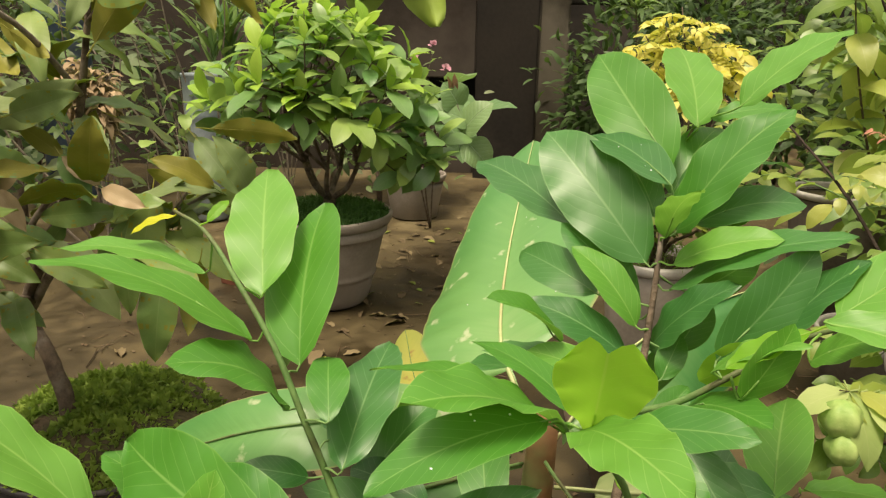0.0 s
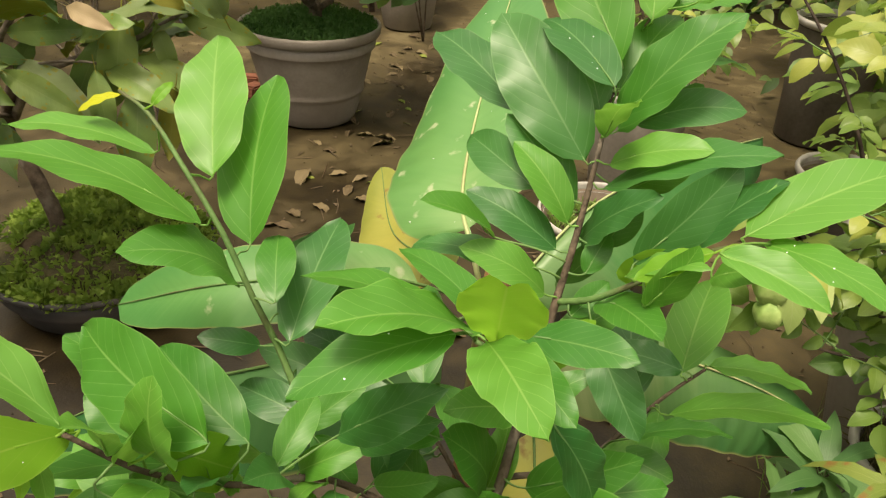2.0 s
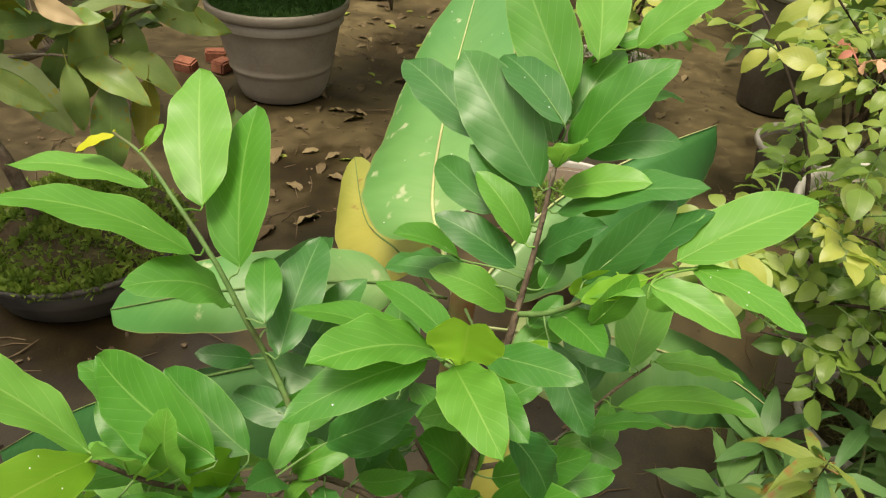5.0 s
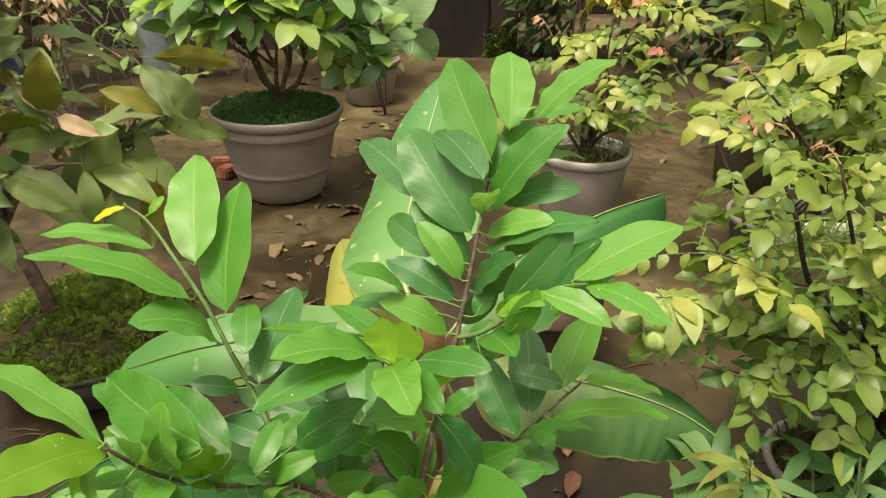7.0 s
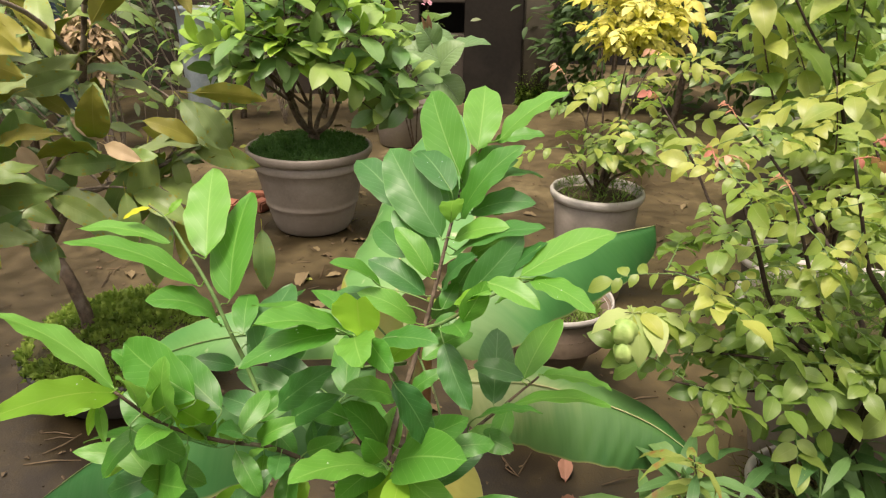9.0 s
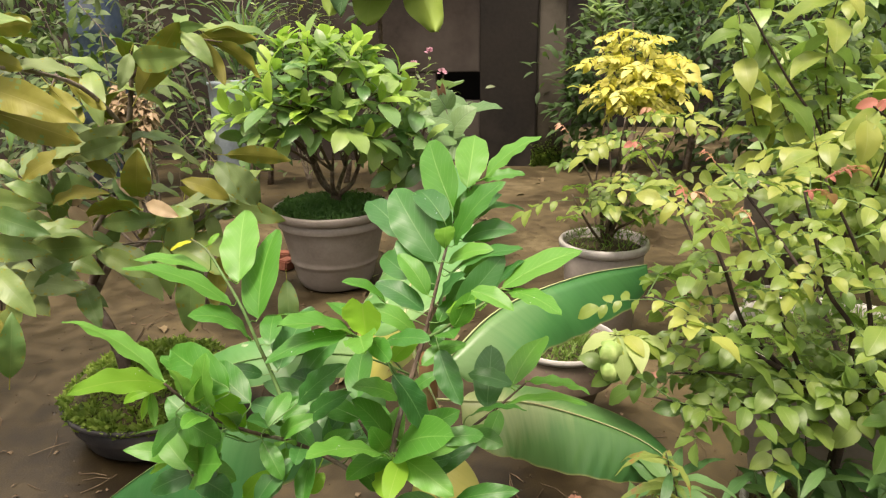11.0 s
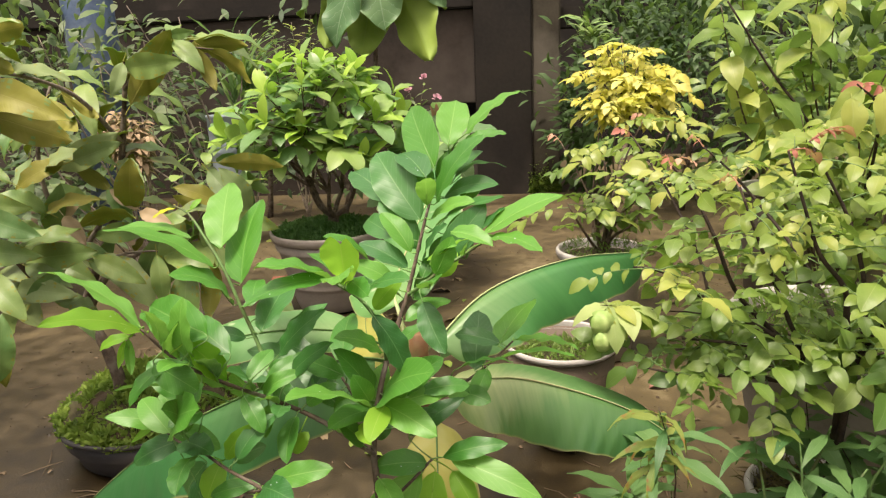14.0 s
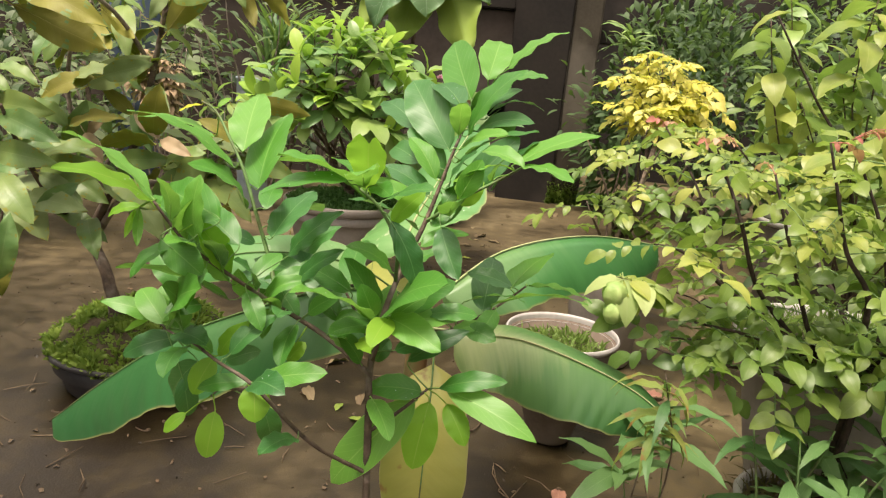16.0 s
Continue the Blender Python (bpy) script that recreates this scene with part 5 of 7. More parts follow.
def blade_path(pts, normals, width, material, label, seed, under=None, tip=0.55, start=0.12, hang=None, narrow=1.0):
    """A long leaf blade along a curved midrib; normals at its start and end; start: where the bare stalk ends; hang: the way its two halves hang, when folded; narrow: the second half's width to the first's."""
    line = smooth_path(pts, 22)
    n = len(line) - 1
    V, F, S, U = [], [], [], []
    nu = 5
    cols = 2 * nu + 1
    n0, n1 = Vector(normals[0]), Vector(normals[1])
    layers = (0, 1) if under else (0,)
    for layer in layers:
        for i, p in enumerate(line):
            k = i / n
            d = (line[min(i + 1, n)] - line[max(i - 1, 0)]).normalized()
            z = n0.lerp(n1, k)
            z = (z - d * z.dot(d)).normalized()
            x = d.cross(z)
            q = max(0.0, (k - start) / (1 - start))
            w = width / 2 * max(0.03, math.sin(math.pi * q ** 0.8) ** tip)
            for j in range(-nu, nu + 1):
                s = j / nu
                e = 1 + (0.022 * math.sin(k * 21 + seed) + 0.012 * math.sin(k * 57 + 2 * seed)) * abs(s)
                lift = 0.20 * abs(s) * w - 0.30 * s * s * w + 0.10 * w * s * s * math.sin(k * 14 + seed + (1.5 if s > 0 else 0)) + 0.012 * w * math.sin(k * 105 + seed) * abs(s)
                way = x * s
                if hang:
                    h = Vector(hang[0] if s > 0 else hang[1])
                    way = (h - d * h.dot(d)).normalized() * abs(s) * (1 if s > 0 else narrow)
                    V.append(p + way * w * e + z * (lift * 0.8 - 0.0006 * layer))
                else:
                    V.append(p + way * w * e + z * (lift - 0.0006 * layer))
                U.append((0.5 + 0.5 * s, k))
    half = (n + 1) * cols
    for layer in layers:
        for i in range(n):
            for j in range(cols - 1):
                a = layer * half + i * cols + j
                q = (a, a + 1, a + cols + 1, a + cols)
                F.append(q if layer == 0 else q[::-1])
                S.append(layer)
    leaf = part("leaf", mesh_from("banana_blade", V, F, [material, under or material], S, U), banana, label)
    if seed == 1:
        rnd = random.Random(7)
        for _ in range(30):
            q = V[rnd.randrange(12, n - 3) * cols + rnd.randrange(1, cols - 1)]
            z = (n0 + n1).normalized()
            part("dew_drop", DEW, leaf, m=Matrix.Translation(q + z * 0.001) @ Matrix.Scale(rnd.uniform(0.5, 1.3), 4))
    part("midrib", tube("midrib", [Vector(p) + n0.normalized() * 0.002 for p in pts], 0.0040 if seed == 1 else 0.0022, 0.0007, BANANA_RIB if seed < 4 else STEM_GREEN, 7, 8), leaf, "pale thick midrib" if seed < 4 else "")


blade_path([(0.165, 0.79, 0.68), (0.142, 0.80, 0.765), (0.124, 0.88, 0.805), (0.142, 1.08, 0.870), (0.190, 1.36, 0.985)], [(-0.40, -0.6, 0.65), (-0.45, -0.5, 0.75)], 0.25, BANANA_PALE, "pale banana leaf with white dew specks", 1, start=0.36, tip=0.6)
blade_path([(0.185, 0.80, 0.70), (0.30, 0.92, 0.778), (0.47, 1.07, 0.797), (0.660, 1.295, 0.750)], [(0.5, -0.75, 0.35), (0.6, -0.7, 0.3)], 0.25, BANANA, "green banana leaf spread sideways", 2, start=0.05, tip=0.3, hang=((0.30, -0.55, -0.78), (0.2, 0.6, -0.55)))
blade_path([(0.19, 0.78, 0.655), (0.28, 0.765, 0.662), (0.36, 0.775, 0.657), (0.47, 0.775, 0.628), (0.56, 0.768, 0.594), (0.63, 0.75, 0.553)], [(0, -0.85, 0.5), (0.2, -0.9, 0.4)], 0.215, BANANA_MIX, "drooping green banana leaf", 3, start=0.10, tip=0.36, hang=((-0.06, -0.52, -0.85), (0.1, 0.95, 0.02)), narrow=0.55)
blade_path([(0.15, 0.77, 0.69), (0.06, 0.63, 0.755), (-0.139, 0.64, 0.672), (-0.262, 0.68, 0.594), (-0.398, 0.72, 0.487), (-0.525, 0.745, 0.375)], [(0.1, -0.5, 0.85), (0.0, -0.75, 0.65)], 0.24, BANANA_LOW, "broad green banana leaf reaching low", 4, start=0.1, tip=0.3, hang=((0.1, -0.62, -0.78), (0.15, 0.75, -0.5)))
blade_path([(0.175, 0.76, 0.70), (0.215, 0.64, 0.68), (0.228, 0.53, 0.55), (0.232, 0.46, 0.36)], [(0, -0.5, 0.85), (0, -0.95, 0.3)], 0.13, BANANA_YELLOW, "yellowing hanging banana leaf", 5, start=0.42)
blade_path([(0.14, 0.83, 0.66), (0.075, 0.98, 0.63), (0.00, 1.16, 0.575), (-0.045, 1.36, 0.60)], [(-0.2, -0.6, 0.75), (-0.3, -0.6, 0.75)], 0.15, BANANA_YELLOW, "yellow withering banana leaf with brown edge", 6, start=0.2)
blade_path([(0.15, 0.78, 0.70), (0.05, 0.71, 0.775), (-0.11, 0.67, 0.782), (-0.275, 0.72, 0.70)], [(0, -0.5, 0.85), (-0.1, -0.6, 0.8)], 0.095, BANANA_PALE, "green banana leaf with a pale cut end", 7, start=0.25, tip=0.3)

# ---- bonsai tree in the black bowl ----
bonsai = thing("bonsai_tree", "small crooked tree with leathery leaves, golden beneath", "tree")
for pts, r0, r1, material in (
    ([(-0.935, 1.60, 0.12), (-0.925, 1.60, 0.26), (-0.975, 1.63, 0.38), (-1.06, 1.70, 0.475), (-0.97, 1.655, 0.63), (-0.848, 1.62, 0.836), (-0.80, 1.615, 1.023), (-0.755, 1.60, 1.20), (-0.735, 1.58, 1.28)], 0.023, 0.004, BARK),
    ([(-1.055, 1.71, 0.475), (-0.93, 1.66, 0.62), (-0.80, 1.62, 0.687), (-0.668, 1.62, 0.734), (-0.53, 1.63, 0.81)], 0.013, 0.004, BARK_PALE),
    ([(-0.97, 1.655, 0.63), (-0.95, 1.60, 0.722), (-0.86, 1.60, 0.83), (-0.812, 1.60, 0.90)], 0.010, 0.004, BARK_PALE),
    ([(-0.797, 1.61, 1.03), (-0.79, 1.40, 1.175), (-0.81, 1.18, 1.235), (-0.84, 1.0, 1.25)], 0.007, 0.003, BARK_PALE),
    ([(-1.04, 1.69, 0.50), (-1.0, 1.45, 0.62), (-0.95, 1.25, 0.80), (-0.90, 1.12, 0.93)], 0.012, 0.004, BARK),
    ([(-0.97, 1.655, 0.63), (-1.05, 1.6, 0.85), (-1.02, 1.55, 1.05), (-0.93, 1.52, 1.2)], 0.009, 0.004, BARK_PALE),
    ([(-0.76, 1.6, 1.18), (-0.66, 1.57, 1.27), (-0.56, 1.55, 1.29), (-0.46, 1.55, 1.28)], 0.005, 0.002, BARK),
    ([(-0.62, 1.625, 0.76), (-0.55, 1.66, 0.86), (-0.47, 1.65, 0.92)], 0.004, 0.002, BARK_PALE),
    ([(-1.0, 1.45, 0.62), (-1.05, 1.43, 0.66), (-1.14, 1.42, 0.62), (-1.17, 1.42, 0.52)], 0.006, 0.003, BARK),
    ([(-0.93, 1.66, 0.62), (-0.86, 1.56, 0.69), (-0.72, 1.55, 0.71), (-0.62, 1.55, 0.68)], 0.005, 0.002, BARK_PALE),
):
    part("trunk" if r0 > 0.02 else "branch", tube("branch", pts, r0, r1, material, 9, 5, 0.08, 5), bonsai)


def olive(base, tip, normal, width, top, under):
    """One leathery leaf of the bonsai tree."""
    COUNT[0] += 1
    L = (Vector(tip) - Vector(base)).length
    me = leaf_mesh("leaf", [top, under], L=L, W=width * 1.18, tip=0.78, belly=0.9, bend=0.13, fold=0.3, wave=0.028, seed=COUNT[0], nv=12, nu=3, curl=0.0, thick=0.0008, stalk=0.03, nick=0.015)
    part("leaf", me, bonsai, m=aim(base, tip, normal))


olive((-0.507, 1.600, 0.962), (-0.316, 1.616, 0.943), (-0.07, 0.99, 0.11), 0.048, CAIM_TOP, CAIM_UNDER)
olive((-0.550, 1.620, 0.939), (-0.433, 1.572, 0.816), (0.16, -0.86, 0.49), 0.055, CAIM_PALE, CAIM_UNDER)
olive((-0.548, 1.650, 0.802), (-0.368, 1.676, 0.742), (0.23, -0.92, 0.30), 0.058, CAIM_TOP, CAIM_UNDER)
olive((-0.563, 1.620, 0.819), (-0.650, 1.581, 0.870), (-0.49, 0.85, -0.19), 0.034, CAIM_TOP, CAIM_UNDER)
olive((-0.650, 1.600, 0.823), (-0.690, 1.561, 0.600), (0.41, -0.91, 0.08), 0.071, CAIM_TOP, CAIM_UNDER)
olive((-0.590, 1.620, 0.787), (-0.560, 1.616, 0.668), (0.44, -0.89, 0.14), 0.038, CAIM_TOP, CAIM_UNDER)
olive((-0.744, 1.550, 0.837), (-0.830, 1.561, 0.897), (0.21, -0.86, 0.46), 0.033, CAIM_YOUNG, CAIM_YOUNG)
olive((-0.726, 1.520, 0.836), (-0.614, 1.489, 0.802), (-0.08, -0.86, 0.50), 0.037, CAIM_YOUNG, CAIM_YOUNG)
olive((-0.913, 1.450, 0.842), (-0.834, 1.410, 0.763), (0.27, -0.72, 0.63), 0.037, CAIM_YOUNG, CAIM_YOUNG)
olive((-0.947, 1.500, 0.834), (-0.874, 1.482, 0.878), (-0.11, -0.97, -0.22), 0.027, CAIM_YOUNG, CAIM_YOUNG)
olive((-0.830, 1.620, 0.843), (-0.770, 1.611, 0.995), (-0.38, 0.90, 0.20), 0.051, CAIM_TOP, CAIM_UNDER)
olive((-0.862, 1.620, 0.889), (-0.958, 1.601, 0.971), (-0.41, 0.86, -0.28), 0.040, CAIM_TOP, CAIM_UNDER)
olive((-1.003, 1.500, 0.783), (-0.925, 1.483, 0.933), (0.39, -0.87, -0.30), 0.053, CAIM_TOP, CAIM_UNDER)
olive((-0.914, 1.500, 0.794), (-0.706, 1.463, 0.831), (0.02, 0.76, 0.65), 0.054, CAIM_TOP, CAIM_UNDER)
olive((-0.999, 1.450, 0.727), (-0.811, 1.400, 0.656), (0.02, -0.78, 0.62), 0.064, CAIM_TOP, CAIM_UNDER)
olive((-0.864, 1.450, 0.709), (-0.733, 1.477, 0.636), (0.39, -0.84, 0.38), 0.047, CAIM_TOP, CAIM_UNDER)
olive((-0.984, 1.300, 0.674), (-0.793, 1.273, 0.663), (-0.10, -0.87, 0.48), 0.060, CAIM_PALE, CAIM_UNDER)
olive((-0.922, 1.550, 1.197), (-0.815, 1.537, 1.097), (-0.26, 0.88, -0.40), 0.046, CAIM_TOP, CAIM_UNDER)
olive((-0.945, 1.500, 1.173), (-0.835, 1.456, 1.076), (-0.18, 0.81, -0.56), 0.048, CAIM_TOP, CAIM_UNDER)
olive((-0.931, 1.500, 0.969), (-0.741, 1.501, 1.067), (0.07, -0.99, -0.12), 0.066, CAIM_PALE, CAIM_UNDER)
olive((-0.925, 1.600, 0.747), (-0.735, 1.622, 0.763), (0.09, -0.97, 0.24), 0.055, CAIM_TOP, CAIM_UNDER)
olive((-0.389, 1.700, 0.541), (-0.377, 1.655, 0.361), (0.31, -0.92, 0.25), 0.057, CAIM_TOP, CAIM_UNDER)
olive((-0.806, 1.650, 0.746), (-0.601, 1.676, 0.728), (0.15, -0.94, 0.31), 0.064, CAIM_TOP, CAIM_UNDER)
olive((-0.863, 1.600, 0.742), (-0.944, 1.623, 0.655), (0.07, -0.95, -0.32), 0.038, CAIM_TOP, CAIM_UNDER)
olive((-0.703, 1.580, 0.754), (-0.789, 1.584, 0.605), (0.25, -0.95, -0.17), 0.053, CAIM_TOP, CAIM_UNDER)
olive((-0.848, 1.100, 1.205), (-0.597, 1.074, 1.124), (0.07, -0.86, 0.51), 0.066, CAIM_UNDER, CAIM_TOP)
olive((-0.844, 1.100, 1.156), (-0.627, 1.107, 1.079), (-0.12, 0.96, -0.24), 0.067, CAIM_TOP, CAIM_UNDER)
olive((-0.794, 1.350, 1.008), (-0.650, 1.348, 1.053), (0.02, -0.99, -0.10), 0.047, CAIM_PALE, CAIM_UNDER)
olive((-0.895, 1.200, 1.317), (-0.721, 1.150, 1.332), (0.25, 0.94, 0.23), 0.045, CAIM_TOP, CAIM_UNDER)
olive((-0.862, 1.150, 1.275), (-0.756, 1.139, 1.236), (0.01, 0.97, -0.24), 0.035, CAIM_TOP, CAIM_UNDER)
olive((-0.694, 1.500, 1.139), (-0.544, 1.489, 1.334), (-0.29, 0.92, 0.28), 0.073, CAIM_TOP, CAIM_UNDER)
olive((-0.697, 1.500, 1.255), (-0.712, 1.441, 1.163), (0.60, -0.71, 0.36), 0.034, CAIM_PALE, CAIM_UNDER)
olive((-0.691, 1.500, 1.239), (-0.501, 1.447, 1.251), (-0.26, -0.96, -0.10), 0.061, CAIM_TOP, CAIM_UNDER)
olive((-0.537, 1.550, 1.285), (-0.358, 1.541, 1.283), (0.05, 0.90, 0.43), 0.045, CAIM_TOP, CAIM_UNDER)
olive((-0.487, 1.550, 1.285), (-0.359, 1.538, 1.184), (0.33, 0.89, 0.30), 0.041, CAIM_TOP, CAIM_UNDER)
olive((-0.482, 1.500, 1.282), (-0.439, 1.489, 1.169), (-0.32, 0.92, -0.21), 0.034, CAIM_TOP, CAIM_UNDER)
olive((-0.551, 1.500, 1.320), (-0.472, 1.470, 1.324), (-0.35, -0.92, -0.15), 0.026, CAIM_TOP, CAIM_UNDER)
olive((-0.836, 1.450, 1.164), (-0.761, 1.451, 1.110), (-0.22, 0.93, -0.28), 0.029, CAIM_TOP, CAIM_UNDER)
olive((-0.781, 1.350, 0.747), (-0.641, 1.348, 0.670), (0.22, -0.88, 0.42), 0.050, CAIM_TOP, CAIM_UNDER)
olive((-0.980, 1.200, 0.925), (-0.792, 1.159, 0.920), (-0.20, -0.95, 0.23), 0.060, CAIM_TOP, CAIM_UNDER)
olive((-0.928, 1.150, 0.906), (-0.761, 1.131, 0.856), (0.02, -0.91, 0.42), 0.055, CAIM_TOP, CAIM_UNDER)
olive((-0.994, 1.200, 0.809), (-0.800, 1.174, 0.796), (-0.10, -0.94, 0.32), 0.058, CAIM_TOP, CAIM_UNDER)
olive((-0.946, 1.300, 0.740), (-0.822, 1.298, 0.680), (0.21, -0.87, 0.46), 0.043, CAIM_PALE, CAIM_UNDER)
olive((-0.946, 1.150, 0.763), (-0.809, 1.093, 0.659), (0.22, -0.70, 0.68), 0.056, CAIM_TOP, CAIM_UNDER)
olive((-0.682, 1.500, 0.713), (-0.669, 1.477, 0.563), (0.47, -0.86, 0.18), 0.047, CAIM_TOP, CAIM_UNDER)
olive((-0.533, 1.550, 0.669), (-0.560, 1.514, 0.500), (-0.39, 0.91, -0.13), 0.054, CAIM_TOP, CAIM_UNDER)
olive((-0.837, 1.000, 0.543), (-0.811, 1.020, 0.704), (0.59, -0.80, 0.00), 0.051, CAIM_TOP, CAIM_UNDER)
olive((-0.833, 1.300, 0.727), (-0.939, 1.272, 0.653), (0.26, -0.96, -0.01), 0.041, CAIM_TOP, CAIM_UNDER)
olive((-0.981, 1.350, 0.744), (-0.755, 1.339, 0.766), (-0.06, -0.98, 0.17), 0.069, CAIM_TOP, CAIM_UNDER)
# broad leaves low on the near side of the bonsai
olive((-0.882, 1.550, 0.703), (-0.706, 1.500, 0.537), (0.36, -0.58, 0.71), 0.080, CAIM_PALE, CAIM_UNDER)
olive((-0.932, 1.420, 0.768), (-1.087, 1.370, 0.834), (0.39, -0.56, 0.70), 0.060, CAIM_TOP, CAIM_UNDER)
olive((-1.160, 1.420, 0.661), (-0.980, 1.370, 0.535), (0.43, -0.52, 0.72), 0.088, CAIM_PALE, CAIM_UNDER)
olive((-1.120, 1.420, 0.682), (-0.870, 1.370, 0.656), (0.43, -0.53, 0.72), 0.074, CAIM_PALE, CAIM_UNDER)
olive((-0.860, 1.550, 0.703), (-1.022, 1.500, 0.707), (0.35, -0.58, 0.72), 0.060, CAIM_TOP, CAIM_UNDER)
olive((-0.614, 1.550, 0.672), (-0.637, 1.500, 0.436), (0.29, -0.61, 0.73), 0.074, CAIM_TOP, CAIM_UNDER)
olive((-1.173, 1.420, 0.537), (-1.132, 1.370, 0.351), (0.42, -0.52, 0.75), 0.060, CAIM_UNDER, CAIM_TOP)
olive((-0.940, 1.420, 0.859), (-1.034, 1.370, 0.924), (0.39, -0.57, 0.67), 0.050, CAIM_TOP, CAIM_UNDER)
olive((-0.855, 1.420, 0.998), (-0.983, 1.370, 0.932), (0.38, -0.58, 0.63), 0.054, CAIM_UNDER, CAIM_TOP)
olive((-0.765, 1.550, 0.842), (-0.718, 1.500, 0.996), (0.34, -0.60, 0.68), 0.072, CAIM_UNDER, CAIM_TOP)
olive((-0.487, 1.550, 0.838), (-0.605, 1.500, 0.907), (0.26, -0.63, 0.69), 0.050, CAIM_UNDER, CAIM_TOP)
olive((-0.406, 1.550, 0.825), (-0.464, 1.500, 0.960), (0.24, -0.64, 0.69), 0.060, CAIM_PALE, CAIM_UNDER)
olive((-0.952, 1.420, 0.843), (-0.737, 1.370, 0.898), (0.39, -0.56, 0.68), 0.046, CAIM_UNDER, CAIM_TOP)
olive((-0.894, 1.550, 0.836), (-0.970, 1.500, 0.926), (0.36, -0.58, 0.68), 0.050, CAIM_TOP, CAIM_UNDER)
olive((-1.023, 1.420, 0.744), (-1.149, 1.370, 0.711), (0.41, -0.55, 0.71), 0.060, CAIM_TOP, CAIM_UNDER)
olive((-0.730, 1.550, 0.754), (-0.575, 1.500, 0.815), (0.32, -0.60, 0.71), 0.054, CAIM_TOP, CAIM_UNDER)
olive((-0.685, 1.550, 0.700), (-0.515, 1.500, 0.624), (0.31, -0.60, 0.72), 0.064, CAIM_TOP, CAIM_UNDER)
olive((-0.926, 1.420, 0.972), (-0.764, 1.370, 1.022), (0.39, -0.57, 0.64), 0.055, CAIM_PALE, CAIM_UNDER)
olive((-1.160, 1.420, 0.428), (-1.008, 1.370, 0.608), (0.42, -0.51, 0.78), 0.072, CAIM_TOP, CAIM_UNDER)

# more leaves round the branch ends
rnd = random.Random(61)
ends = [(-0.755, 1.60, 1.20), (-0.85, 1.62, 0.85), (-0.80, 1.61, 1.02), (-0.54, 1.63, 0.80), (-0.67, 1.62, 0.735), (-0.81, 1.2, 1.23), (-0.84, 1.02, 1.25), (-0.90, 1.12, 0.93), (-0.95, 1.25, 0.80), (-0.93, 1.52, 1.2), (-1.02, 1.55, 1.05), (-1.0, 1.45, 0.62), (-0.5, 1.56, 1.28)]
for k in range(70):
    p = Vector(ends[k % len(ends)]) + Vector((rnd.uniform(-0.06, 0.06), rnd.uniform(-0.04, 0.08), rnd.uniform(-0.05, 0.05)))
    a = rnd.uniform(0, 6.28)
    d = Vector((math.cos(a), math.sin(a) * 0.7 + 0.15, rnd.uniform(-0.75, 0.35))).normalized()
    L = rnd.uniform(0.13, 0.21)
    olive(tuple(p), tuple(p + d * L), (rnd.uniform(-0.5, 0.5), -0.35, 1), L * rnd.uniform(0.26, 0.32), rnd.choice((CAIM_TOP, CAIM_TOP, CAIM_PALE)), CAIM_UNDER)


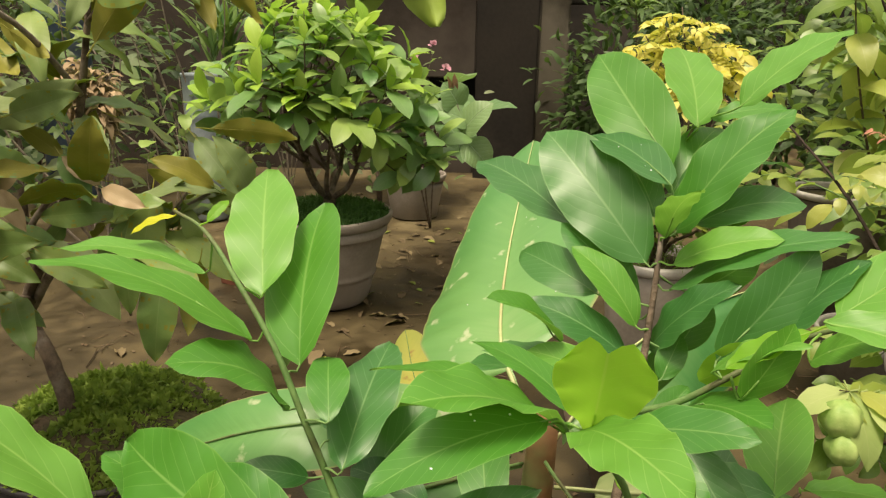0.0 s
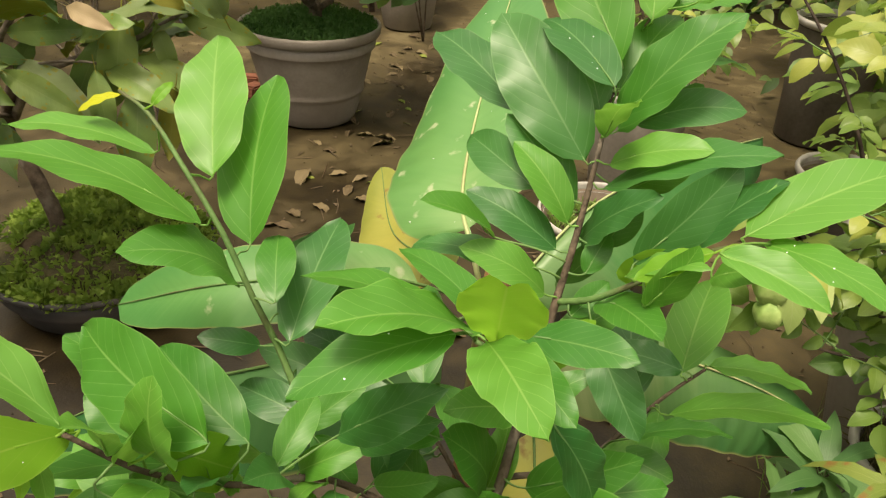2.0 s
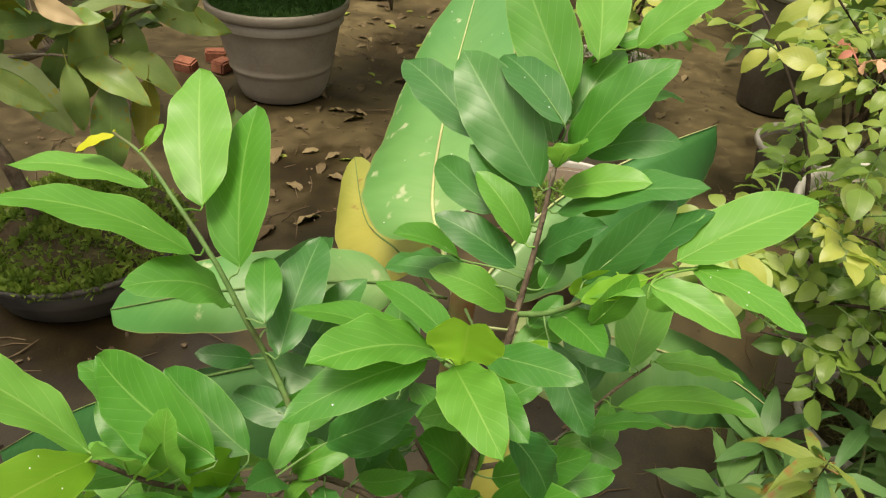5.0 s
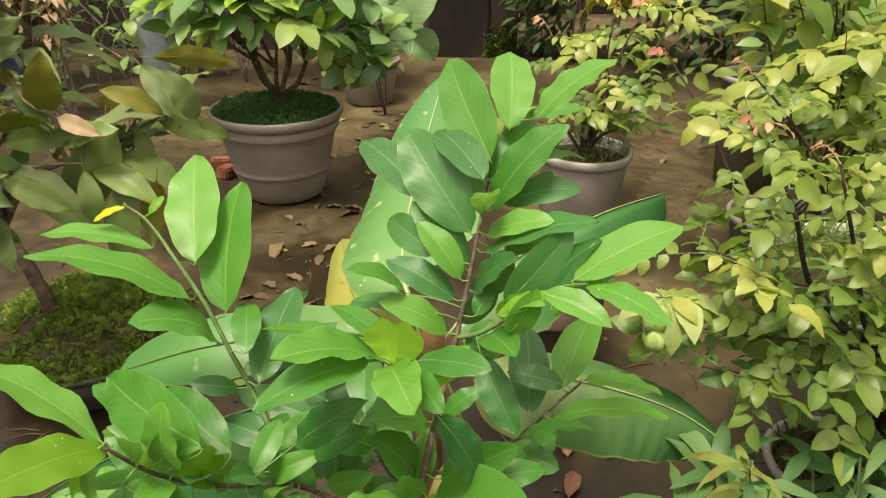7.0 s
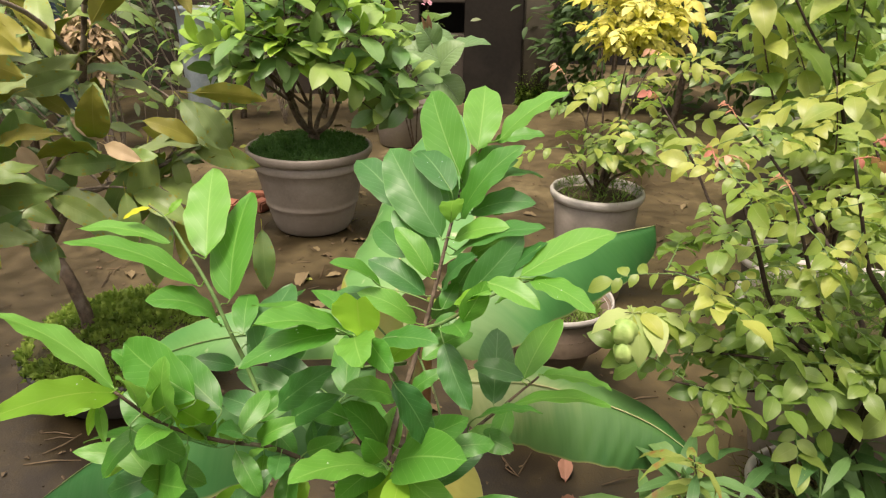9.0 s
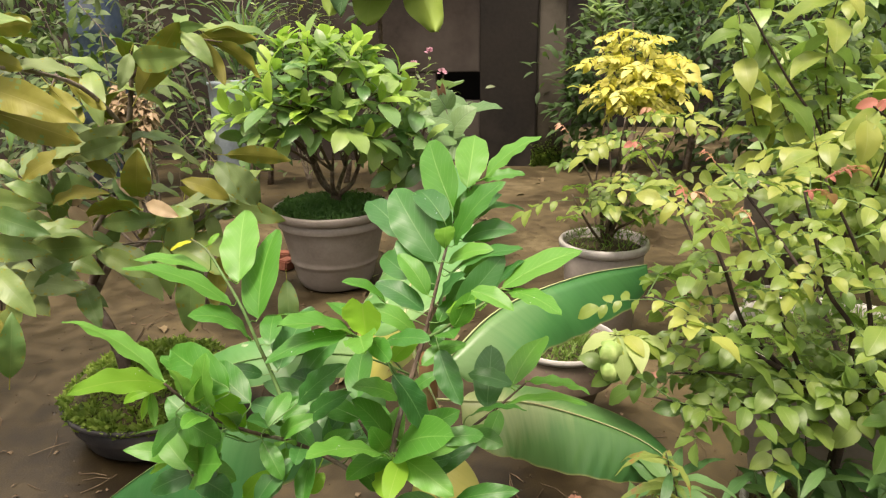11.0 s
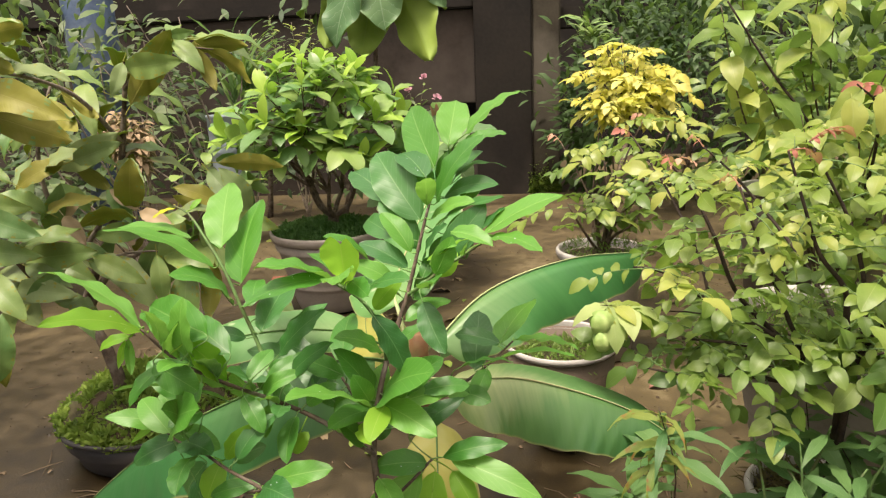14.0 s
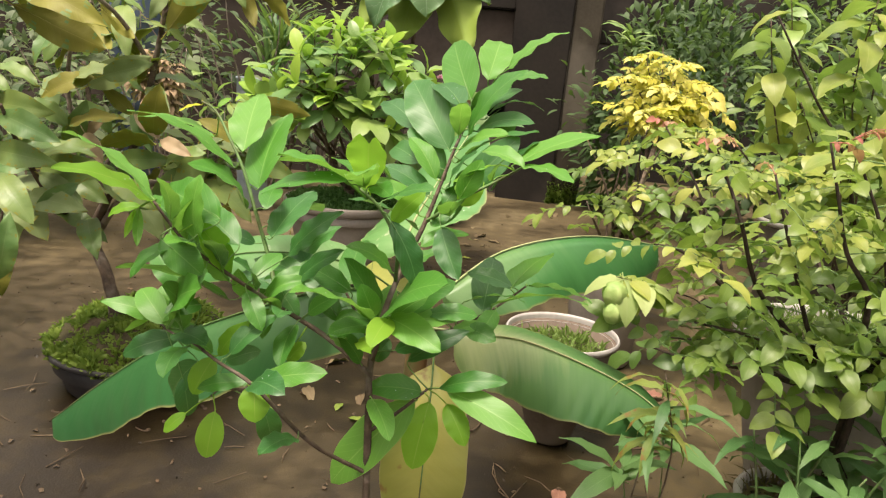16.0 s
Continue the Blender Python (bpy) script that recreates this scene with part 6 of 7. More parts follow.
# ---- bushy plant in the tan pot ----
def rosette_bush(name, label, root, centre, radii, stems, tips, leaf_len, leaf_wid, mats, tip_mats, seed, per=5, bark=BARK_DARK, limit=300, root_r=0.014, hanging=()):
    """A dense shrub: stems from the root, twigs to points over an egg-shaped crown, leaves in whorls at each twig end."""
    rnd = random.Random(seed)
    bush = thing(name, label, "shrub")
    root, centre = Vector(root), Vector(centre)
    mids = []
    top = root + Vector((0.01, 0, 0.075))
    part("trunk", tube("trunk", [root + Vector((0, 0, -0.03)), root + Vector((0.004, 0, 0.03)), top], root_r * 2.4, root_r * 1.7, bark, 9, 4, 0.1, 2), bush)
    for k in range(stems):
        a = 6.283 * k / stems + rnd.uniform(-0.3, 0.3)
        out = Vector((math.cos(a), math.sin(a), 0))
        st = top - Vector((0, 0, 0.02)) + out * 0.008
        knee = top + Vector((radii[0] * 0.26 * out.x, radii[1] * 0.26 * out.y, rnd.uniform(0.10, 0.17)))
        part("branch", tube("branch", [st, st.lerp(knee, 0.5) + Vector((rnd.uniform(-0.015, 0.015), rnd.uniform(-0.015, 0.015), -0.02)), knee], root_r, root_r * 0.7, bark, 8, 4, 0.1, k), bush)
        for q in range(3):
            b = a + (q - 1) * 0.75 + rnd.uniform(-0.2, 0.2)
            e = centre + Vector((radii[0] * math.cos(b), radii[1] * math.sin(b), 0)) * rnd.uniform(0.3, 0.65) + Vector((0, 0, radii[2] * (rnd.uniform(-0.35, 0.0) + 0.25 * (q % 2))))
            m = knee.lerp(e, 0.5) + Vector((rnd.uniform(-0.035, 0.035), rnd.uniform(-0.035, 0.035), -0.02))
            part("branch", tube("branch", [knee - out * 0.004, m, e], root_r * 0.62, root_r * 0.32, bark, 7, 4, 0.08, 9 * k + q), bush)
            mids.append(e)
    leaf_kinds = [leaf_mesh("bush_leaf", [mats[i % len(mats)]] * 2, L=leaf_len, W=leaf_wid, tip=0.62, belly=1.15, bend=0.06, fold=0.22, wave=0.015, seed=seed + i, nv=7, nu=2, curl=0.12, thick=0.0, stalk=0.012) for i in range(4)]
    tip_kinds = [leaf_mesh("tip_leaf", [tip_mats[i % len(tip_mats)]] * 2, L=leaf_len * 0.75, W=leaf_wid * 0.72, tip=0.72, belly=1.05, bend=0.05, fold=0.3, wave=0.015, seed=seed + 50 + i, nv=7, nu=2, curl=0.08, thick=0.0, stalk=0.008) for i in range(3)]
    made = 0
    for k in range(tips + len(hanging)):
        while True:
            d = Vector((rnd.gauss(0, 1), rnd.gauss(-0.2, 1), rnd.gauss(0.15, 1))).normalized()
            if d.z > -0.5:
                break
        s = rnd.uniform(0.62, 1.0)
        e = centre + Vector((d.x * radii[0], d.y * radii[1], d.z * radii[2])) * s
        if k >= tips:
            e = Vector(hanging[k - tips])
            d = (e - centre).normalized()
            s = 0.6
        near = min(mids, key=lambda p: (p - e).length)
        V = tube("twig", [near, near.lerp(e, 0.55) + Vector((0, 0, -0.02)), e], root_r * 0.35, root_r * 0.16, bark, 5, 3)
        part("twig", V, bush)
        axis = (d + Vector((0, 0, 0.7 if k < tips else -0.5))).normalized()
        side = axis.cross(Vector((0.3, 0.8, 0.1))).normalized()
        turn = rnd.uniform(0, 6.28)
        for j in range(per):
            a = turn + j * 2.4
            out = Matrix.Rotation(a, 3, axis) @ side
            fresh = j >= per - 3 and s > 0.66 and rnd.random() < 0.72 + 0.32 * d.z
            rise = rnd.uniform(0.55, 1.3) if fresh else rnd.uniform(0.0, 0.65)
            dr = (out + axis * rise).normalized()
            b = e - axis * (0.0 if fresh else rnd.uniform(0.005, 0.06))
            sc = rnd.uniform(0.75, 1.2)
            kinds = tip_kinds if fresh else leaf_kinds
            m = aim(b, b + dr, axis * 0.5 + Vector((rnd.uniform(-0.35, 0.35), -0.1 + rnd.uniform(-0.35, 0.35), 1.0))) @ Matrix.Scale(sc, 4)
            if made < limit:
                part("leaf", rnd.choice(kinds), bush, m=m)
                made += 1
    return bush


rosette_bush("bushy_shrub", "dense shrub with glossy leaves and lime shoot tips", (-0.575, 3.13, 0.42), (-0.61, 3.12, 0.93), (0.49, 0.42, 0.37), 5, 72, 0.165, 0.078, [BUSH_DARK, BUSH, BUSH_DARK, BUSH], [BUSH_TIP, BUSH], 11, 5, bark=BARK, limit=520, root_r=0.014,
             hanging=[(-0.20, 3.02, 0.70), (-0.145, 2.99, 0.66), (-0.08, 2.99, 0.66), (-0.22, 2.98, 0.61), (-0.04, 3.0, 0.74), (-0.15, 3.0, 0.78), (-0.27, 2.96, 0.74), (-0.12, 3.05, 0.90), (-0.33, 2.92, 0.80), (-0.98, 2.98, 0.74), (-1.0, 3.0, 0.86)])


# ---- feathered-leaf shrubs ----
def star_shrub(name, label, root, tips, count, leaf_len, leaflets, ll, lw, mats, seed, red=(), bark=BARK_DARK, r0=0.0065, hang=0.25, low=0.35, lean=0.35, heights=None):
    """A shrub of thin dark stems with feathered leaves along them. tips: the stem ends, or whole stem lines; mats: old leaves first, young last.
    red: how many new red leaves per stem end; heights: from where to where up the plant the leaves turn from old to young."""
    rnd = random.Random(seed)
    bush = thing(name, label, "shrub")
    kinds = []
    for m in mats:
        kinds.append([merged("feathered_leaf", compound_data(leaflets + (i % 3) - 1, leaf_len * (0.8 + 0.13 * i), lw, ll, seed * 7 + i, hang), [m, STEM_GREEN]) for i in range(4)])
    reds = [merged("new_leaf", compound_data(5, leaf_len * 0.42, lw * 0.5, ll * 0.52, seed * 7 + 20 + i, 0.9), [STAR_RED, STAR_RED]) for i in range(2)]
    root = Vector(root)
    per = max(1, count // len(tips))
    for k, t in enumerate(tips):
        if isinstance(t, list):
            pts = [root] + [Vector(p) for p in t]
            t = pts[-1]
        else:
            t = Vector(t)
            m = root.lerp(t, 0.5) + Vector((rnd.uniform(-0.05, 0.05), rnd.uniform(-0.05, 0.05), rnd.uniform(-0.06, 0.02)))
            m1 = root.lerp(m, 0.5) + Vector((rnd.uniform(-0.03, 0.03), rnd.uniform(-0.03, 0.03), rnd.uniform(-0.02, 0.04)))
            m2 = m.lerp(t, 0.5) + Vector((rnd.uniform(-0.035, 0.035), rnd.uniform(-0.03, 0.03), rnd.uniform(-0.01, 0.03)))
            pts = [root + Vector((rnd.uniform(-0.02, 0.02), rnd.uniform(-0.02, 0.02), -0.02)), m1, m, m2, t]
        part("branch", tube("branch", pts, r0, r0 * 0.25, bark, 6, 4, 0.06, k), bush)
        line = smooth_path(pts, 10)
        for j in range(per):
            f = low + (1 - low) * (j + rnd.random()) / per
            p = line[min(len(line) - 1, int(f * (len(line) - 1)))]
            a = j * 2.4 + rnd.uniform(-0.5, 0.5)
            d = Vector((math.cos(a), math.sin(a), rnd.uniform(-0.55, 0.50) - hang * (1 - f)))
            nrm = Vector((rnd.uniform(-0.35, 0.35), -lean + rnd.uniform(-0.3, 0.3), 1))
            grown = f * 1.05 - 0.05 if heights is None else (p.z - heights[0]) / (heights[1] - heights[0])
            age = min(len(kinds) - 1, max(0, int((grown + rnd.uniform(-0.28, 0.22)) * len(kinds))))
            part("leaf", rnd.choice(kinds[age]), bush, m=aim(p, p + d, nrm) @ Matrix.Scale(rnd.uniform(0.75, 1.18), 4))
        for j in range(red[k] if k < len(red) else 0):
            a = rnd.uniform(0, 6.28)
            d = Vector((math.cos(a), math.sin(a), rnd.uniform(-0.2, 0.7)))
            part("new_leaf", rnd.choice(reds), bush, "fresh red new leaf", m=aim(t, t + d, (0, -0.3, 1)))
    return bush


FORK = (0.955, 0.85, 0.62)
star_shrub("starfruit_shrub", "yellow-green shrub with feathered leaves and red tips", (0.965, 0.91, 0.30),
           [[FORK, (0.857, 0.84, 0.684), (0.80, 0.84, 0.733), (0.739, 0.83, 0.803), (0.699, 0.83, 0.90), (0.66, 0.86, 0.985), (0.63, 0.877, 1.02)],
            [FORK, (0.90, 0.98, 0.57), (0.822, 1.10, 0.582), (0.787, 1.10, 0.646), (0.755, 1.12, 0.78), (0.70, 1.22, 0.92), (0.645, 1.36, 1.025)],
            [FORK, (0.93, 0.82, 0.74), (0.911, 0.80, 0.812), (0.864, 0.80, 0.874), (0.834, 0.80, 0.955), (0.80, 0.80, 1.05)],
            [FORK, (0.98, 0.86, 0.75), (0.95, 0.88, 0.90), (0.865, 0.88, 1.055)],
            [FORK, (0.82, 0.83, 0.71), (0.70, 0.82, 0.78), (0.61, 0.82, 0.84), (0.563, 0.836, 0.845)],
            [FORK, (0.85, 0.81, 0.68), (0.74, 0.79, 0.715), (0.64, 0.78, 0.73)],
            [FORK, (1.0, 0.84, 0.72), (1.05, 0.84, 0.85), (1.07, 0.85, 0.98)],
            [FORK, (0.99, 0.80, 0.70), (0.99, 0.74, 0.73), (0.94, 0.73, 0.72)],
            [FORK, (0.88, 0.90, 0.65), (0.76, 0.90, 0.66), (0.64, 0.92, 0.65)],
            [FORK, (0.86, 0.83, 0.70), (0.78, 0.80, 0.86), (0.73, 0.81, 0.99)],
            [FORK, (0.98, 1.10, 0.75), (0.88, 1.28, 0.92), (0.80, 1.30, 1.0)],
            [FORK, (0.86, 0.81, 0.63), (0.75, 0.79, 0.655), (0.655, 0.78, 0.66), (0.58, 0.78, 0.675)],
            [FORK, (1.05, 0.92, 0.72), (1.16, 0.95, 0.90)]],
           168, 0.122, 8, 0.041, 0.026, [STAR_DEEP, STAR_GREEN, STAR_GREEN, STAR_YELLOW, STAR_YELLOW], 21, (2, 1, 1, 2, 0, 0, 1, 0, 0, 1, 1), low=0.42, r0=0.0075, heights=(0.52, 1.12))
star_shrub("starfruit_shrub", "tall yellow-green feathered shrub behind the pots", (1.47, 2.35, 0.18),
           [(1.14, 1.62, 1.04), (1.30, 1.5, 1.1), (1.5, 1.5, 1.05)],
           30, 0.17, 8, 0.072, 0.044, [STAR_DEEP, STAR_GREEN, STAR_YELLOW], 22, (0, 1, 1), BARK, 0.005, 0.1, 0.5)
star_shrub("starfruit_shrub", "thin feathered shrub leaning from the white pot", (0.72, 2.45, 0.43),
           [[(0.70, 2.40, 0.56), (0.76, 2.36, 0.70), (0.80, 2.34, 0.86), (0.86, 2.32, 1.0)], [(0.69, 2.40, 0.60), (0.64, 2.42, 0.74), (0.56, 2.50, 0.89)], (0.75, 2.3, 0.98), (0.98, 2.45, 0.92), [(0.66, 2.36, 0.52), (0.60, 2.32, 0.62), (0.57, 2.32, 0.68)], (0.95, 2.35, 0.75)],
           40, 0.15, 8, 0.058, 0.034, [STAR_DEEP, STAR_GREEN, STAR_GREEN, STAR_YELLOW], 23, (1, 1), BARK, 0.008)
GOLD_FORK = [(0.745, 2.46, 0.56), (0.80, 2.58, 0.72), (0.88, 2.80, 0.93)]
star_shrub("golden_shrub", "shrub with bright golden yellow leaves", (0.715, 2.43, 0.43),
           [GOLD_FORK + [(0.80, 2.92, 1.08), (0.735, 2.98, 1.20)], GOLD_FORK + [(0.84, 2.92, 1.12), (0.80, 3.0, 1.27)], GOLD_FORK + [(0.88, 2.92, 1.14), (0.87, 3.0, 1.31)],
            GOLD_FORK + [(0.93, 2.92, 1.12), (0.95, 3.0, 1.27)], GOLD_FORK + [(0.96, 2.92, 1.08), (1.03, 3.0, 1.20)], GOLD_FORK + [(0.95, 2.86, 1.02), (1.06, 2.95, 1.10)],
            GOLD_FORK + [(0.84, 2.86, 1.02), (0.78, 2.88, 1.10)], GOLD_FORK + [(0.90, 2.86, 1.05), (0.92, 2.88, 1.16)], GOLD_FORK + [(0.82, 2.84, 0.98), (0.74, 2.86, 1.02)]],
           132, 0.13, 11, 0.046, 0.025, [STAR_GREEN, STAR_YELLOW, STAR_GOLD, STAR_GOLD, STAR_GOLD], 24, (), BARK, 0.009, 0.3, 0.66)


def simple_shrub(name, label, root, tips, count, L, W, mats, seed, bark=BARK, r0=0.01, tip=0.8, belly=0.9, low=0.4, droop=0.2, curl=0.1, fold=0.2, category="shrub", under=None):
    """A shrub with single leaves along its stems."""
    rnd = random.Random(seed)
    bush = thing(name, label, category)
    kinds = [leaf_mesh("leaf", [m, under or m], L=L * q, W=W * q, tip=tip, belly=belly, bend=0.05, fold=fold, wave=0.02, seed=seed + i, nv=8, nu=2, curl=curl, thick=0.0005 if under else 0.0, stalk=0.012) for i, (m, q) in enumerate([(m, q) for m in mats for q in (0.8, 1.0, 1.2)])]
    root = Vector(root)
    per = max(1, count // len(tips))
    for k, t in enumerate(tips):
        t = Vector(t)
        m = root.lerp(t, 0.55) + Vector((rnd.uniform(-0.06, 0.06), rnd.uniform(-0.06, 0.06), rnd.uniform(-0.06, 0.03)))
        pts = [root + Vector((0, 0, -0.02)), root.lerp(m, 0.5) + Vector((rnd.uniform(-0.05, 0.05), rnd.uniform(-0.05, 0.05), 0.02)), m, m.lerp(t, 0.5) + Vector((rnd.uniform(-0.04, 0.04), rnd.uniform(-0.04, 0.04), 0.01)), t]
        part("branch", tube("branch", pts, r0, r0 * 0.25, bark, 6, 4, 0.06, k), bush)
        line = smooth_path(pts, 10)
        for j in range(per):
            f = low + (1 - low) * (j + rnd.random()) / per
            p = line[min(len(line) - 1, int(f * (len(line) - 1)))]
            a = j * 2.4 + rnd.uniform(-0.4, 0.4)
            d = Vector((math.cos(a), math.sin(a), rnd.uniform(-0.4, 0.7) - droop))
            nrm = Vector((rnd.uniform(-0.4, 0.4), -0.2 + rnd.uniform(-0.4, 0.4), 1))
            part("leaf", rnd.choice(kinds), bush, m=aim(p, p + d, nrm) @ Matrix.Scale(rnd.uniform(0.75, 1.15), 4))
    return bush


broadleaf = simple_shrub("broadleaf_shrub", "tall shrub with large yellow-green hanging leaves", (1.62, 2.35, 0.18),
             [(1.02, 2.0, 1.36), (1.30, 1.95, 1.45), (1.62, 1.95, 1.36), (1.16, 2.0, 1.12), (1.50, 1.9, 1.16), (1.9, 2.2, 1.2), (1.45, 2.2, 1.55), (1.28, 2.1, 1.28), (1.12, 2.2, 1.5)],
             180, 0.128, 0.072, [STAR_GREEN, STAR_YELLOW, BUSH, STAR_YELLOW], 31, BARK, 0.006, 0.72, 0.80, 0.45, 0.65, 0.22, 0.3)
part("branch", tube("branch", [(1.60, 2.32, 0.25), (1.50, 2.15, 0.62), (1.33, 2.0, 0.955), (1.20, 1.99, 1.13), (1.04, 2.0, 1.37)], 0.007, 0.003, BARK_DARK, 8, 5, 0.06, 4), broadleaf)
for base, tip, wide in (((1.12, 1.3, 1.10), (1.115, 1.27, 1.02), 0.062), ((1.19, 1.3, 1.11), (1.18, 1.26, 1.03), 0.066), ((1.15, 1.32, 1.12), (1.08, 1.29, 1.06), 0.05)):
    me = leaf_mesh("leaf", [STAR_YELLOW] * 2, L=0.10, W=wide, tip=0.7, belly=0.82, bend=0.08, fold=0.3, wave=0.02, seed=311, nv=10, nu=3, curl=0.15, thick=0.0, stalk=0.012)
    part("leaf", me, broadleaf, m=aim(base, tip, (0.1, -0.8, 0.6)))
part("branch", tube("branch", [(1.55, 2.2, 0.45), (1.40, 1.75, 0.85), (1.24, 1.42, 1.06), (1.13, 1.30, 1.13)], 0.006, 0.002, BARK_DARK, 7, 5, 0.06, 5), broadleaf)
simple_shrub("seedling", "leafy seedling with long lance-shaped green leaves", (0.86, 0.74, 0.0),
             [(0.825, 0.74, 0.615), (0.88, 0.73, 0.59), (0.92, 0.68, 0.54), (0.80, 0.70, 0.53), (0.75, 0.72, 0.58), (0.98, 0.70, 0.58)], 48, 0.12, 0.026, [LANCE], 32, STEM_GREEN, 0.006, 1.0, 0.8, 0.55, 0.1, 0.15)
simple_shrub("seedling", "dark leafy weed among the pots", (0.98, 0.62, 0.0), [(0.95, 0.66, 0.46), (1.04, 0.70, 0.50), (1.10, 0.68, 0.46), (0.88, 0.60, 0.38)], 44, 0.105, 0.024, [LANCE], 37, STEM_GREEN, 0.005, 1.0, 0.8, 0.3, 0.1, 0.15)
simple_shrub("seedling", "leafy dark weed in front of the big pot", (1.14, 0.80, 0.0), [(1.06, 0.84, 0.53), (1.16, 0.85, 0.57), (1.22, 0.84, 0.52), (1.0, 0.84, 0.56), (1.12, 0.82, 0.46), (0.95, 0.86, 0.50), (1.28, 0.88, 0.57), (0.91, 0.90, 0.55)], 152, 0.105, 0.028, [LANCE], 39, BARK_DARK, 0.004, 1.0, 0.8, 0.55, 0.1, 0.15)
simple_shrub("seedling", "low green weed beside the pot", (0.72, 0.86, 0.0), [(0.70, 0.86, 0.30), (0.76, 0.90, 0.34), (0.66, 0.84, 0.26), (0.72, 0.80, 0.40)], 36, 0.09, 0.024, [LANCE], 38, STEM_GREEN, 0.004, 1.0, 0.8, 0.25, 0.1, 0.15)
simple_shrub("seedling", "lance-leaved green weed beside the croton", (0.61, 0.72, 0.0), [(0.603, 0.698, 0.564), (0.535, 0.64, 0.525)], 18, 0.125, 0.032, [LANCE], 40, STEM_GREEN, 0.003, 1.0, 0.8, 0.94, -0.1, 0.12)
simple_shrub("croton", "small croton with narrow mottled yellow leaves", (0.57, 0.56, 0.0), [(0.545, 0.515, 0.735), (0.56, 0.53, 0.68)], 26, 0.070, 0.0135, [MOTTLED, MOTTLED, LANCE], 33, BARK, 0.003, 1.0, 0.8, 0.86, 0.35, 0.35)
broad_plant = simple_shrub("broad_leaf_plant", "plant with broad grey-green veined leaves", (-0.33, 4.85, 0.30), [(-0.02, 3.62, 0.98), (-0.12, 3.7, 0.9), (0.08, 3.6, 0.86), (-0.05, 3.5, 0.78)], 14, 0.24, 0.17, [BROAD], 34, BARK, 0.012, 0.6, 0.75, 0.85, 0.3, 0.1)
for base, tip in (((0.049, 3.37, 0.80), (-0.146, 3.33, 0.875)), ((0.01, 3.36, 0.746), (0.145, 3.33, 0.905)), ((0.03, 3.36, 0.72), (0.15, 3.33, 0.60)), ((0.0, 3.40, 0.86), (-0.07, 3.36, 0.985))):
    me = leaf_mesh("leaf", [BROAD] * 2, L=(Vector(tip) - Vector(base)).length, W=0.165, tip=0.58, belly=0.8, bend=0.08, fold=0.18, wave=0.02, seed=342, nv=12, nu=4, curl=0.1, thick=0.0, stalk=0.03)
    part("leaf", me, broad_plant, m=aim(base, tip, (-0.1, -0.65, 0.75)))
part("branch", tube("branch", [(-0.33, 4.85, 0.3), (-0.25, 4.3, 0.62), (-0.05, 3.6, 0.80), (0.02, 3.37, 0.78), (-0.03, 3.40, 0.93)], 0.008, 0.003, BARK, 7, 5), broad_plant)
for tip, wide in (((-0.028, 3.37, 1.03), 0.036), ((-0.055, 3.36, 1.0), 0.026)):
    me = leaf_mesh("new_leaf", [DRY_PINK] * 2, L=0.11, W=wide, tip=0.85, belly=0.85, bend=0.04, fold=0.6, wave=0.02, seed=341, nv=8, nu=2, thick=0.0, stalk=0.01)
    part("new_leaf", me, broad_plant, "folded reddish young leaf", m=aim((-0.028, 3.40, 0.92), tip, (0.2, -0.9, 0.2)))
teak = thing("teak_sapling", "tall sapling with huge drooping crinkled leaves", "tree")
part("trunk", tube("trunk", [(-0.62, 5.15, -0.05), (-0.66, 5.15, 1.0), (-0.62, 5.1, 1.95), (-0.6, 5.08, 2.15)], 0.022, 0.012, BARK, 8, 4), teak)
for k, (tip, wide, face) in enumerate((((-0.872, 4.75, 1.374), 0.34, (-0.3, -0.85, 0.45)), ((-0.495, 4.72, 1.473), 0.40, (0.05, -0.85, 0.5)), ((-0.195, 4.75, 1.262), 0.36, (0.35, 0.85, -0.25)), ((-0.70, 4.82, 1.31), 0.36, (-0.2, 0.9, -0.3)), ((-0.985, 4.9, 1.38), 0.30, (-0.5, 0.8, -0.1)), ((-1.235, 5.2, 1.627), 0.34, (-0.6, -0.5, 0.6)), ((-0.10, 5.1, 1.62), 0.38, (0.5, -0.6, 0.6)))):
    base = (-0.6 + 0.03 * math.cos(k * 2), 5.03, 2.04 + 0.02 * k)
    L = (Vector(tip) - Vector(base)).length
    me = leaf_mesh("leaf", [BROAD, BROAD_UNDER], L=L, W=wide, tip=0.55, belly=1.0, bend=0.14, fold=0.3, wave=0.05, seed=350 + k, nv=24, nu=7, thick=0.005, stalk=0.06, nick=0.03)
    part("leaf", me, teak, m=aim(base, tip, face))
bud_shoot = simple_shrub("bud_shoot", "pale drooping shoot with round green fruits and small leaves", (1.04, 1.14, 0.52), [(0.500, 0.790, 0.790)], 20, 0.062, 0.033, [STAR_YELLOW, PALE_BUD, PALE_BUD], 36, BARK_DARK, 0.0026, 0.8, 0.85, 0.92, 0.75, 0.2)
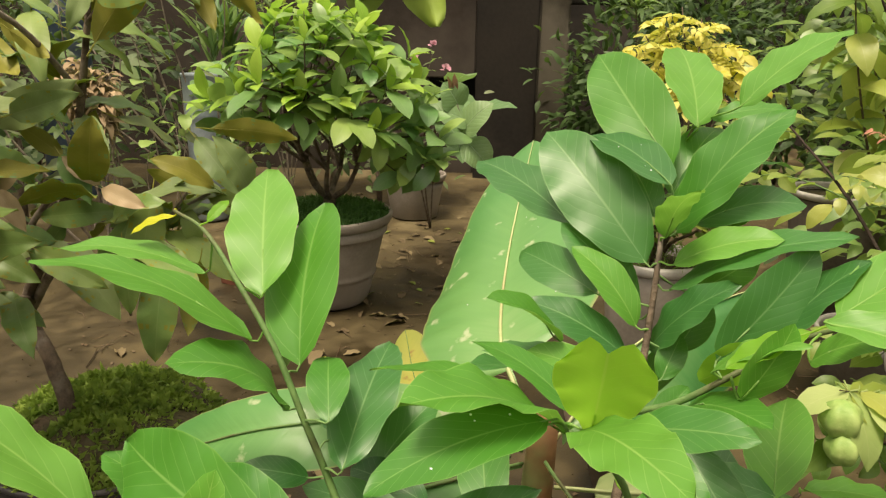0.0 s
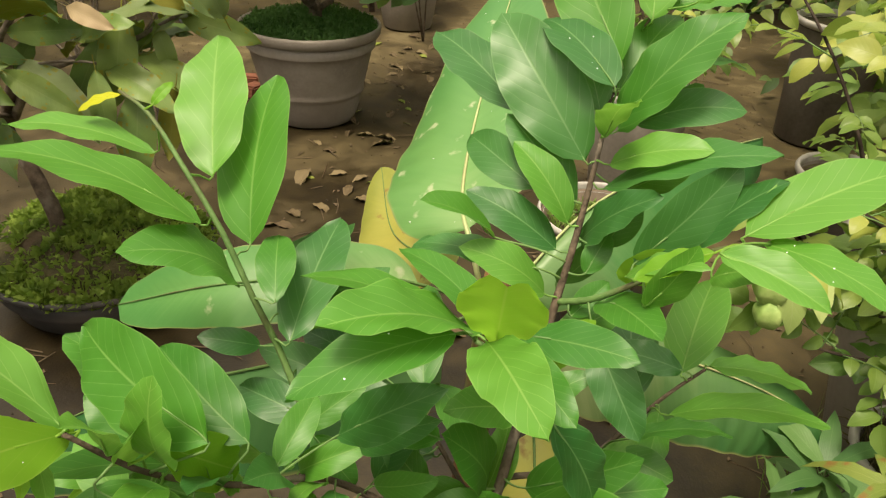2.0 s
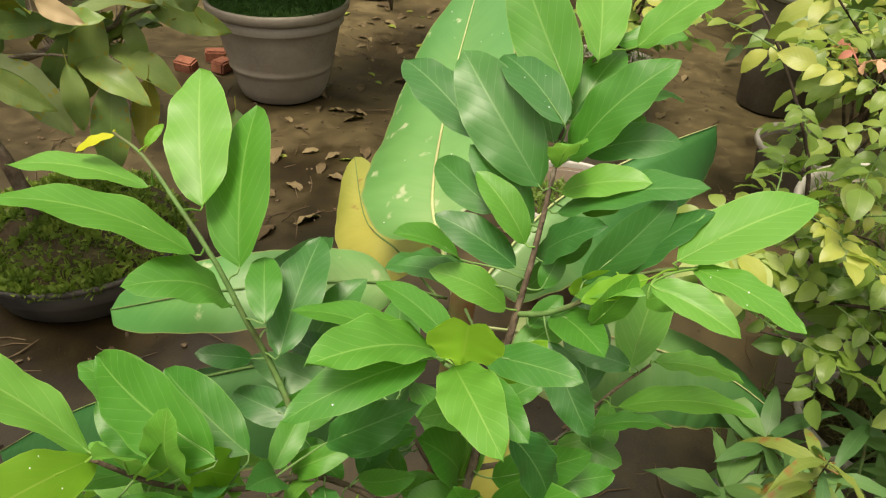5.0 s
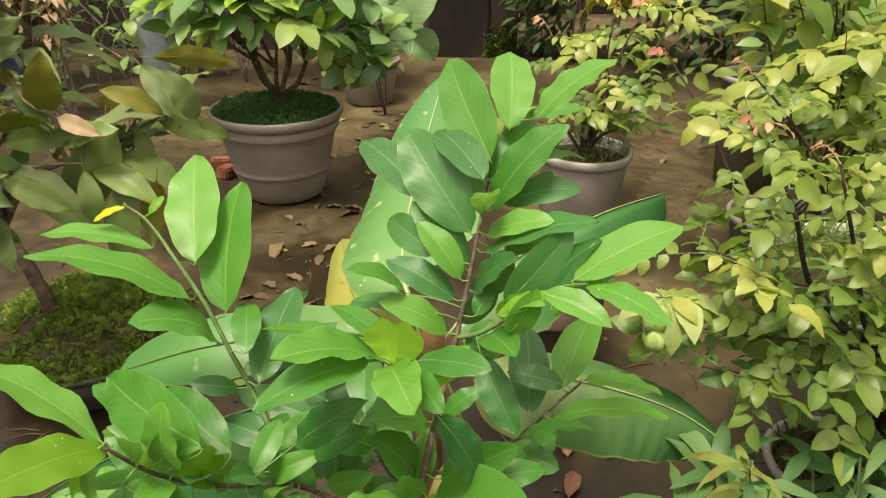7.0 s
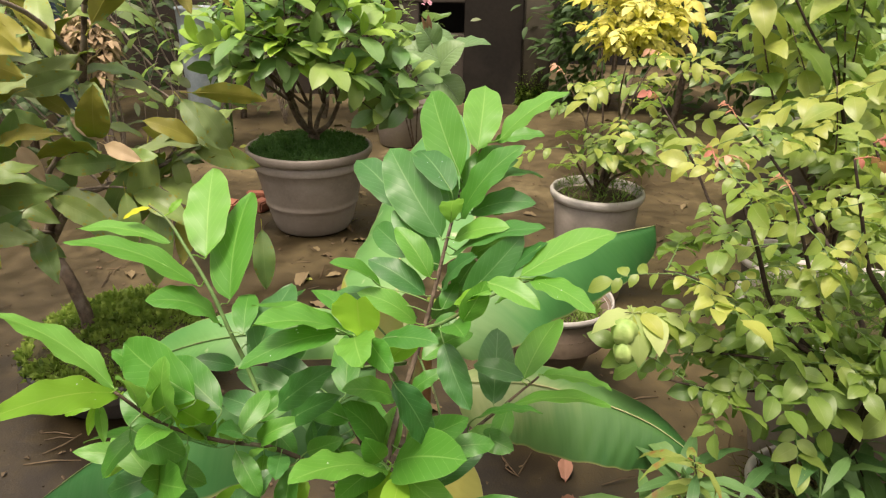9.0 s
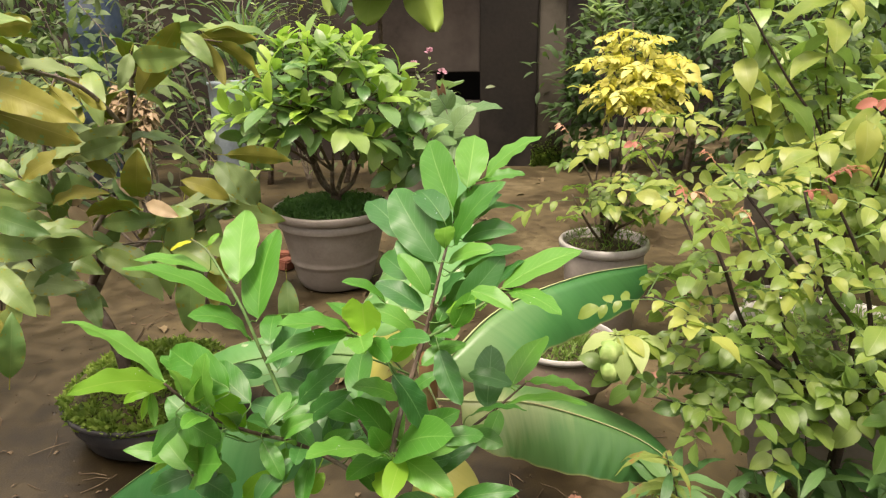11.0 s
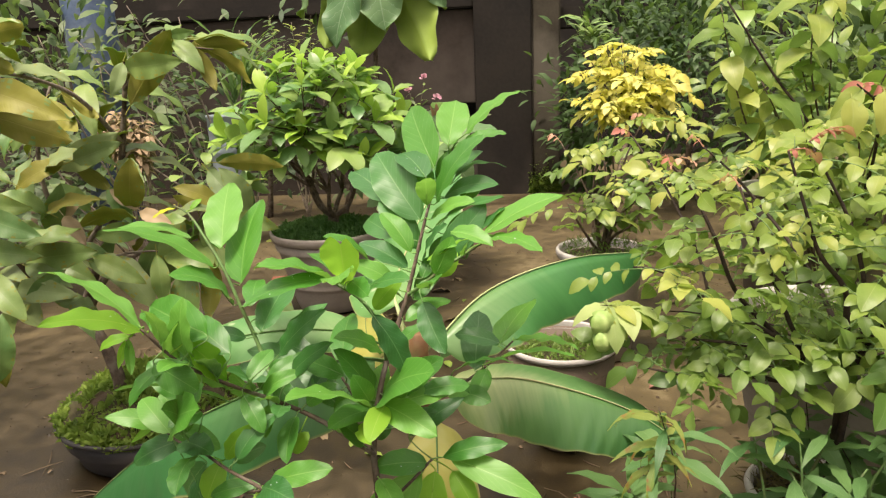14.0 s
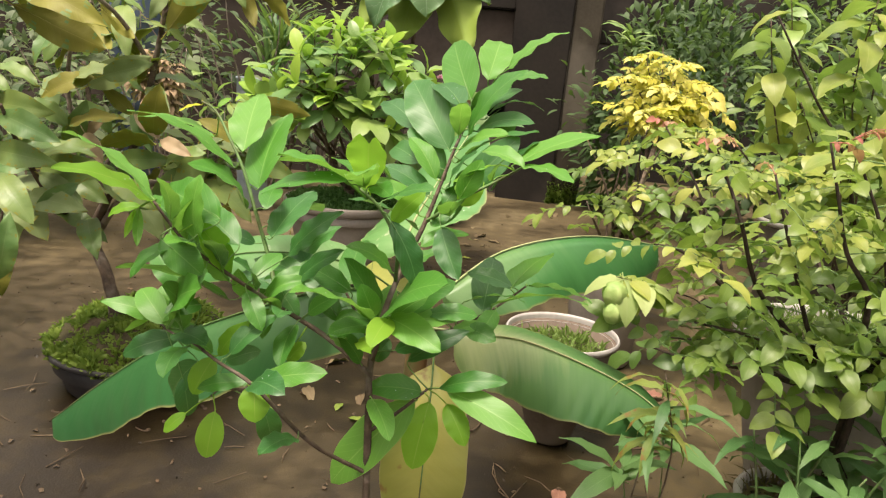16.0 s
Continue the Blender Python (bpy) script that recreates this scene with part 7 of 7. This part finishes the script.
for x, y, z, r in ((0.500, 0.775, 0.762, 0.0210), (0.501, 0.764, 0.732, 0.0175)):
    V, F = [], []
    for i in range(9):
        f = math.pi * (0.04 + 0.92 * i / 8)
        for j in range(20):
            a = 2 * math.pi * j / 20
            q = r * math.sin(f) * (1 + 0.15 * math.cos(5 * a))
            V.append((q * math.cos(a), q * math.sin(a), -r * 1.1 * math.cos(f)))
    for i in range(8):
        for j in range(20):
            F.append((i * 20 + j, i * 20 + (j + 1) % 20, (i + 1) * 20 + (j + 1) % 20, (i + 1) * 20 + j))
    F += [tuple(range(20))[::-1], tuple(range(160, 180))]
    part("fruit", mesh_from("fruit", V, F, [FRUIT]), bud_shoot, "round pale green fruit", m=Matrix.Translation((x, y, z)))

simple_shrub("spiky_plant", "small tuft of narrow green leaves behind the golden shrub", (0.86, 3.6, 0.0), [(0.775, 3.46, 1.42), (0.80, 3.48, 1.36)], 44, 0.15, 0.020, [FAR_MID, BUSH], 46, BARK, 0.007, 1.0, 0.8, 0.93, -0.1, 0.2)

# ---- far left shrubs ----
simple_shrub("grey_leaf_shrub", "open shrub with small grey-green leaves on thin twigs", (-1.75, 3.4, 0.0),
             [(-2.3, 3.1, 1.35), (-2.0, 3.1, 1.45), (-1.7, 3.1, 1.3), (-1.45, 3.1, 1.1), (-1.5, 3.2, 1.4), (-2.5, 3.2, 1.1), (-2.1, 2.9, 1.0)], 64, 0.12, 0.058, [GREY_GREEN, FAR_MID, GREY_GREEN], 41, BARK_PALE, 0.008, 0.8, 0.9, 0.3)
simple_shrub("grey_leaf_shrub", "tangled shrub with narrow leaves and dry twigs", (-1.6, 4.6, 0.0),
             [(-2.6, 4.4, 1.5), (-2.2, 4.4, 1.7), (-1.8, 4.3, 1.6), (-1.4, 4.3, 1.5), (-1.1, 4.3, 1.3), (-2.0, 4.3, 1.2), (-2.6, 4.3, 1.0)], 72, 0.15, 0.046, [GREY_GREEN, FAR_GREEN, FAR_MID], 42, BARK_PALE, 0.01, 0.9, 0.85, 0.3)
simple_shrub("spiky_plant", "tuft of long upright green blades", (-1.58, 4.75, 0.0), [(-1.58, 4.72, 1.22), (-1.53, 4.72, 1.15), (-1.64, 4.72, 1.12)], 48, 0.42, 0.026, [LANCE, GRASS], 43, STEM_GREEN, 0.01, 1.0, 0.7, 0.86, -1.7, 0.25)
simple_shrub("twiggy_plant", "thin twiggy plant with small yellow-green leaf tufts", (-1.35, 5.35, 0.0), [(-1.71, 5.4, 1.54), (-1.55, 5.4, 1.67), (-1.37, 5.4, 1.61), (-1.21, 5.4, 1.65), (-1.21, 5.4, 1.43), (-1.45, 5.4, 1.45), (-1.08, 5.35, 1.52)], 150, 0.075, 0.020, [BUSH, STAR_YELLOW, GREY_GREEN], 48, BARK_PALE, 0.006, 0.9, 0.85, 0.80, -0.1)
simple_shrub("round_leaf_twig", "bare arching twig with few round grey-green leaves", (-1.16, 2.75, 0.0), [(-1.05, 2.6, 0.92), (-1.02, 2.6, 0.86), (-1.14, 2.6, 1.14), (-1.0, 2.62, 1.02)], 22, 0.075, 0.050, [GREY_GREEN, BUSH], 49, BARK_PALE, 0.004, 0.6, 0.9, 0.75, 0.7)
simple_shrub("flowering_plant", "thin plant with pink flower heads", (-0.2, 4.5, 0.0), [(-0.18, 4.2, 1.12), (-0.28, 4.25, 1.05), (-0.1, 4.25, 1.0)], 60, 0.08, 0.025, [GREY_GREEN, BUSH], 44, BARK, 0.006, 0.9, 0.85, 0.4)
rnd = random.Random(9)
flowers = bpy.data.objects["flowering_plant"]
for c in ((-0.18, 4.2, 1.14), (-0.29, 4.25, 1.06), (-0.11, 4.25, 1.01)):
    pieces = []
    for k in range(26):
        d = spray(rnd, Vector((0, 0, 1)), 1.0)
        lv = leaf_data(0.022, 0.012, 0.6, 1.0, 0.05, 0.1, 0.0, k, 3, 1)
        pieces.append((lv[0], lv[1], [0] * len(lv[1]), lv[3], aim(Vector(c) + d * 0.015, Vector(c) + d * 0.05, spray(rnd, Vector((0, -1, 1)), 0.5))))
    part("flower_head", merged("flower_head", pieces, [PINK]), flowers, "pink flower head")
simple_shrub("dried_shrub", "withered shrub of curled pinkish brown leaves", (-1.33, 2.72, 0.060), [(-1.432, 2.63, 1.052), (-1.372, 2.6, 1.082), (-1.302, 2.58, 1.052), (-1.232, 2.58, 0.982), (-1.352, 2.55, 0.972), (-1.272, 2.55, 0.922), (-1.422, 2.6, 0.962), (-1.332, 2.52, 1.022), (-1.252, 2.6, 1.042), (-1.382, 2.54, 1.032)], 480, 0.054, 0.026, [DRY_TUFT], 45, BARK_PALE, 0.005, 0.8, 0.9, 0.84, 0.15, 0.55, 0.5)

# blue drums by the wall
def drum(x, y, r, h):
    d = thing("plastic_drum", "tall faded blue plastic drum behind the shrubs", "drum", at=(x, y, 0))
    rings = [(0.01, 0), (r * 0.94, 0), (r * 0.97, 0.02), (r * 0.98, h * 0.3), (r * 1.01, h * 0.31), (r * 1.01, h * 0.33), (r * 0.98, h * 0.34), (r * 0.98, h * 0.64), (r * 1.01, h * 0.65), (r * 1.01, h * 0.67), (r * 0.98, h * 0.68), (r * 0.96, h * 0.98), (r * 0.9, h)]
    part("body", lathe("body", rings, [BLUE], 32), d)
    part("lid", lathe("lid", [(r * 0.93, h - 0.01), (r * 0.95, h + 0.01), (r * 0.93, h + 0.035), (r * 0.85, h + 0.03), (0.01, h + 0.03)], [BLUE], 32), d, "flat drum lid")


drum(-2.95, 5.2, 0.20, 1.95)
tub = thing("plastic_tub", "grey-blue plastic tub standing among the bush twigs", "tub", at=(-1.668, 4.55, 0))
part("body", lathe("body", [(0.01, 0.0), (0.095, 0.0), (0.105, 0.02), (0.122, 0.62), (0.122, 0.66), (0.128, 0.67), (0.128, 0.70), (0.124, 0.71), (0.128, 0.92), (0.134, 0.93), (0.134, 0.945), (0.124, 0.945), (0.12, 0.88), (0.01, 0.88)], [rough_mat("grey_blue_plastic", (0.17, 0.22, 0.25), (0.30, 0.35, 0.37), 6.0, 0.5, 0.1)], 28), tub)
bottle = thing("plastic_bottle", "ribbed clear plastic bottle with a blue label, on the soil", "bottle", at=(0.735, 0.90, 0))
rings = [(0.005, 0.0), (0.034, 0.0), (0.040, 0.012)]
for k in range(4):
    rings += [(0.040, 0.022 + 0.022 * k), (0.0365, 0.030 + 0.022 * k), (0.0365, 0.036 + 0.022 * k), (0.040, 0.042 + 0.022 * k)]
rings += [(0.040, 0.20), (0.036, 0.225), (0.022, 0.255), (0.0125, 0.27), (0.0125, 0.285), (0.005, 0.285)]
part("body", lathe("body", rings, [rough_mat("cloudy_plastic", (0.30, 0.31, 0.29), (0.46, 0.47, 0.45), 12.0, 0.25, 0.1, 60.0, None, 0.6)], 28), bottle)
part("label", lathe("label", [(0.0405, 0.118), (0.0412, 0.12), (0.0412, 0.192), (0.0405, 0.194)], [rough_mat("blue_label", (0.07, 0.14, 0.30), (0.42, 0.50, 0.58), 40.0, 0.4, 0.05)], 28), bottle, "torn blue and white label")
part("cap", lathe("cap", [(0.001, 0.302), (0.0135, 0.302), (0.0145, 0.298), (0.0145, 0.282), (0.0127, 0.281)], [BLUE], 20), bottle, "blue screw cap")


# ---- greenery behind ----
def far_bush(name, label, x, y, z0, rx, ry, rz, n, L, W, mats, seed):
    """A bush far behind: stems and one crown of many small leaves with gaps."""
    rnd = random.Random(seed)
    b = thing(name, label, "bush")
    c = Vector((x, y, z0))
    part("trunk", tube("trunk", [(x, y, -0.05), (x + 0.05, y, z0 * 0.5), (x, y, z0)], 0.03, 0.012, BARK, 6, 3), b)
    pieces = []
    lumps = [Vector((rnd.uniform(-1, 1) * rx, rnd.uniform(-1, 1) * ry, rnd.uniform(-1, 1) * rz)) for _ in range(16)]
    for _ in range(n):
        o = rnd.choice(lumps) + Vector((rnd.gauss(0, 0.3) * rx, rnd.gauss(0, 0.3) * ry, rnd.gauss(0, 0.3) * rz))
        p = c + o
        if p.z < 0.04:
            continue
        d = spray(rnd, Vector((o.x, o.y - 0.2, o.z * 0.5 + 0.1)), 0.9)
        lv = leaf_data(L * rnd.uniform(0.7, 1.2), W * rnd.uniform(0.7, 1.2), 0.85, 0.9, 0.05, 0.2, 0.0, rnd.randrange(50), 4, 1, 0.15)
        half = len(lv[1]) // 2
        k = rnd.randrange(len(mats))
        pieces.append((lv[0][:len(lv[0]) // 2], lv[1][:half], [k] * half, lv[3][:len(lv[3]) // 2], aim(p, p + d, spray(rnd, Vector((0, -0.4, 1)), 0.5))))
    part("crown", merged("crown", pieces, mats), b)


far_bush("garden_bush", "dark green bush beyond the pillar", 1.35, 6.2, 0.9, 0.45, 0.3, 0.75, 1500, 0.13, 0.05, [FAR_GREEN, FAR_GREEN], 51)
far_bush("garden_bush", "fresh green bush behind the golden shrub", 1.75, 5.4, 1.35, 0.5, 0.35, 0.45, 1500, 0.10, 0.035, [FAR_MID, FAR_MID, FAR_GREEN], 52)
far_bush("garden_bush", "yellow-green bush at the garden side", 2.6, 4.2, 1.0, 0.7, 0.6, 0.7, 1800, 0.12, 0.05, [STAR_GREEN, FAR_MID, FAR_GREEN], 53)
far_bush("garden_bush", "mixed green bush at the garden side", 2.2, 2.7, 0.9, 0.5, 0.6, 0.6, 1300, 0.12, 0.055, [STAR_GREEN, STAR_YELLOW, BUSH], 54)
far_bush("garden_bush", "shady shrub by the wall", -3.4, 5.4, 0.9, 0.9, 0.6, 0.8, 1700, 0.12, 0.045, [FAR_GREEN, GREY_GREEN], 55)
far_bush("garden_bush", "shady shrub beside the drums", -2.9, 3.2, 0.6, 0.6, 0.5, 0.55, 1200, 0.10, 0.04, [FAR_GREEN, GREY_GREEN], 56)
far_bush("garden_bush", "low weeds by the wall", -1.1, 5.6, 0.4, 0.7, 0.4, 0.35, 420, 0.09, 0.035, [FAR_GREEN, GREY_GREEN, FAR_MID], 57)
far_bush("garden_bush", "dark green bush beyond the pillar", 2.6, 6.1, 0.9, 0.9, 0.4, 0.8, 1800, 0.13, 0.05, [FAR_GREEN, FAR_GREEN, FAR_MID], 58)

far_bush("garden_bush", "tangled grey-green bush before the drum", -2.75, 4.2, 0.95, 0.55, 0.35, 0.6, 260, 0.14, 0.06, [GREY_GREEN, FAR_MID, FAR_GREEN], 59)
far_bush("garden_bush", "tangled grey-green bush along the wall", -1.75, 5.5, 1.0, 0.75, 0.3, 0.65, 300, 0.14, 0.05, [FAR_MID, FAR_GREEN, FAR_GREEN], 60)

# ---- litter on the soil ----
rnd = random.Random(77)
dry_kinds = [leaf_mesh("dry_leaf", [DRY, DRY], L=0.07 + 0.012 * i, W=0.032 + 0.005 * i, tip=0.8, belly=0.9, bend=0.07, fold=0.25 + 0.1 * i, wave=0.05, seed=200 + i, nv=7, nu=2, curl=0.15) for i in range(4)]
green_kinds = [leaf_mesh("fallen_leaf", [STAR_YELLOW, STAR_YELLOW], L=0.06, W=0.03, tip=0.8, belly=0.9, bend=0.06, fold=0.2, wave=0.03, seed=210 + i, nv=6, nu=2) for i in range(2)]
for k in range(110):
    x, y = rnd.uniform(-0.55, 0.15), rnd.uniform(1.5, 4.6)
    if k % 3 == 2:
        x, y = rnd.uniform(-1.5, 1.6), rnd.uniform(2.2, 5.8)
    if math.hypot(x + 0.62, y - 3.13) < 0.22 or math.hypot(x + 1.02, y - 1.7) < 0.26 or math.hypot(x - 0.5, y - 1.7) < 0.15 or math.hypot(x - 0.73, y - 2.45) < 0.16:
        continue
    a = rnd.uniform(0, 6.28)
    z = ground_height(x, y) + 0.004
    fresh = rnd.random() < 0.22
    ob = new("fallen_leaf", rnd.choice(green_kinds if fresh else dry_kinds))
    ob.matrix_basis = aim((x, y, z), (x + math.cos(a), y + math.sin(a), z), (rnd.uniform(-0.4, 0.4), rnd.uniform(-0.4, 0.4), 1)) @ Matrix.Scale(rnd.uniform(0.6, 1.3), 4)
    tagged(ob, "fallen yellow-green leaf on the soil" if fresh else "curled dry brown leaf on the soil", "leaf", "fallen leaves")
for x, y, a in ((0.52, 1.30, 1.5), (0.50, 1.16, 1.2), (0.86, 2.1, 0.3)):
    me = leaf_mesh("dead_leaf", [DRY_PINK, DRY_PINK], L=0.09, W=0.045, tip=0.8, belly=0.85, bend=0.12, fold=0.7, wave=0.05, seed=230, nv=9, nu=3)
    ob = new("fallen_leaf", me)
    z = ground_height(x, y) + 0.006
    ob.matrix_basis = aim((x, y, z), (x + math.cos(a), y + math.sin(a), z + 0.02), (0, -0.2, 1))
    tagged(ob, "large pinkish brown dead leaf on the soil", "leaf", "fallen leaves")
for k, (x, y, a) in enumerate(((-1.0, 3.45, 20), (-0.93, 3.32, 70), (-1.1, 3.3, -15))):
    ob = new("broken_brick", box_mesh("broken_brick", -0.05, 0.05, -0.035, 0.035, -0.03, 0.03, BRICK_RED, 0.008))
    ob.matrix_basis = pose(x, y, 0.022, 5 * k, 4, a)
    tagged(ob, "broken red brick piece on the soil", "brick", "brick pieces")


def debris():
    """Thin dry sticks and crumbled leaf bits pressed into the soil."""
    rnd = random.Random(15)
    V, F = [], []
    for k in range(1100):
        x, y = rnd.uniform(-1.6, 1.7), rnd.uniform(0.4, 4.5)
        z = ground_height(x, y) + 0.003
        a = rnd.uniform(0, 6.28)
        d = Vector((math.cos(a), math.sin(a), rnd.uniform(-0.03, 0.08)))
        s = Vector((-math.sin(a), math.cos(a), 0))
        stick = k % 3 == 0
        L, w = (rnd.uniform(0.04, 0.16), rnd.uniform(0.0012, 0.003)) if stick else (rnd.uniform(0.006, 0.022), rnd.uniform(0.003, 0.008))
        p = Vector((x, y, z))
        m = p + d * L * 0.5 + s * rnd.uniform(-0.12, 0.12) * L + Vector((0, 0, 0.002 if stick else 0.004))
        e = p + d * L
        i = len(V)
        for q, t in ((p, 0.7), (m, 1.0), (e, 0.5)):
            V += [q - s * w * t, q + Vector((0, 0, w * (0.9 if stick else 0.25))), q + s * w * t]
        for q in (0, 3):
            F += [(i + q, i + q + 1, i + q + 4, i + q + 3), (i + q + 1, i + q + 2, i + q + 5, i + q + 4)]
    ob = new("ground_debris", mesh_from("ground_debris", V, F, [DEBRIS], None, None, False))
    tagged(ob, "dry sticks and crumbled leaf bits on the soil", "debris", "", "stuff")


debris()
